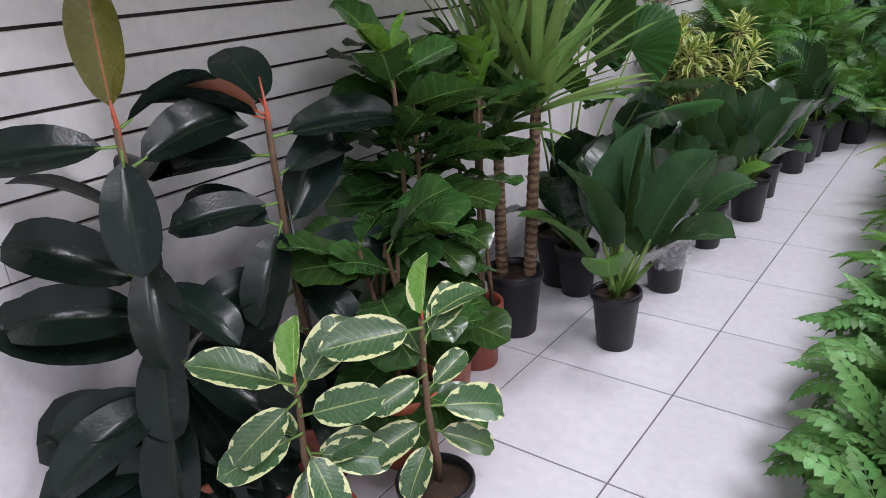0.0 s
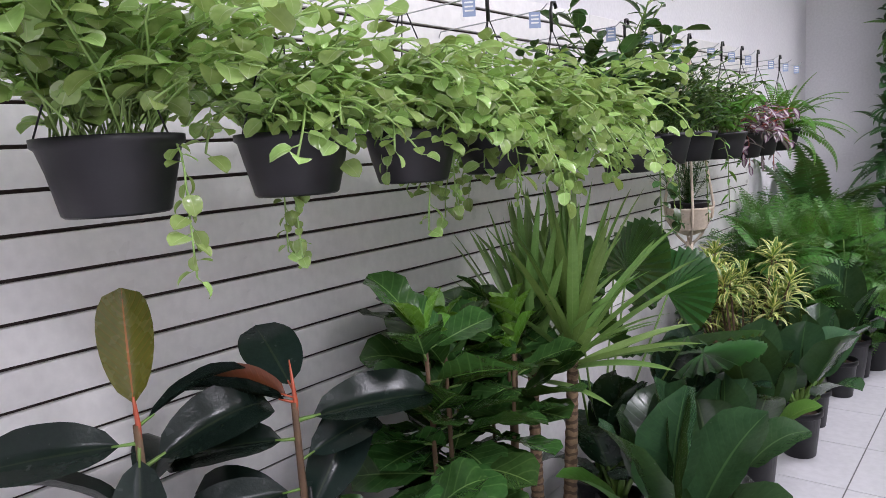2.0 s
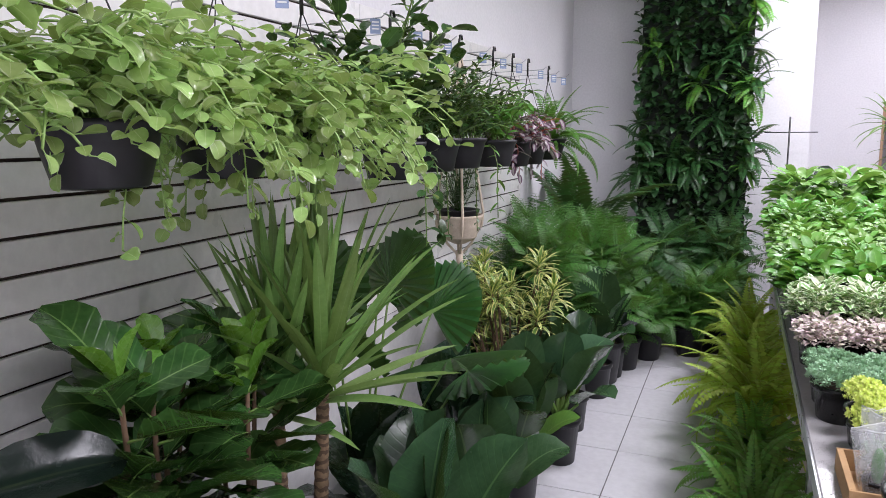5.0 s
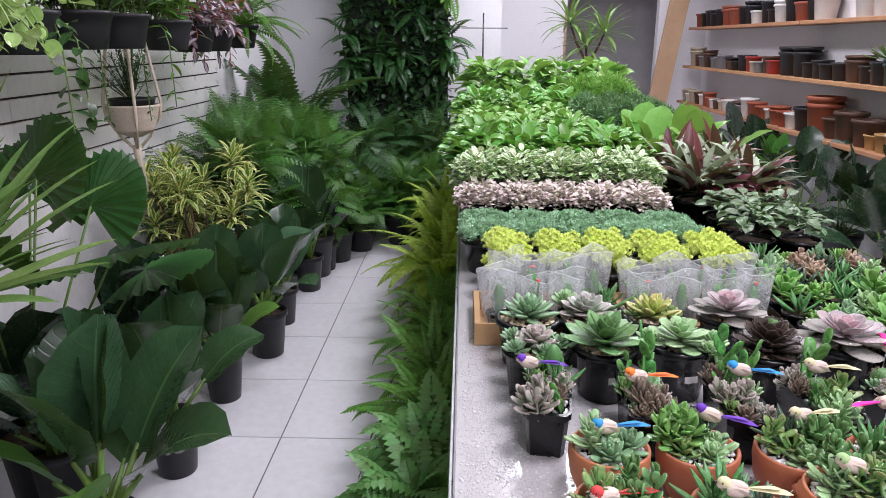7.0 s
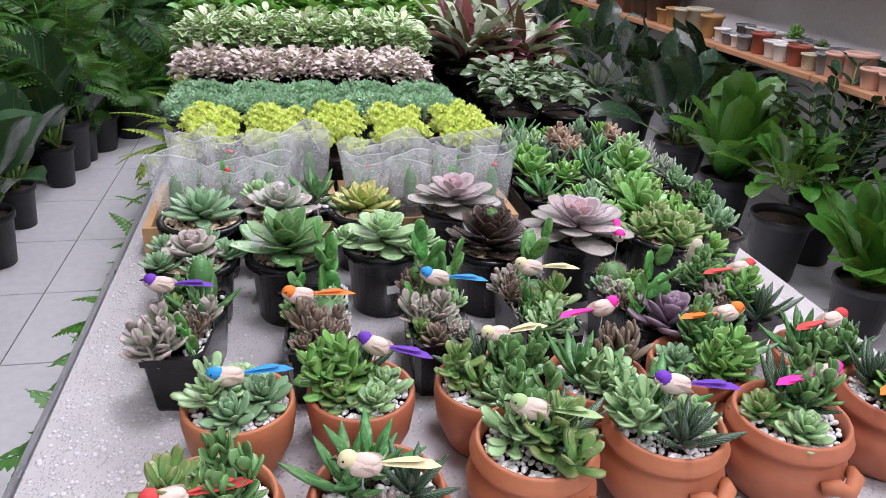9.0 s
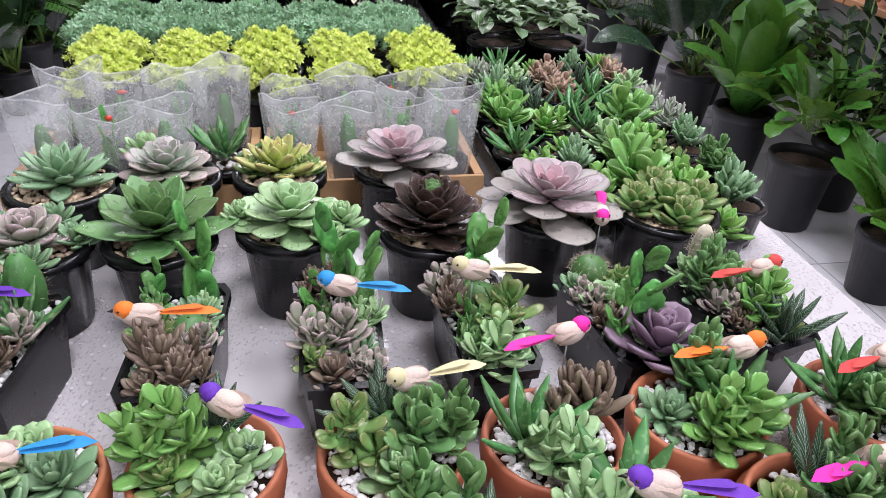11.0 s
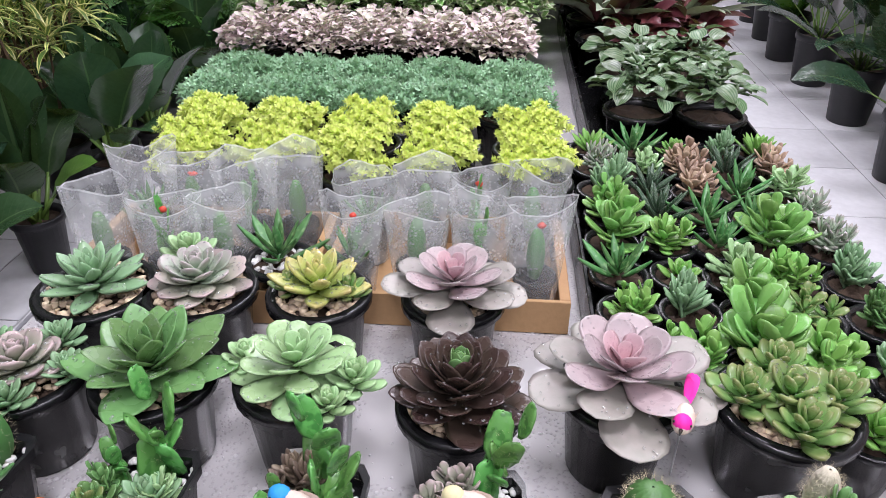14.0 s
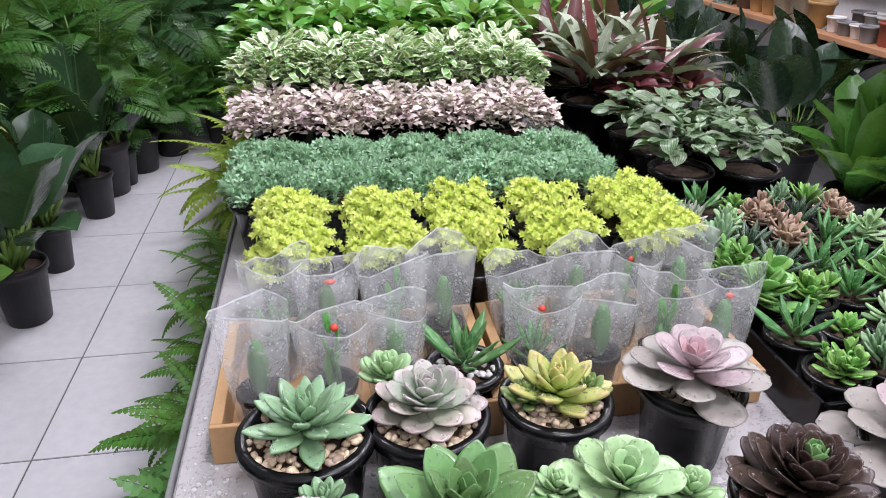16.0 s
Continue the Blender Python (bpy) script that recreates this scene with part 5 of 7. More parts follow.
def pad_mesh(seed):
    """Core, pad mesh and pad poses of a branching flat cactus."""
    R = random.Random(seed)
    v, f, uv, mi = petal_tpl(0.045, 0.025, 0.006, 0.15, 0.5, 0.4, 9, 10, 0.0)
    v = v + np.array([[R.uniform(-0.0011, 0.0011) for _ in range(3)] for _ in v])
    b = Build().add((v, f, uv, mi))
    sp = leaf_tpl(0.0055, 0.0012, 0.3, 0.7, 1, 1, 0, 0, mat=1)
    for k in range(40):
        b.add(sp, aim((R.uniform(-0.010, 0.010), R.uniform(0.008, 0.04), R.choice((-0.003, 0.003))), R.uniform(0, 360), R.uniform(-80, 80)))
    poses = [aim((R.uniform(-0.008, 0.008), R.uniform(-0.008, 0.008), z), az, p, R.uniform(-40, 40), s) for z, az, p, s in ((0, 40, 82, 1.0), (0.036, 120, 60, 0.72), (0.04, -20, 70, 0.68), (0.026, 200, 55, 0.6), (0.062, 80, 75, 0.55), (0.0, 160, 70, 0.85), (0.02, 290, 50, 0.6))]
    return mesh_of(tube_tpl([(0, 0, -0.012), (0, 0, 0.005)], 0.005, 6), "pad_cactus", PADSKIN), b.mesh("pad", PADSKIN, SPINE), poses


PLUMP = [petal_tpl(0.034, 0.0125, 0.006, 0.4, 0.6, 0.5, 4, 5)]
PADDLE = [petal_tpl(0.033, 0.0145, 0.005, 0.35, 0.95, 0.4, 5, 6)]
FLATP = [petal_tpl(0.030, 0.0165, 0.005, 0.5, 0.8, 0.45, 4, 6)]
POINTP = [petal_tpl(0.040, 0.010, 0.006, 0.4, 0.4, 0.9, 4, 5)]
SMALLS = {
    "rosette_green": loose_rosette(24, 0.032, 0.016, 0.006, S_GREEN, seed=3, b=0.55),
    "rosette_pale": loose_rosette(24, 0.032, 0.017, 0.006, S_PALE, seed=4, b=0.5),
    "rosette_blue": loose_rosette(26, 0.036, 0.016, 0.006, S_BLUE, seed=5, b=0.6),
    "rosette_grey": loose_rosette(26, 0.030, 0.014, 0.006, S_GREY, seed=6, b=0.55),
    "rosette_brown": loose_rosette(26, 0.030, 0.015, 0.006, S_BROWN, seed=7, b=0.6),
    "rosette_mauve": loose_rosette(24, 0.045, 0.026, 0.006, S_MAUVE, seed=8),
    "sprig_jade": cluster(FLATP, JADE, 7, 0.026, 0.05, 9, (0, 60)),
    "sprig_pale": cluster(PADDLE, S_PALE, 4, 0.026, 0.045, 10, (5, 70)),
    "sprig_green": cluster(PADDLE, S_GREEN, 4, 0.026, 0.055, 11, (5, 75)),
    "sprig_mid": cluster(FLATP, S_MID, 6, 0.025, 0.06, 12, (10, 80)),
    "sprig_grey": cluster(FLATP, S_GREY, 8, 0.03, 0.045, 13, (10, 70)),
    "sprig_brown": cluster(PLUMP, S_BROWN, 7, 0.03, 0.04, 14),
    "haworthia": loose_rosette(18, 0.062, 0.013, 0.008, ZEBRA, "haworthia", 15, lift=(35, 85), b=0.9, curl=0.15),
    "aloe": loose_rosette(14, 0.070, 0.015, 0.008, ALOE, "aloe", 16, lift=(25, 85), b=0.9, curl=0.3),
    "cactus": cactus_mesh(0.017, 0.065),
    "ball_cactus": cactus_mesh(0.019, 0.033, 15, seed=3, spines=7),
    "woolly_cactus": cactus_mesh(0.0125, 0.066, 16, WOOLLY, 4, 6),
    "pad": pad_mesh(5),
}


def bird_tpl():
    """Small ornament along +y: body, head, beak and tail."""
    b = Build()

    def egg(c, rx, ry, rz, mat):
        v, f, uv, mi = lathe_tpl([(math.sin(q) + 1e-4, -math.cos(q)) for q in [math.pi * k / 8 for k in range(9)]], 12, mat)
        b.add((v * np.array([rx, ry, rz]) + np.array(c), f, uv, mi))

    egg((0, 0, 0), 0.0115, 0.020, 0.0120, 0)
    egg((0, 0.0145, 0.006), 0.0092, 0.0105, 0.0092, 1)
    egg((0, 0.0165, 0.0035), 0.0085, 0.0092, 0.0075, 0)
    egg((0, -0.002, 0.007), 0.0085, 0.015, 0.006, 0)
    b.add(tube_tpl([(0, 0.023, 0.005), (0, 0.031, 0.003)], [0.0028, 0.0004], 6, 2))
    for s in (-1, 1):
        egg((0.0078 * s, 0.019, 0.0085), 0.0013, 0.0013, 0.0013, 2)
        b.add(leaf_tpl(0.028, 0.011, 0.6, 0.6, 4, 2, 0.1, 0.2, mat=0), aim((0.0095 * s, 0.007, 0.003), 270 + 4 * s, -4, 68 * s))
    b.add(leaf_tpl(0.062, 0.015, 0.7, 0.35, 6, 2, 0.12, 0.25, mat=1), aim((0, -0.014, 0.003), 270, 8))
    b.add(leaf_tpl(0.046, 0.009, 0.9, 0.25, 6, 2, 0.12, 0.25, mat=1), aim((0.001, -0.014, 0.005), 273, 11))
    return b.tpl()


BIRDBODY = solid("bird_cream_foam", (0.66, 0.55, 0.47), (0.58, 0.44, 0.38), 0.85, 45, 300, 0.3)
BEAK = solid("bird_dark_bead", (0.02, 0.015, 0.01), rough=0.3)
DYES = {"purple": (0.14, 0.03, 0.42), "orange": (0.85, 0.20, 0.02), "blue": (0.02, 0.28, 0.62), "cream": (0.68, 0.62, 0.36), "pink": (0.85, 0.02, 0.36), "red": (0.62, 0.06, 0.05), "green": (0.35, 0.50, 0.22)}
BIRDS = {k: Build().add(bird_tpl()).mesh("bird_ornament", BIRDBODY, solid("bird_dye_" + k, c, rough=0.7, fine=300), BEAK) for k, c in DYES.items()}


def bird(colour, x, y, z, az, s=1.0):
    ob = new("bird_ornament", BIRDS[colour])
    tagged(ob, "small foam toy with " + colour + " dyed feathers among succulents", "ornament", "bird ornaments")
    ob.matrix_basis = aim((x, y, z), az, 6, 0, s)
    part_wire = new("ornament_wire", mesh_of(tube_tpl([(x, y, z - 0.06), (x, y, z - 0.006)], 0.0009, 4), "ornament_wire", METAL))
    part_wire.parent = ob
    part_wire.matrix_parent_inverse = ob.matrix_basis.inverted()


def plain_bowl(r=0.0515, h=0.074):
    return lathe_tpl([(0.001, 0.003), (r * 0.58, 0.003), (r * 0.62, 0), (r * 0.70, 0.006), (r * 0.93, h * 0.45), (r * 1.0, h * 0.78), (r * 0.99, h * 0.97), (r * 0.96, h), (r * 0.9, h * 0.985), (r * 0.88, h * 0.8)], 32)


def collar_pot(r=0.056, h=0.084):
    return lathe_tpl([(0.001, 0.003), (r * 0.60, 0.003), (r * 0.66, 0), (r * 0.78, 0.008), (r * 0.98, h * 0.33), (r * 1.02, h * 0.5), (r * 0.97, h * 0.62), (r * 0.9, h * 0.68), (r * 0.885, h * 0.73), (r * 0.93, h * 0.77), (r * 0.99, h * 0.80), (r * 1.0, h * 0.84),
                      (r * 0.95, h * 0.88), (r * 0.93, h * 0.97), (r * 0.90, h), (r * 0.85, h * 0.985), (r * 0.84, h * 0.8)], 36)


BOWL, COLLAR = mesh_of(plain_bowl(), "pot", TERRA), mesh_of(collar_pot(), "pot", TERRA)
EAR = mesh_of(tube_tpl([(0.0, -0.022, 0.0), (0.010, -0.012, 0.004), (0.014, 0.0, -0.004), (0.010, 0.012, 0.004), (0.0, 0.022, 0.0)], [0.006, 0.0075, 0.0065, 0.0075, 0.006], 8), "handle", TERRA)
WHITEGRAVEL = gravel(0.043, 0.066, 0.0031, 270, random.Random(5), PEBBLE)


def succulent_bowl(x, y, kinds, seed, collar=False, tag=False):
    ob = thing("succulent_bowl", ("terracotta pot with rolled collar" if collar else "round terracotta bowl") + " of mixed succulents and white gravel", "succulent pot", "terracotta succulent pots")
    R = random.Random(seed)
    part("pot", COLLAR if collar else BOWL, ob)
    part("gravel", WHITEGRAVEL, ob, "white gravel", kind="stuff", m=pose(0, 0, 0.008 if collar else 0))
    part("soil", mesh_of(soil_disc(0.045, 0.058, R), "soil", SOIL), ob)
    if collar:
        for q in (-70, 110):
            part("handle", EAR, ob, m=pose(0.054 * math.cos(radians(q)), 0.054 * math.sin(radians(q)), 0.047, 0, 0, q))
    if tag:
        part("sticker", mesh_of(box_tpl(0.0545, 0.0580, -0.009, 0.009, 0.030, 0.040), "sticker", SLAT, smooth=False), ob, "small white sticker", m=pose(0, 0, 0, 0, 0, -115))
    n = len(kinds)
    for i, k in enumerate(kinds):
        q = 6.283 * i / n + R.uniform(-0.3, 0.3)
        d = 0.024 if n > 1 else 0
        small(ob, k, aim((d * math.cos(q), d * math.sin(q), 0.064 + (0.008 if collar else 0)), R.uniform(0, 360), R.uniform(-10, 10), R.uniform(-12, 12), R.uniform(0.78, 1.02)))
    ob.matrix_basis = pose(x, y, TABLE_Z, 0, 0, 0)
    return ob


succulent_bowl(0.826, -0.533, ("rosette_blue", "rosette_pale", "sprig_pale", "rosette_blue"), 1)
succulent_bowl(0.938, -0.530, ("rosette_pale", "haworthia", "sprig_jade", "rosette_green", "rosette_pale"), 2)
succulent_bowl(1.060, -0.534, ("sprig_mid", "haworthia", "sprig_green", "rosette_pale"), 3)
succulent_bowl(1.174, -0.538, ("sprig_brown", "rosette_grey", "aloe", "sprig_pale"), 4)
succulent_bowl(1.290, -0.528, ("aloe", "sprig_mid", "rosette_blue", "sprig_jade"), 5)
succulent_bowl(1.432, -0.533, ("haworthia", "aloe", "aloe", "sprig_mid"), 6)
succulent_bowl(0.812, -0.666, ("sprig_mid", "rosette_pale", "sprig_green", "rosette_blue"), 7, True)
succulent_bowl(0.938, -0.672, ("haworthia", "aloe", "aloe", "rosette_grey"), 8, True)
succulent_bowl(1.076, -0.634, ("haworthia", "sprig_mid", "sprig_pale", "sprig_green"), 9, True)
succulent_bowl(1.200, -0.630, ("rosette_pale", "aloe", "sprig_pale", "haworthia"), 10, True, True)
succulent_bowl(1.322, -0.634, ("sprig_mid", "haworthia", "rosette_green", "rosette_pale"), 11, True)
succulent_bowl(1.452, -0.618, ("rosette_green", "haworthia", "sprig_jade"), 12, True)


PLANTER_SIZE = {"rosette": 0.92, "pad": 1.15, "ball": 0.95, "woolly": 0.95, "sprig": 0.88, "cactus": 1.0, "haworthia": 0.95, "aloe": 0.9}


def long_planter(x, y, kinds, seed, rot):
    ob = thing("succulent_planter", "narrow black planter of mixed succulents and white gravel", "succulent pot", "black succulent planters")
    R = random.Random(seed)
    w, l, h = 0.032, 0.072, 0.075
    b = Build()
    rings = [(0.0, 0.80, True), (0.003, 0.82, True), (h * 0.86, 0.96, True), (h * 0.87, 1.04, True), (h, 1.05, True), (h, 0.95, True), (h * 0.8, 0.92, True)]
    v = []
    for z, s, _ in rings:
        for cx, cy in ((-1, -0.85), (-0.8, -1), (0.8, -1), (1, -0.85), (1, 0.85), (0.8, 1), (-0.8, 1), (-1, 0.85)):
            v.append((cx * w * s, cy * l * s, z))
    f = [(8 * i + j, 8 * i + (j + 1) % 8, 8 * i + 8 + (j + 1) % 8, 8 * i + 8 + j) for i in range(len(rings) - 1) for j in range(8)] + [tuple(range(7, -1, -1)), tuple(range(48, 56))]
    part("planter", b.add((np.array(v), f, np.full((len(v), 2), 0.5), [0] * len(f))).mesh("planter", GLOSSPOT, smooth=False), ob)
    part("gravel", gravel(1.0, h * 0.87, 0.0033, 240, R, PEBBLE, w * 0.9, l * 0.92, True), ob, "white gravel", kind="stuff")
    for i, k in enumerate(kinds):
        small(ob, k, aim((R.uniform(-0.012, 0.012), -l * 0.78 + 1.56 * l * i / max(1, len(kinds) - 1), h * 0.82), R.uniform(0, 360), R.uniform(-8, 8), R.uniform(-8, 8), PLANTER_SIZE.get(k.split("_")[0], 0.9) * (1.35 if k == "rosette_mauve" else 1.0) * R.uniform(0.9, 1.1)))
    for i in range(8):
        k = ("sprig_mid", "rosette_pale", "sprig_pale", "sprig_grey", "pad", "sprig_green", "rosette_green", "rosette_blue", "sprig_brown")[(seed * 4 + i * 2) % 9]
        small(ob, k, aim(((-1) ** i * w * 0.55, -l * 0.75 + 1.5 * l * (i + 0.5) / 8, h * 0.82), R.uniform(0, 360), R.uniform(-12, 12), R.uniform(-12, 12), R.uniform(0.5, 0.7)))
    ob.matrix_basis = pose(x, y, TABLE_Z, 0, 0, rot)


long_planter(0.765, -0.388, ("sprig_grey", "rosette_grey", "aloe", "cactus"), 1, -8)
long_planter(0.903, -0.395, ("rosette_brown", "sprig_brown", "ball_cactus", "rosette_blue", "pad"), 2, -4)
long_planter(1.034, -0.398, ("rosette_brown", "sprig_grey", "pad", "pad"), 3, -2)
long_planter(1.154, -0.396, ("sprig_pale", "sprig_green", "ball_cactus", "pad"), 4, 3)
long_planter(1.278, -0.400, ("rosette_mauve", "pad", "rosette_pale", "ball_cactus"), 5, 6)
long_planter(1.395, -0.395, ("haworthia", "sprig_jade", "sprig_mid", "woolly_cactus"), 6, 14)

BIRD_AT = (("purple", 0.738, -0.358, 0.900, 170), ("orange", 0.885, -0.415, 0.908, 178), ("blue", 1.034, -0.397, 0.912, 165), ("cream", 1.145, -0.390, 0.915, 170), ("pink", 1.300, -0.290, 0.905, 250),
           ("red", 1.415, -0.395, 0.902, 10), ("blue", 0.819, -0.535, 0.896, 185), ("purple", 0.953, -0.515, 0.905, 150), ("cream", 1.077, -0.500, 0.898, 190), ("pink", 1.206, -0.464, 0.900, 15),
           ("orange", 1.325, -0.509, 0.911, 5), ("red", 1.448, -0.519, 0.900, 15), ("green", 1.067, -0.640, 0.915, 160), ("purple", 1.200, -0.628, 0.918, 165), ("pink", 1.356, -0.622, 0.910, 10),
           ("red", 0.790, -0.690, 0.905, 190), ("cream", 0.925, -0.680, 0.910, 170), ("orange", 1.455, -0.625, 0.898, 20))
for c_, bx, by, bz, baz in BIRD_AT:
    bird(c_, bx, by, bz - 0.006, baz, 0.76)

# ---- single rosettes in black pots ----


BEADMAT, nt_, p_ = nodes_of("clear_water_bead")
p_.inputs["Base Color"].default_value = (0.95, 0.97, 0.97, 1)
p_.inputs["Roughness"].default_value, p_.inputs["Transmission Weight"].default_value, p_.inputs["IOR"].default_value = 0.02, 0.85, 1.33
BEAD = lathe_tpl([(0.0011, -0.0004), (0.0012, 0.0004), (0.0008, 0.0009), (0.0001, 0.0011)], 6)


def rosette_pot(x, y, mat, n, L, W, T, label, seed, r=0.058, h=0.088, z_up=0.0, lift=(10, 82), b=0.4, curl=0.5, inner=0.35, outer=None, extra=(), gravel_mat=None, a=0.8, beads=9, rise=0.018, heart=None):
    ob = potted("rosette_succulent", label, "succulent", r, h, GLOSSPOT, 0.82, "rosette succulents", seed=seed)
    part("gravel", gravel(r * 0.93, h * 0.92, 0.0042, 210, random.Random(seed), gravel_mat or TANPEB), ob, "tan gravel", kind="stuff")
    meta = mesh_of(petal_tpl(L, W, T, curl, a, b, 7, 8), "leaf", mat)
    meta2 = mesh_of(petal_tpl(L, W, T, curl * 0.8, a, b, 7, 8), "leaf", outer or mat)
    meta3 = mesh_of(petal_tpl(L, W, T, curl, a, b, 7, 8), "leaf", heart) if heart else meta
    for m, t in rosette_leaves(n, L, W, T, inner, lift, curl, b, seed, rise=rise):
        part("leaf", meta2 if t < 0.35 else meta3 if t > 0.8 else meta, ob, m=Matrix.Translation((0, 0, h - 0.002 + z_up)) @ m)
    if beads:
        v = petal_tpl(L, W, T, curl, a, b, 7, 8)[0]
        top, R, wet = [i for i in range(16, len(v) - 8) if i % 8 in (1, 2, 3)], random.Random(seed), Build()
        for m, t in rosette_leaves(n, L, W, T, inner, lift, curl, b, seed, rise=rise):
            for _ in range(beads if t < 0.8 else 3):
                i0, i1 = R.choice(top), R.choice(top)
                q = Vector(v[i0].tolist()).lerp(Vector(v[i1].tolist()), R.random() if abs(i0 - i1) < 10 else 0.0)
                wet.add(BEAD, Matrix.Translation((0, 0, h - 0.002 + z_up)) @ m @ Matrix.Translation(q))
        part("dew", wet.mesh("dew", BEADMAT), ob, "clear water beads", kind="stuff")
    for k, (kx, ky, s) in extra:
        small(ob, k, pose(kx, ky, h * 0.95) @ Matrix.Diagonal((s, s, s, 1)))
    ob.matrix_basis = pose(x, y, TABLE_Z)
    return ob


around = lambda k, n, r, s: tuple((k, (r * math.cos(6.283 * i / n), r * math.sin(6.283 * i / n), s)) for i in range(n))
rosette_pot(0.758, -0.258, S_GREY, 26, 0.042, 0.027, 0.007, "clustered grey-mauve rosettes in a black pot", 201, 0.05, extra=around("rosette_blue", 5, 0.042, 0.75))
rosette_pot(0.872, -0.254, S_MID, 26, 0.078, 0.042, 0.005, "large open green rosette in a black pot", 202, 0.047, lift=(6, 80), b=0.75, a=0.85, curl=0.25, inner=0.4, rise=0.02)
rosette_pot(0.994, -0.246, S_PALE, 30, 0.062, 0.034, 0.0055, "pale mint-green rosette cluster in a black pot", 203, 0.048, 0.092, lift=(-6, 70), b=0.4, a=1.0, curl=0.3, extra=(("rosette_pale", (0.05, -0.008, 0.95)), ("rosette_pale", (-0.048, 0.012, 0.8)), ("rosette_pale", (0.035, -0.038, 0.75))))
rosette_pot(1.131, -0.264, S_DARK, 62, 0.062, 0.032, 0.005, "dark purple-brown many-leaved rosette in a black pot", 204, 0.046, 0.09, lift=(2, 84), b=0.6, curl=0.6, rise=0.030, beads=3, heart=S_MID)
rosette_pot(1.264, -0.236, S_PINK, 28, 0.086, 0.053, 0.0046, "large dusty pink rosette beaded with water", 205, 0.047, 0.092, 0.004, (-8, 64), 0.45, 0.3, 0.25, S_PINKOUT, a=1.05, beads=12, heart=S_ROSE)
rosette_pot(1.397, -0.242, S_GREEN, 18, 0.042, 0.026, 0.008, "bright green clustered rosettes in a black pot", 206, 0.053, extra=around("rosette_green", 4, 0.036, 1.15))
rosette_pot(0.757, -0.130, S_BLUE, 34, 0.06, 0.023, 0.009, "blue-green pointed rosette in a gravelled black pot", 207, 0.054, lift=(4, 82), b=0.75, curl=0.35)
rosette_pot(0.862, -0.122, S_SILVER, 38, 0.054, 0.031, 0.006, "silver-green tiered rosette in a gravelled black pot", 208, 0.051, extra=(("rosette_pale", (-0.03, 0.05, 1.15)),), z_up=0.004, outer=S_GREY, b=0.5, lift=(-4, 76))
rosette_pot(0.982, -0.118, S_LIME, 26, 0.056, 0.026, 0.010, "yellow-green pointed rosette in a gravelled black pot", 209, 0.047, b=0.7, extra=around("rosette_green", 2, 0.03, 0.8))
rosette_pot(1.116, -0.114, S_PINK, 28, 0.074, 0.046, 0.0044, "dusty pink rosette beaded with water in a black pot", 210, 0.046, 0.09, 0.004, (-6, 66), 0.45, 0.3, 0.25, S_PINKOUT, a=1.05, beads=12, heart=S_ROSE)
for sx_, sy_ in ((0.994, -0.246), (1.131, -0.264), (0.872, -0.254)):
    st_ = new("price_sticker", mesh_of(box_tpl(-0.011, 0.011, -0.0006, 0.0, 0.0, 0.011, 0.0002), "price_sticker", SLAT, smooth=False))
    tagged(st_, "small white price sticker on a black pot", "sticker", "price stickers")
    st_.matrix_basis = pose(sx_ + 0.010, sy_ - 0.0445, TABLE_Z + 0.04, -8, 0, 12)
hw = potted("small_aloe", "small dark aloe in a black pot with white gravel", "succulent", 0.036, 0.06, GLOSSPOT, 0.8, seed=211)
part("gravel", gravel(0.032, 0.055, 0.004, 70, random.Random(2), PEBBLE), hw, "white gravel", kind="stuff")
small(hw, "aloe", pose(0, 0, 0.055))
hw.matrix_basis = pose(0.914, -0.026, TABLE_Z + 0.005)

# ---- cacti in film sleeves, in low cardboard boxes ----


def sleeve_tpl(seed, r0=0.024, r1=0.035, h=0.134, n=18):
    """Open film cone, pressed flat and creased towards its uneven top."""
    R = random.Random(seed)
    v, uv = [], []
    ph, flat = R.uniform(0, 6), R.uniform(0.55, 0.85)
    crease = [R.uniform(-1, 1) for _ in range(n)]
    for i in range(9):
        t = i / 8
        for j in range(n):
            a = 6.283 * j / n
            r = (r0 + (r1 - r0) * t ** 0.8) * (1 + t * (0.07 * math.sin(3 * a + ph) + 0.075 * crease[j]))
            up = h * t * (1 + (0.055 * math.sin(2 * a + ph) + 0.022 * crease[j]) * t ** 3)
            v.append((r * math.cos(a) * (1 + 0.15 * t), r * math.sin(a) * (1 - (1 - flat) * t), up))
            uv.append((0.5, t))
    f = [(i * n + j, i * n + (j + 1) % n, (i + 1) * n + (j + 1) % n, (i + 1) * n + j) for i in range(8) for j in range(n)]
    return np.array(v), f, np.array(uv), [0] * len(f)


def box_tray(x0, x1, y0, y1, h):
    ob = thing("cardboard_tray", "low open brown cardboard box holding wrapped cacti", "box", "cardboard trays")
    for a in ((x0, x1, y0, y0 + 0.005, 0.001, h), (x0, x1, y1 - 0.005, y1, 0.001, h), (x0, x0 + 0.012, y0 + 0.0055, y1 - 0.0055, 0.001, h), (x1 - 0.012, x1, y0 + 0.0055, y1 - 0.0055, 0.001, h)):
        part("side", mesh_of(box_tpl(*a, 0.0008), "side", CARD, smooth=False), ob)
    part("bottom", mesh_of(box_tpl(x0 + 0.006, x1 - 0.006, y0 + 0.006, y1 - 0.006, 0.0, 0.004), "bottom", CARD, smooth=False), ob)
    ob.matrix_basis = pose(0, 0, TABLE_Z)


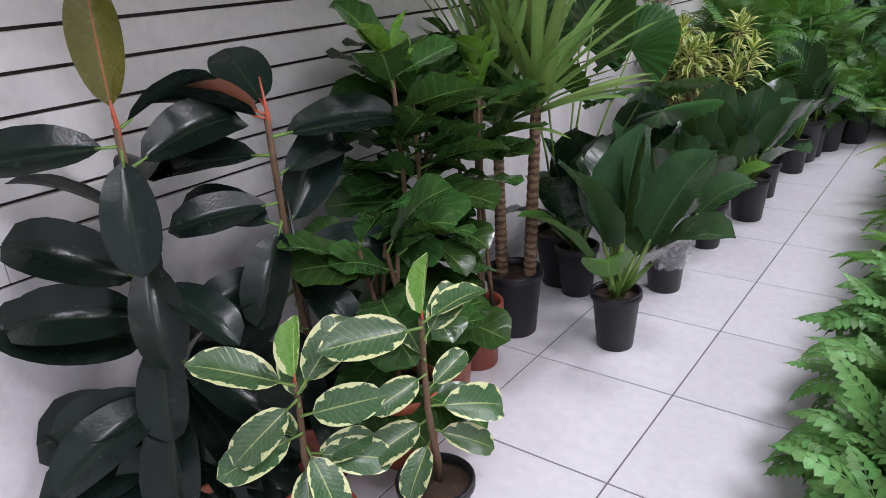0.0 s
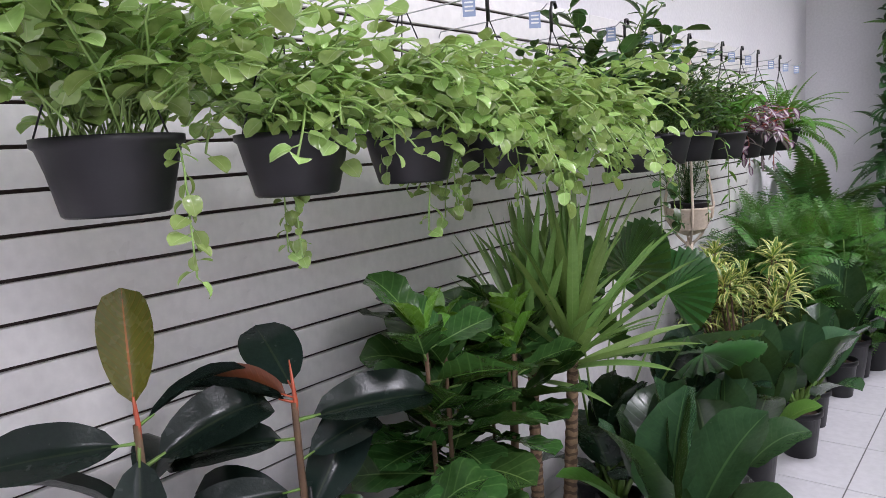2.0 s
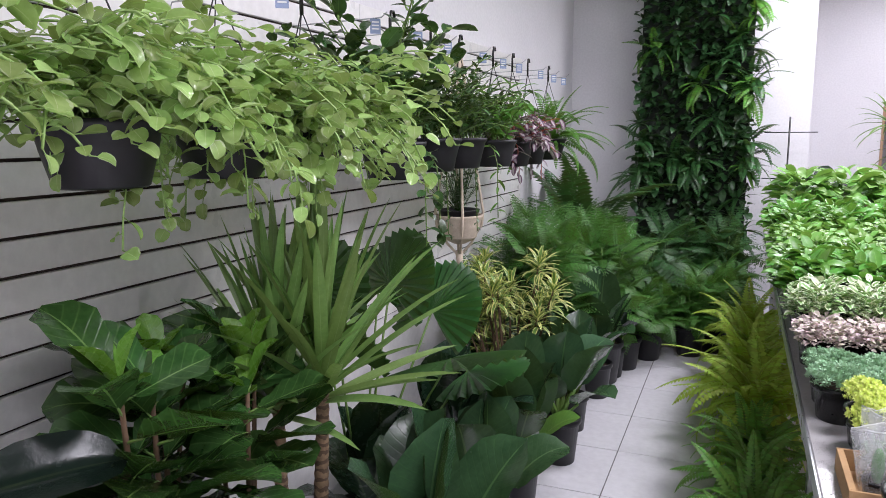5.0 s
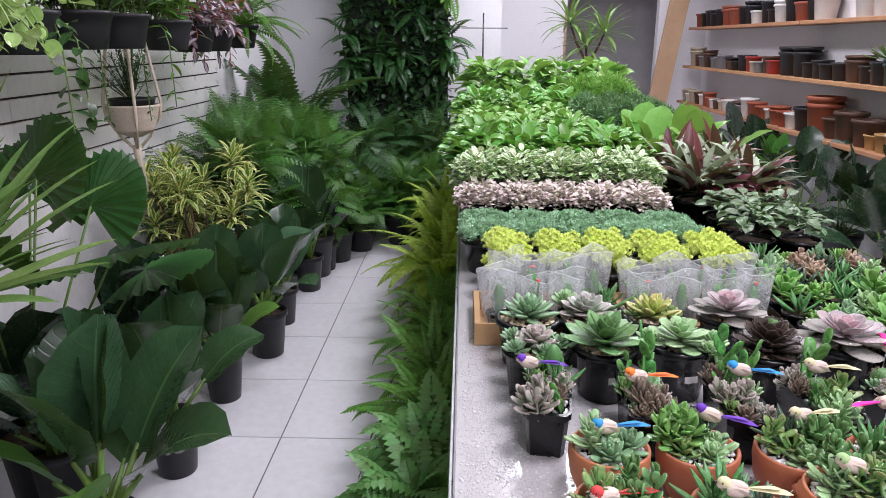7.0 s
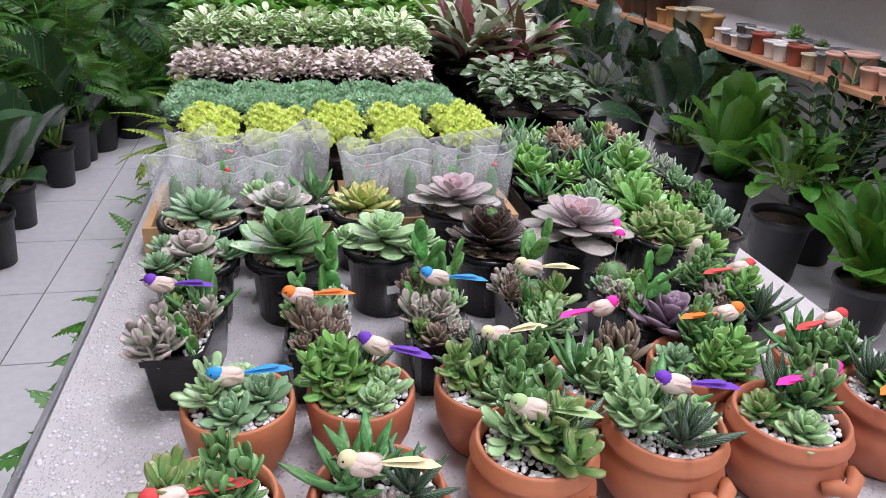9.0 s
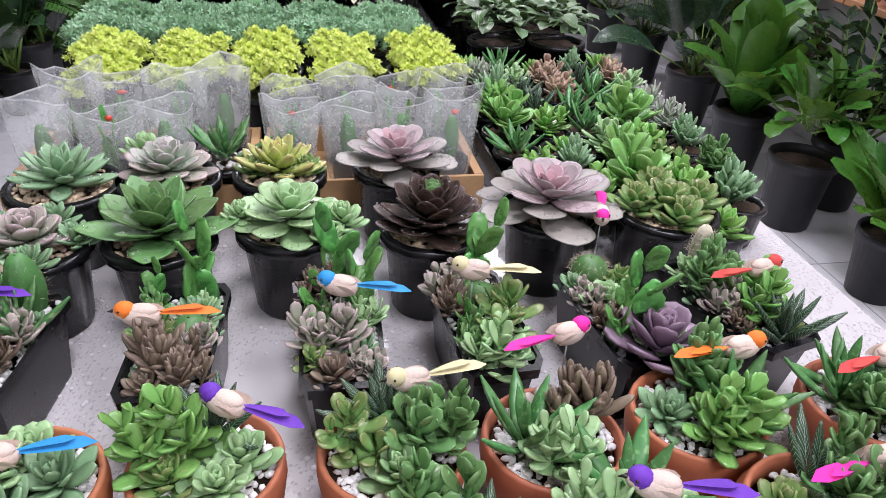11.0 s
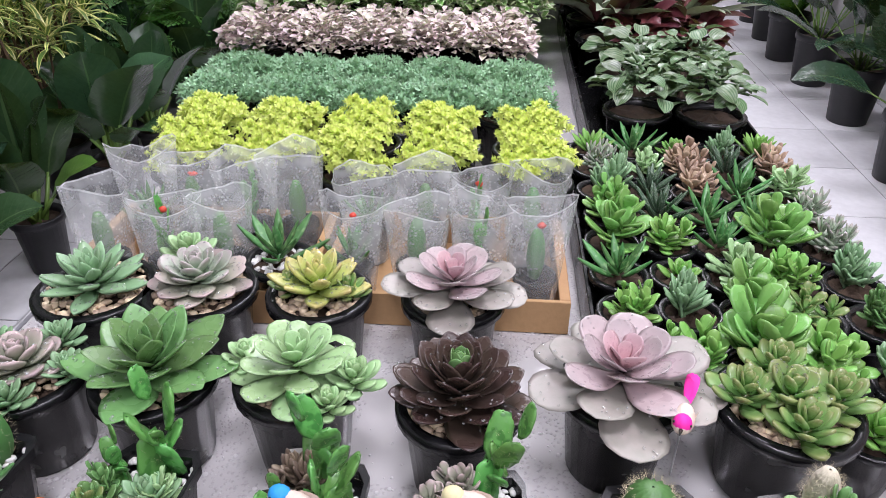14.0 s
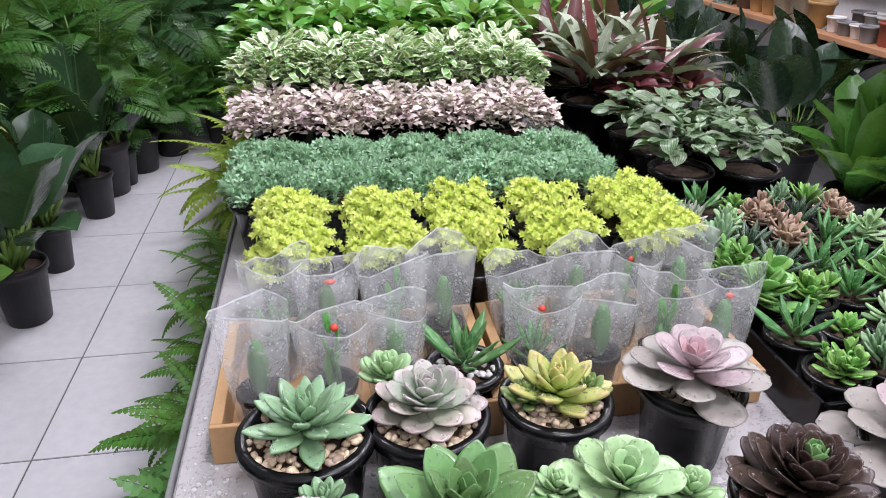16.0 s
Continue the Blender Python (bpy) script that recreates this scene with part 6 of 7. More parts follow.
box_tray(0.662, 0.950, -0.064, 0.125, 0.046)
box_tray(0.958, 1.240, -0.054, 0.135, 0.044)
SLEEVES = [mesh_of(sleeve_tpl(k), "film_sleeve", FILM, smooth=False) for k in range(6)]
SMALLPOT = mesh_of(round_pot(0.023, 0.05, 0.8, 20, 0.002), "pot", GLOSSPOT)
REDBUD = solid("red_cactus_flower", (0.6, 0.06, 0.03), rough=0.5)
R_ = random.Random(31)
SLEEVE_AT = ((0.712, -0.022), (0.780, -0.018), (0.846, -0.010), (0.718, 0.070), (0.782, 0.076), (0.850, 0.070), (0.910, 0.078),
             (0.995, -0.012), (1.065, -0.006), (1.135, -0.010), (1.200, -0.016), (1.000, 0.078), (1.065, 0.084), (1.132, 0.080), (1.195, 0.086))
for k_, (sx, sy) in enumerate(SLEEVE_AT):
    ob = thing("wrapped_cactus", "small cactus in a clear wet film sleeve", "cactus", "wrapped cacti")
    part("pot", SMALLPOT, ob)
    small(ob, ("cactus", "pad", "cactus", "aloe")[k_ % 4], pose(0, 0, 0.045, 0, 0, 77 * k_) @ Matrix.Diagonal((0.62, 0.62, 0.95, 1)))
    if k_ % 3 == 1:
        part("flower", mesh_of(stone_tpl(0.0055, R_), "flower", REDBUD), ob, "small red flower", m=pose(0.004, 0, 0.112))
    part("film_sleeve", SLEEVES[k_ % 6], ob, "clear wet film sleeve", m=pose(0, 0, 0.004, R_.uniform(-3, 3), R_.uniform(-2, 2), R_.uniform(-35, 35)) @ Matrix.Diagonal((1, 1, R_.uniform(0.82, 1.08), 1)))
    ob.matrix_basis = pose(sx + R_.uniform(-0.004, 0.004), sy, TABLE_Z + 0.005)

# ---- trays of small plants in rows ----


def tuft_tpl(n, L, W, seed, mat=0):
    R = random.Random(seed)
    b = Build()
    tp = leaf_tpl(L, W, 0.5, 0.5, 2, 2, 0.3, 0.3)
    for i in range(n):
        b.add(tp, aim((0, 0, L * 0.6 * i / n), i * 137.5, -5 + 85 * i / n, 0, R.uniform(0.8, 1.15)))
    return b.tpl()


def crop_pot(name, label, mat, seed, leafs, n, r, z0, z1, dome, tilt, scale=(0.7, 1.2), group="", pot=(0.047, 0.085), category="plant", mats2=None):
    """Square-packed nursery pot with a mound of leaves."""
    ob = potted(name, label, category, pot[0], pot[1], GLOSSPOT, 0.82, group, seed=seed)
    R = random.Random(seed)
    b = Build()
    for i in range(n):
        q, d = R.uniform(0, 6.283), math.sqrt(R.random())
        x, y = r * d * math.cos(q), r * d * math.sin(q)
        z = z0 + (z1 - z0) * (1 - dome * d * d) * R.uniform(0.55, 1.0)
        b.add(leafs[i % len(leafs)], aim((x, y, z), math.degrees(q) + R.uniform(-80, 80), R.uniform(*tilt) * (1.1 - 0.5 * d), R.uniform(-30, 30), R.uniform(*scale)), mat=R.randrange(len(mats2)) if mats2 else None)
    part("foliage", b.mesh("foliage", *(mats2 or (mat,))), ob, kind="stuff")
    return ob


def rows_of(ob, xs, ys, jitter, seed, z=TABLE_Z):
    R = random.Random(seed)
    place(ob, [pose(x + R.uniform(-1, 1) * jitter, y + R.uniform(-1, 1) * jitter, z, 0, 0, R.uniform(0, 360)) for y in ys for x in xs])


def tray(x0, x1, y0, y1):
    ob = thing("nursery_tray", "black plastic nursery tray under potted plants", "tray", "nursery trays")
    part("floor_panel", mesh_of(box_tpl(x0, x1, y0, y1, 0.0, 0.004, 0.001), "floor_panel", GLOSSPOT, smooth=False), ob)
    for a in ((x0, x1, y0 - 0.005, y0, 0, 0.05), (x0, x1, y1, y1 + 0.005, 0, 0.05), (x0 - 0.005, x0, y0, y1, 0, 0.05), (x1, x1 + 0.005, y0, y1, 0, 0.05)):
        part("side", mesh_of(box_tpl(*a, 0.001), "side", GLOSSPOT, smooth=False), ob)
    ob.matrix_basis = pose(0, 0, TABLE_Z + 0.001)


def lumpy_sedum():
    """Moss-like mound made of small leafy lumps."""
    ob = potted("lime_sedum", "lime-yellow mossy sedum in a black pot", "plant", 0.047, 0.085, GLOSSPOT, 0.82, "lime sedums", seed=301)
    R = random.Random(301)
    tufts = [tuft_tpl(15, 0.0085, 0.0052, k) for k in range(3)]
    b = Build()
    for i in range(20):
        q, d = i * 2.4, 0.043 * math.sqrt((i + 0.5) / 20)
        c = Vector((d * math.cos(q), d * math.sin(q), R.uniform(0.095, 0.135) - 8 * d * d))
        for k in range(13):
            az, p = k * 137.5, 90 - 95 * (k / 13)
            n = Vector((math.cos(radians(az)) * math.cos(radians(p)), math.sin(radians(az)) * math.cos(radians(p)), math.sin(radians(p))))
            m = Matrix.Translation(c + n * 0.012) @ n.to_track_quat("Z", "Y").to_matrix().to_4x4()
            b.add(tufts[k % 3], m)
    part("foliage", b.mesh("foliage", LIMESED), ob, kind="stuff")
    return ob


lime = lumpy_sedum()
rows_of(lime, (0.738, 0.853, 0.962, 1.080, 1.200), (0.170, 0.268), 0.004, 1)
blue = crop_pot("blue_sedum", "blue-green mossy sedum in a black pot", BLUESED, 302, [tuft_tpl(12, 0.0082, 0.0042, k) for k in range(3)], 320, 0.072, 0.065, 0.128, 0.25, (30, 95), (0.8, 1.4), "blue-green sedums", (0.056, 0.085))
rows_of(blue, (0.692, 0.812, 0.932, 1.052, 1.172), (0.410, 0.523), 0.006, 2, TABLE_Z)
CAL = [leaf_tpl(0.0165, 0.0115, 0.45, 0.6, 3, 2, c, 0.35) for c in (0.3, 0.8)]
cal = crop_pot("pink_callisia", "pink and cream tinged small-leaved plant in a black pot", CALLISIA, 303, CAL, 560, 0.068, 0.08, 0.172, 0.3, (5, 70), (0.7, 1.3), "pink callisias", (0.036, 0.075))
rows_of(cal, (0.692, 0.805, 0.918, 1.031, 1.144), (0.652, 0.728), 0.008, 3)
WV = [leaf_tpl(0.028, 0.016, 0.5, 0.6, 4, 2, c, 0.25) for c in (0.3, 0.8)]
wv = crop_pot("white_variegated_plant", "white-edged pale green bushy plant in a black pot", WHITEVAR, 304, WV, 440, 0.085, 0.08, 0.23, 0.35, (0, 65), (0.7, 1.25), "white-edged plants", (0.05, 0.085))
rows_of(wv, (0.692, 0.812, 0.932, 1.052, 1.165), (0.855, 0.965), 0.010, 4)
LU = [leaf_tpl(0.062, 0.032, 0.5, 0.65, 5, 2, c, 0.25) for c in (0.4, 0.9)]
lush = crop_pot("lush_green_plant", "bushy glossy green plant in a black pot", LUSH, 305, LU, 260, 0.11, 0.09, 0.255, 0.4, (-5, 65), (0.7, 1.2), "green bushy plants", (0.065, 0.095))
rows_of(lush, (0.70, 0.85, 1.00, 1.15), (1.14, 1.30, 1.46), 0.015, 5)
LL = [leaf_tpl(0.05, 0.034, 0.5, 0.55, 4, 2, c, 0.25) for c in (0.4, 0.9)]
lite = crop_pot("light_green_plant", "light green small-leaved bushy plant in a black pot", LUSHLIGHT, 306, LL, 260, 0.12, 0.09, 0.265, 0.4, (0, 60), (0.7, 1.2), "light green plants", (0.065, 0.095))
rows_of(lite, (0.72, 0.90, 1.08), (1.66, 1.86, 2.06, 2.28), 0.02, 6)
HN = [tuft_tpl(16, 0.03, 0.005, k) for k in range(3)]
herb = crop_pot("fine_leaved_herb", "fine-leaved blue-green herb in a black pot", HERB, 307, HN, 190, 0.10, 0.10, 0.30, 0.4, (50, 95), (0.8, 1.5), "fine-leaved herbs", (0.065, 0.095))
rows_of(herb, (1.25, 1.39, 1.53), (1.98, 2.16, 2.36, 2.56), 0.02, 7)
rows_of(crop_pot("bushy_green_plant", "medium green leafy plant in a black pot", LUSH, 308, LU, 280, 0.13, 0.10, 0.30, 0.4, (0, 70), (0.7, 1.2), "green bushy plants", (0.065, 0.095)), (0.74, 0.94, 1.14), (2.50, 2.72, 2.94), 0.02, 8)
rows_of(crop_pot("mixed_foliage_plant", "green and cream leafy plant in a black pot", LUSHLIGHT, 309, [leaf_tpl(0.12, 0.07, 0.45, 0.6, 5, 2, c, 0.25) for c in (0.5, 0.9)], 60, 0.12, 0.12, 0.46, 0.4, (0, 70), (0.7, 1.2), "green bushy plants", (0.065, 0.095)), (0.78, 1.02, 1.27, 1.48), (3.22, 3.52), 0.02, 9)
rows_of(crop_pot("feathery_green_plant", "feathery bright green plant in a black pot", LUSHLIGHT, 310, [tuft_tpl(14, 0.04, 0.008, k) for k in range(3)], 150, 0.12, 0.10, 0.38, 0.4, (40, 95), (0.8, 1.4), "fine-leaved herbs", (0.065, 0.095)), (1.33, 1.51), (2.80, 3.00), 0.02, 10)

# right-hand strip: trays of small succulents
tray(1.262, 1.568, -0.120, 0.375)
BIGPAD = [petal_tpl(0.052, 0.030, 0.006, 0.35, 0.95, 0.4, 5, 6)]
NARROW = [petal_tpl(0.030, 0.009, 0.006, 0.3, 0.6, 0.55, 4, 5)]
S_BRONZE = leafy("succulent_pink_bronze", (0.34, 0.24, 0.17), (0.46, 0.33, 0.24), rough=0.4, thin=0, rand=0.25)
S_BRIGHT = leafy("succulent_bright_green", (0.15, 0.35, 0.068), (0.25, 0.46, 0.121), rough=0.3, thin=0, rand=0.2, drops=1.0)
SMALLS.update({
    "sprig_blue": cluster(PLUMP, S_BLUE, 6, 0.03, 0.055, 33),
    "sprig_paddle": cluster(BIGPAD, JADE, 3, 0.022, 0.055, 34, (15, 70), (0.7, 1.0)),
    "sprig_bronze": cluster(FLATP, S_BRONZE, 6, 0.026, 0.045, 35, (0, 70)),
    "sprig_bright": cluster(FLATP, S_BRIGHT, 6, 0.028, 0.045, 36, (0, 70)),
    "sprig_ghost": cluster(NARROW, S_SILVER, 7, 0.03, 0.06, 37, (10, 80)),
    "rosette_spear": loose_rosette(22, 0.062, 0.017, 0.006, S_BRIGHT, seed=38, lift=(30, 84), b=0.7, curl=0.2),
    "rosette_star": loose_rosette(20, 0.040, 0.019, 0.007, S_BRIGHT, seed=39, b=0.7),
})
# kinds from the front of the tray to its back
TRAY_ROWS = (("sprig_bright", "sprig_blue", "sprig_paddle", "sprig_green", "sprig_mid"),
             ("aloe", "rosette_star", "sprig_pale", "sprig_bright", "sprig_blue"),
             ("sprig_paddle", "sprig_bright", "aloe", "sprig_paddle", "sprig_ghost"),
             ("sprig_jade", "haworthia", "aloe", "aloe", "sprig_ghost"),
             ("sprig_blue", "haworthia", "sprig_bronze", "aloe", "sprig_pale"),
             ("sprig_ghost", "sprig_pale", "sprig_bronze", "haworthia", "sprig_bronze"),
             ("rosette_spear", "aloe", "rosette_star", "sprig_blue", "rosette_spear"))
R_ = random.Random(44)
TRAYPOT = mesh_of(round_pot(0.031, 0.055, 0.8, 20, 0.003), "pot", GLOSSPOT)
TRAYSOIL = mesh_of(soil_disc(0.028, 0.048, R_), "soil", SOIL)
TRAY_LABEL = {"aloe": "small spotted aloe", "haworthia": "small striped haworthia", "sprig_bronze": "pinkish bronze succulent", "sprig_paddle": "jade plant with paddle leaves", "sprig_ghost": "small silvery succulent",
              "rosette_spear": "bright green spear-leaved succulent", "sprig_blue": "small blue-green succulent", "sprig_pale": "small pale green succulent"}


def tray_succulent(k, x, y, z, s, where):
    ob = thing("small_succulent", TRAY_LABEL.get(k, "small bright green succulent") + where, "succulent", "tray succulents")
    part("pot", TRAYPOT, ob)
    part("soil", TRAYSOIL, ob)
    small(ob, k, aim((0, 0, 0.045), R_.uniform(0, 360), R_.uniform(-12, 12), 0, s))
    ob.matrix_basis = pose(x, y, z)


for iy, row in enumerate(TRAY_ROWS):
    for ix, k in enumerate(row):
        tray_succulent(k, 1.297 + 0.0615 * ix + R_.uniform(-1, 1) * 0.003, -0.085 + 0.0705 * iy + R_.uniform(-1, 1) * 0.003, TABLE_Z + 0.006, R_.uniform(0.72, 0.98), " in a black tray pot")
for k, sx, sy in (("sprig_bright", 1.335, -0.160), ("sprig_paddle", 1.405, -0.158), ("sprig_bright", 1.47, -0.165), ("rosette_star", 1.475, -0.235), ("sprig_blue", 1.535, -0.175)):
    tray_succulent(k, sx, sy, TABLE_Z, R_.uniform(0.9, 1.15), " in a black pot by a tray")
tray(1.305, 1.575, 0.40, 1.30)
wm = [leaf_tpl(0.037, 0.028, 0.4, 0.6, 5, 4, c, 0.2, 0, 0.016) for c in (0.4, 0.9)]
rows_of(crop_pot("watermelon_peperomia", "silver-striped round-leaved peperomia in a black pot", WATERMELON, 320, wm, 46, 0.042, 0.08, 0.165, 0.55, (-15, 40), (0.6, 1.1), "striped peperomias", (0.05, 0.08), mats2=(WATERMELON, WATERMELON)), (1.385, 1.495), (0.445, 0.555, 0.67), 0.010, 21, TABLE_Z + 0.006)
oy = [leaf_tpl(0.155, 0.036, 0.4, 0.7, 6, 2, c, 0.35) for c in (0.3, 0.6, 1.0)]
rows_of(crop_pot("oyster_plant", "rosette plant with silver-green and maroon leaves", OYSTER, 321, oy, 46, 0.03, 0.09, 0.15, 0.5, (25, 88), (0.75, 1.2), "oyster plants", (0.06, 0.085), mats2=(OYSTER, OYSTERRED)), (1.365, 1.505), (0.90, 1.06, 1.20), 0.012, 22, TABLE_Z + 0.006)
rd = [leaf_tpl(0.05, 0.036, 0.45, 0.6, 4, 4, c, 0.2) for c in (0.5, 0.9)]
rows_of(crop_pot("maroon_peperomia", "maroon crinkled-leaved plant in a black pot", OYSTERRED, 322, rd, 70, 0.06, 0.08, 0.15, 0.5, (0, 60), (0.8, 1.2), "maroon peperomias", (0.045, 0.08)), (1.43, 1.535), (0.80,), 0.006, 23, TABLE_Z + 0.006)
rows_of(broad_bush("broad_leaf_plant", "light green broad round-leaved plant in a black pot", LUSHLIGHT, 323, 12, 0.13, 0.115, 0.085, 0.02, (0.065, 0.095), 0.12, 15, 80, "broad-leaved plants", 0.4, 0.5), (1.36, 1.52), (1.42, 1.62, 1.80), 0.015, 24)

# water beads on the table sheet
WATER, nt_, p_ = nodes_of("water_beads")
p_.inputs["Base Color"].default_value = (0.60, 0.585, 0.59, 1)
p_.inputs["Roughness"].default_value, p_.inputs["IOR"].default_value = 0.03, 1.33
b_ = Build()
R_ = random.Random(8)
DROP = lathe_tpl([(1.0, 0.0), (0.92, 0.28), (0.62, 0.5), (0.02, 0.6)], 8)
for i in range(3600):
    x, y = R_.uniform(TX0 + 0.01, TX1 - 0.02), R_.uniform(TY0 + 0.01, 0.02)
    if i % 2:
        x = TX0 + 0.01 + abs(R_.gauss(0, 0.1))
    s = 0.0008 + 0.0022 * R_.random() ** 3
    b_.add(DROP, Matrix.Translation((x, y, TABLE_Z + 0.0003)) @ Matrix.Diagonal((s, s, s, 1)))
wb = new("water_beads", b_.mesh("water_beads", WATER))
tagged(wb, "clear water beads scattered on the wet tabletop", "water", kind="stuff")

# ---- floor plants along the right-hand wall ----
zz = [leaf_tpl(0.095, 0.042, 0.5, 0.6, 4, 2, 0.3, 0.25)]


def zz_plant(seed, label):
    ob = potted("zz_plant", label, "plant", 0.115, 0.27, seed=seed, group="floor plants by the shelves")
    R = random.Random(seed)
    for i in range(20):
        b = Build()
        az, pitch, l = i * 137.5, R.uniform(50, 86), R.uniform(0.4, 0.6)
        a = radians(az)
        d = Vector((math.cos(a) * math.cos(radians(pitch)), math.sin(a) * math.cos(radians(pitch)), math.sin(radians(pitch))))
        pts = [Vector((0.03 * math.cos(a), 0.03 * math.sin(a), 0.23)) + d * l * t + Vector((0, 0, -0.10 * t * t * math.cos(radians(pitch)))) for t in [k / 8 for k in range(9)]]
        b.add(tube_tpl([tuple(p) for p in pts], [0.007 - 0.0006 * k for k in range(9)], 5, 1))
        for k in range(2, 9):
            for s in (-1, 1):
                b.add(zz[0], aim(tuple(pts[k]), az + s * 60, pitch * 0.5, 0, R.uniform(0.8, 1.1)), mat=0)
        part("frond", b.mesh("frond", DARKLEAF, STALK), ob)
    return ob


def nest_fern(seed):
    return broad_bush("birds_nest_fern", "bright green bird's-nest fern with wavy strap leaves", NESTFERN, seed, 26, 0.46, 0.13, 0.25, 0.02, (0.12, 0.28), 0.0, 40, 86, "floor plants by the shelves", 0.4, 0.22, (0.2, 0.5, 0.9), 0.06, "fern")


def peace_plant(seed, L=0.34, mat=None):
    return broad_bush("peace_lily", "dark glossy broad-leaved plant in a black pot", mat or DARKLEAF, seed, 16, L, 0.17, 0.25, 0.03, (0.12, 0.28), 0.24, 25, 84, "floor plants by the shelves")


nest_fern(401).matrix_basis = pose(2.76, 0.72, 0) @ Matrix.Diagonal((0.85, 0.85, 0.80, 1))
zz_plant(402, "dark zz plant with glossy paired leaflets").matrix_basis = pose(3.02, 1.32, 0)
broad_bush("leafy_green_plant", "bushy mid-green leafy plant in a black pot", NESTFERN, 412, 30, 0.17, 0.09, 0.42, 0.05, (0.115, 0.27), 0.10, 0, 80, "floor plants by the shelves", wave=0.05).matrix_basis = pose(2.75, 1.19, 0)
nest_fern(403).matrix_basis = pose(2.78, 1.64, 0, 0, 0, 60)
peace_plant(404).matrix_basis = pose(2.82, 2.16, 0, 0, 0, 40)
peace_plant(405).matrix_basis = pose(2.88, 2.84, 0, 0, 0, 130)
peace_plant(406).matrix_basis = pose(2.90, 3.44, 0, 0, 0, 220)
nest_fern(407).matrix_basis = pose(2.90, 3.92, 0, 0, 0, 20)
peace_plant(408).matrix_basis = pose(2.95, 4.4, 0, 0, 0, 70)
peace_plant(409).matrix_basis = pose(3.0, 4.9, 0, 0, 0, 170)
broad_bush("spotted_plant", "white-splashed green leafy plant in a black pot", VARIEG, 410, 26, 0.14, 0.08, 0.5, 0.06, (0.11, 0.26), 0.1, 0, 80, "floor plants by the shelves").matrix_basis = pose(3.02, 0.86, 0)
peace_plant(411).matrix_basis = pose(3.08, 2.5, 0, 0, 0, 10)

# branching palm by the doorway
pl = potted("branching_dracaena", "slim branching dracaena with spiky tufts by the doorway", "plant", 0.14, 0.28, seed=420)
SP = mesh_of(leaf_tpl(0.36, 0.034, 0.3, 0.6, 6, 2, 0.7, 0.3), "leaf", YUCCA)
part("trunk", mesh_of(tube_tpl([(0, 0, 0.2), (0.02, 0, 0.8), (0, 0, 1.2)], [0.022, 0.018, 0.016], 8), "trunk", BARK), pl)
for bx, bz in ((-0.18, 1.52), (0.14, 1.42), (-0.02, 1.30)):
    part("branch", mesh_of(tube_tpl([(0, 0, 1.15), (bx * 0.6, 0, 1.15 + (bz - 1.15) * 0.5), (bx, 0, bz)], [0.014, 0.012, 0.009], 6), "branch", BARK), pl)
    for k in range(26):
        part("leaf", SP, pl, m=aim((bx, 0, bz), k * 137.5, 75 - 75 * k / 20))
pl.matrix_basis = pose(1.80, 5.7, 0)
cr = broad_bush("croton", "red and green leaved potted plant behind the table", OYSTERRED, 421, 16, 0.17, 0.08, 0.88, 0.05, (0.11, 0.26), 0.05, 10, 80)
part("stem", mesh_of(tube_tpl([(0, 0, 0.2), (0, 0, 0.88)], 0.01, 6), "stem", BARK), cr)
cr.matrix_basis = pose(1.45, 4.8, 0)

# ---- shelves and their pots ----
SHELF_Z = (0.722, 1.105, 1.51, 1.91)
rack = thing("wall_shelves", "four long pine shelves on a leaning wooden frame", "shelf")
for k, z in enumerate(SHELF_Z):
    depth = 0.30 - 0.03 * k
    for y0, y1 in ((-0.9, 1.62), (1.63, 4.3), (4.31, 7.05)):
        part("shelf_board", mesh_of(box_tpl(RIGHT_X - depth, RIGHT_X - 0.003, y0, y1, z - 0.028, z, 0.003), "shelf_board", WOOD, smooth=False), rack)
lean_ = Build().add(box_tpl(-0.10, 0.10, -0.02, 0.02, 0, 2.6, 0.003)).mesh("leaning_plank", PLANK, smooth=False)
part("leaning_plank", lean_, rack, "pale leaning end plank", m=pose(2.66, 6.75, 0, 0, 8, 0))
POTCOL = {"black": BLACKPOT, "terracotta": TERRAPLAST, "grey": solid("grey_plastic_pot", (0.20, 0.20, 0.21), rough=0.5), "white": solid("white_ceramic", (0.72, 0.70, 0.68), rough=0.35), "green": solid("dark_green_plastic", (0.03, 0.07, 0.055), rough=0.45),
          "red": solid("red_plastic", (0.33, 0.025, 0.025), rough=0.35), "pink": solid("pale_pink_clay", (0.62, 0.38, 0.30), rough=0.6), "ochre": solid("ochre_ceramic", (0.45, 0.27, 0.10), rough=0.4), "brown": solid("dark_brown_plastic", (0.09, 0.045, 0.03), rough=0.45), "cream": solid("woven_cream_pot", (0.55, 0.49, 0.38), (0.35, 0.28, 0.18), 0.7, 120, 200, 0.5)}
POTNAME = {"black": "black plastic", "terracotta": "brick-red plastic", "grey": "grey plastic", "white": "white ceramic", "green": "dark green plastic", "red": "bright red", "pink": "pale pink clay", "ochre": "ochre ceramic", "brown": "dark brown plastic", "cream": "woven cream"}
POTMESH = {}


def empty_pot(colour, x, y, z, r, h, rot=0):
    key = (colour, round(r, 3), round(h, 3))
    if key not in POTMESH:
        POTMESH[key] = mesh_of(round_pot(r, h, 0.78, 24, 0.004 + r * 0.04), "plant_pot", POTCOL[colour])
    ob = new("plant_pot", POTMESH[key])
    tagged(ob, "empty " + POTNAME[colour] + " plant pot standing on a shelf", "pot", "pots on the shelves")
    ob.matrix_basis = pose(x, y, z, 0, 0, rot)


R_ = random.Random(55)


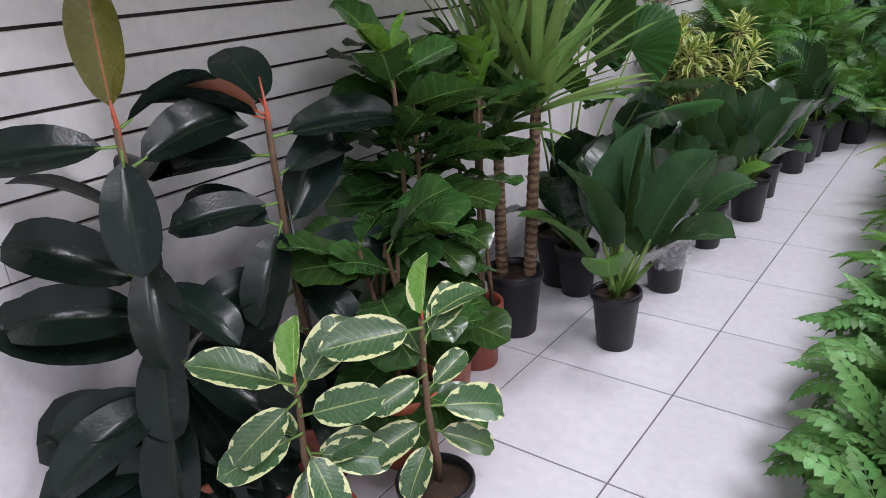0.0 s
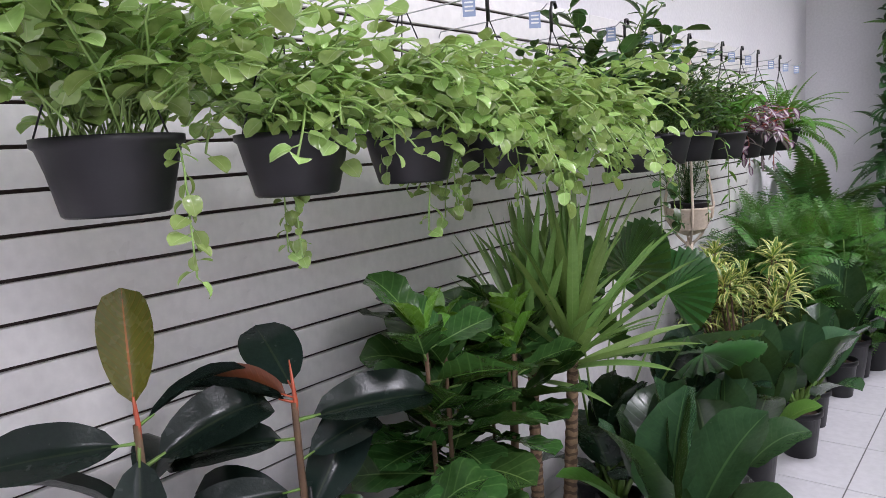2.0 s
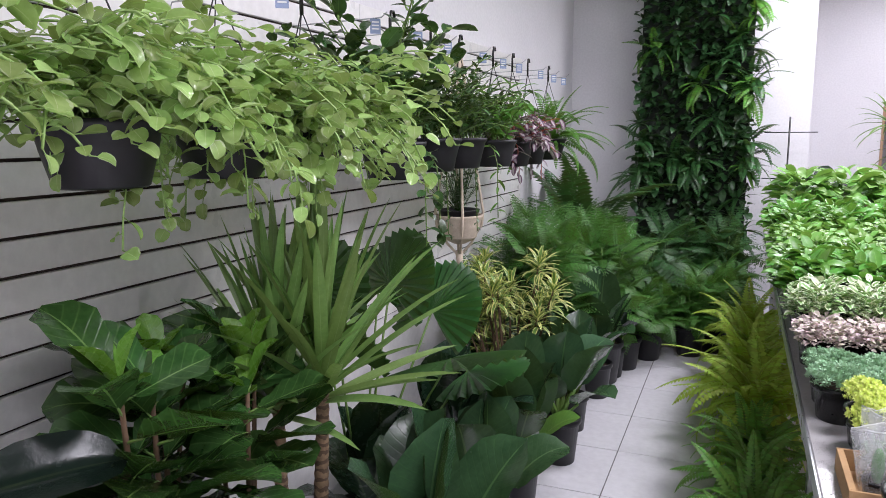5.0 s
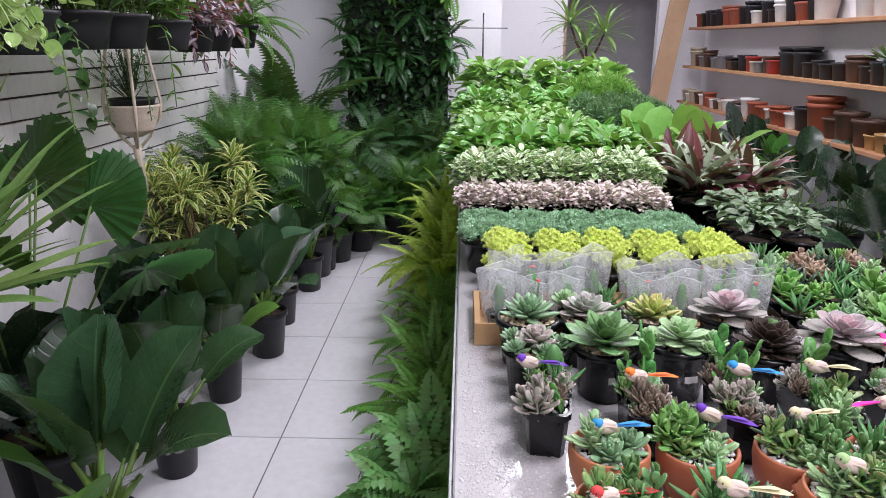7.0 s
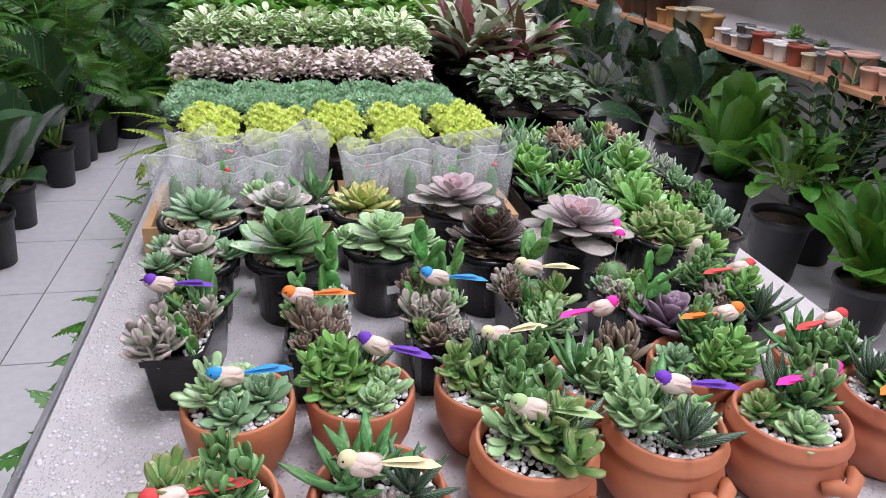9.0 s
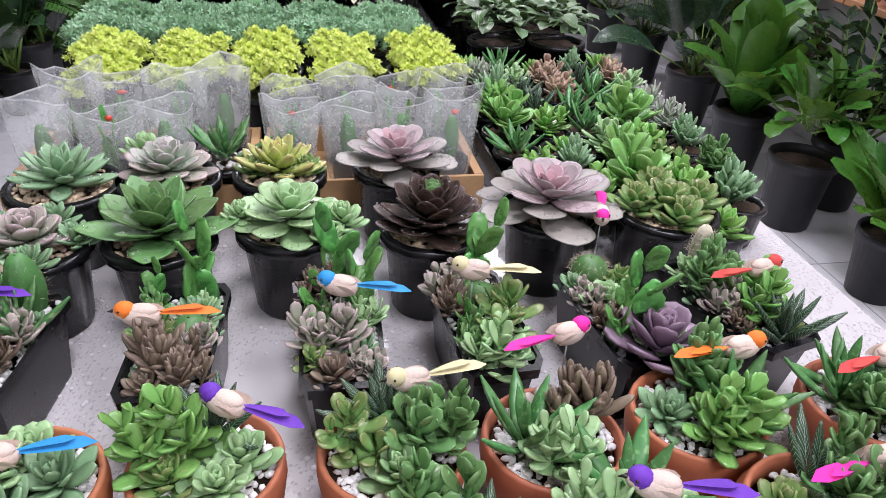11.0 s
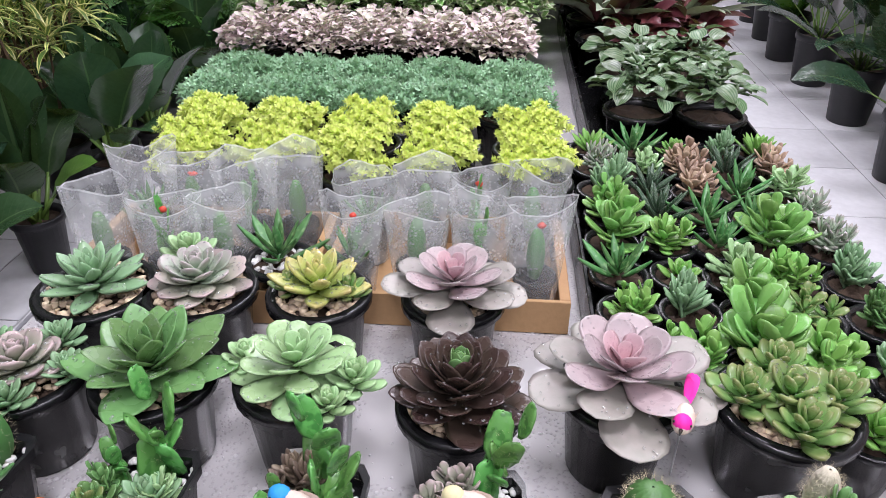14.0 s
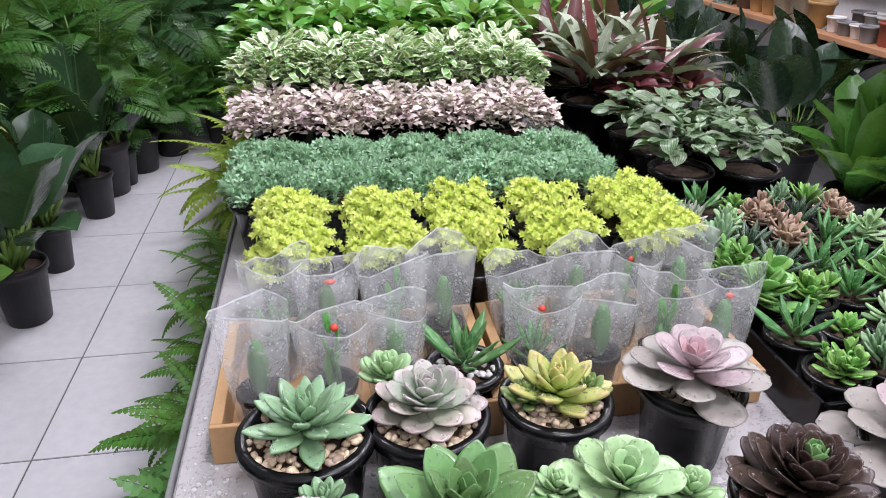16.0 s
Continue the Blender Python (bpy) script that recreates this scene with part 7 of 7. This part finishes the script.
def fill_shelf(k, y0, y1, colours, sizes, second=True):
    z = SHELF_Z[k]
    y = y0
    while y < y1:
        c, r = R_.choice(colours), R_.choice(sizes) * R_.uniform(0.9, 1.1)
        r = round(r, 2)
        h = round(r * R_.choice((1.5, 1.8, 2.0)), 2)
        y += r + 0.006
        x = RIGHT_X - 0.30 + 0.03 * k + r + R_.uniform(0.0, 0.03) + 0.012
        if x + r < RIGHT_X - 0.01:
            empty_pot(c, x, y, z, r, h)
            if R_.random() < 0.35 and second:
                empty_pot(c, x, y, z + h * 0.22, r, h)
        if r < 0.06 and R_.random() < 0.7:
            empty_pot(R_.choice(colours), RIGHT_X - 0.075, y + 0.01, z, 0.05, 0.09)
        y += r


fill_shelf(0, 0.75, 1.55, ("pink", "pink", "white", "pink"), (0.05, 0.055), False)
fill_shelf(0, 1.58, 2.5, ("white", "grey", "cream", "white", "grey", "terracotta"), (0.038, 0.044, 0.05), False)
fill_shelf(0, 2.55, 3.1, ("cream", "ochre", "cream"), (0.065, 0.07), False)
fill_shelf(0, 3.15, 4.1, ("terracotta", "black", "brown", "black"), (0.10, 0.11))
fill_shelf(0, 4.15, 5.3, ("grey", "black", "white", "black", "terracotta"), (0.06, 0.075))
fill_shelf(0, 5.35, 6.9, ("white", "brown", "cream", "terracotta"), (0.05, 0.07), False)
fill_shelf(1, 0.6, 2.4, ("white", "white", "grey"), (0.07, 0.09))
fill_shelf(1, 2.5, 4.6, ("terracotta", "black", "brown", "brown", "green", "black"), (0.07, 0.09))
fill_shelf(1, 4.7, 6.9, ("red", "black", "brown", "cream", "brown", "black", "grey"), (0.05, 0.07))
fill_shelf(2, 1.5, 4.2, ("white", "terracotta", "black", "grey", "white"), (0.09, 0.10))
fill_shelf(2, 4.2, 6.9, ("black", "terracotta", "grey", "white", "black", "black"), (0.07, 0.09))
fill_shelf(3, 2.5, 6.9, ("green", "grey", "terracotta", "black"), (0.10, 0.115))
sk = potted("shelf_succulent", "bright green leafy succulent in a black pot on a shelf", "succulent", 0.09, 0.14, seed=430)
for m_, t_ in rosette_leaves(26, 0.15, 0.04, 0.01, seed=4, lift=(5, 80)):
    part("leaf", mesh_of(petal_tpl(0.15, 0.04, 0.008, 0.3), "leaf", S_GREEN), sk, m=Matrix.Translation((0, 0, 0.15)) @ m_)
sk.matrix_basis = pose(RIGHT_X - 0.17, 3.2, SHELF_Z[1])
for y, c in ((0.95, "rosette_pale"), (1.35, "sprig_green"), (1.85, "rosette_green"), (2.05, "sprig_jade")):
    ob = thing("shelf_succulent", "small succulent in a pale pot on a shelf", "succulent", "shelf succulents")
    part("pot", mesh_of(round_pot(0.05, 0.085, 0.85, 24), "pot", POTCOL["pink" if y < 1.5 else "white"]), ob)
    part("soil", mesh_of(soil_disc(0.045, 0.074, R_), "soil", SOIL), ob)
    small(ob, c, pose(0, 0, 0.074) @ Matrix.Diagonal((1.3, 1.3, 1.3, 1)))
    ob.matrix_basis = pose(RIGHT_X - 0.1, y, SHELF_Z[0])

# clear film round one pot by the wall
fw = Build()
R_ = random.Random(12)
v_, f_, uv_, mi_ = lathe_tpl([(0.07, 0.10), (0.085, 0.14), (0.10, 0.19), (0.105, 0.215), (0.115, 0.24)], 30)
for i in range(len(v_)):
    k = 1 + R_.uniform(-0.07, 0.07)
    v_[i] *= np.array([k, k, 1 + R_.uniform(-0.03, 0.03)])
part("film_wrap", fw.add((v_, f_, uv_, mi_)).mesh("film_wrap", FILM, smooth=False), wrapped, "crumpled clear film")

# ---- floor tiles ----
floor_ob = bpy.data.objects["floor"]
T = 0.45
tile_mesh = mesh_of(box_tpl(0.0025, T - 0.0025, 0.0025, T - 0.0025, -0.008, 0.0, 0.001), "tile", TILE, smooth=False)
for ix in range(-3, 8):
    for iy in range(-8, 16):
        part("tile", tile_mesh, floor_ob, m=pose(ix * T, iy * T, 0))
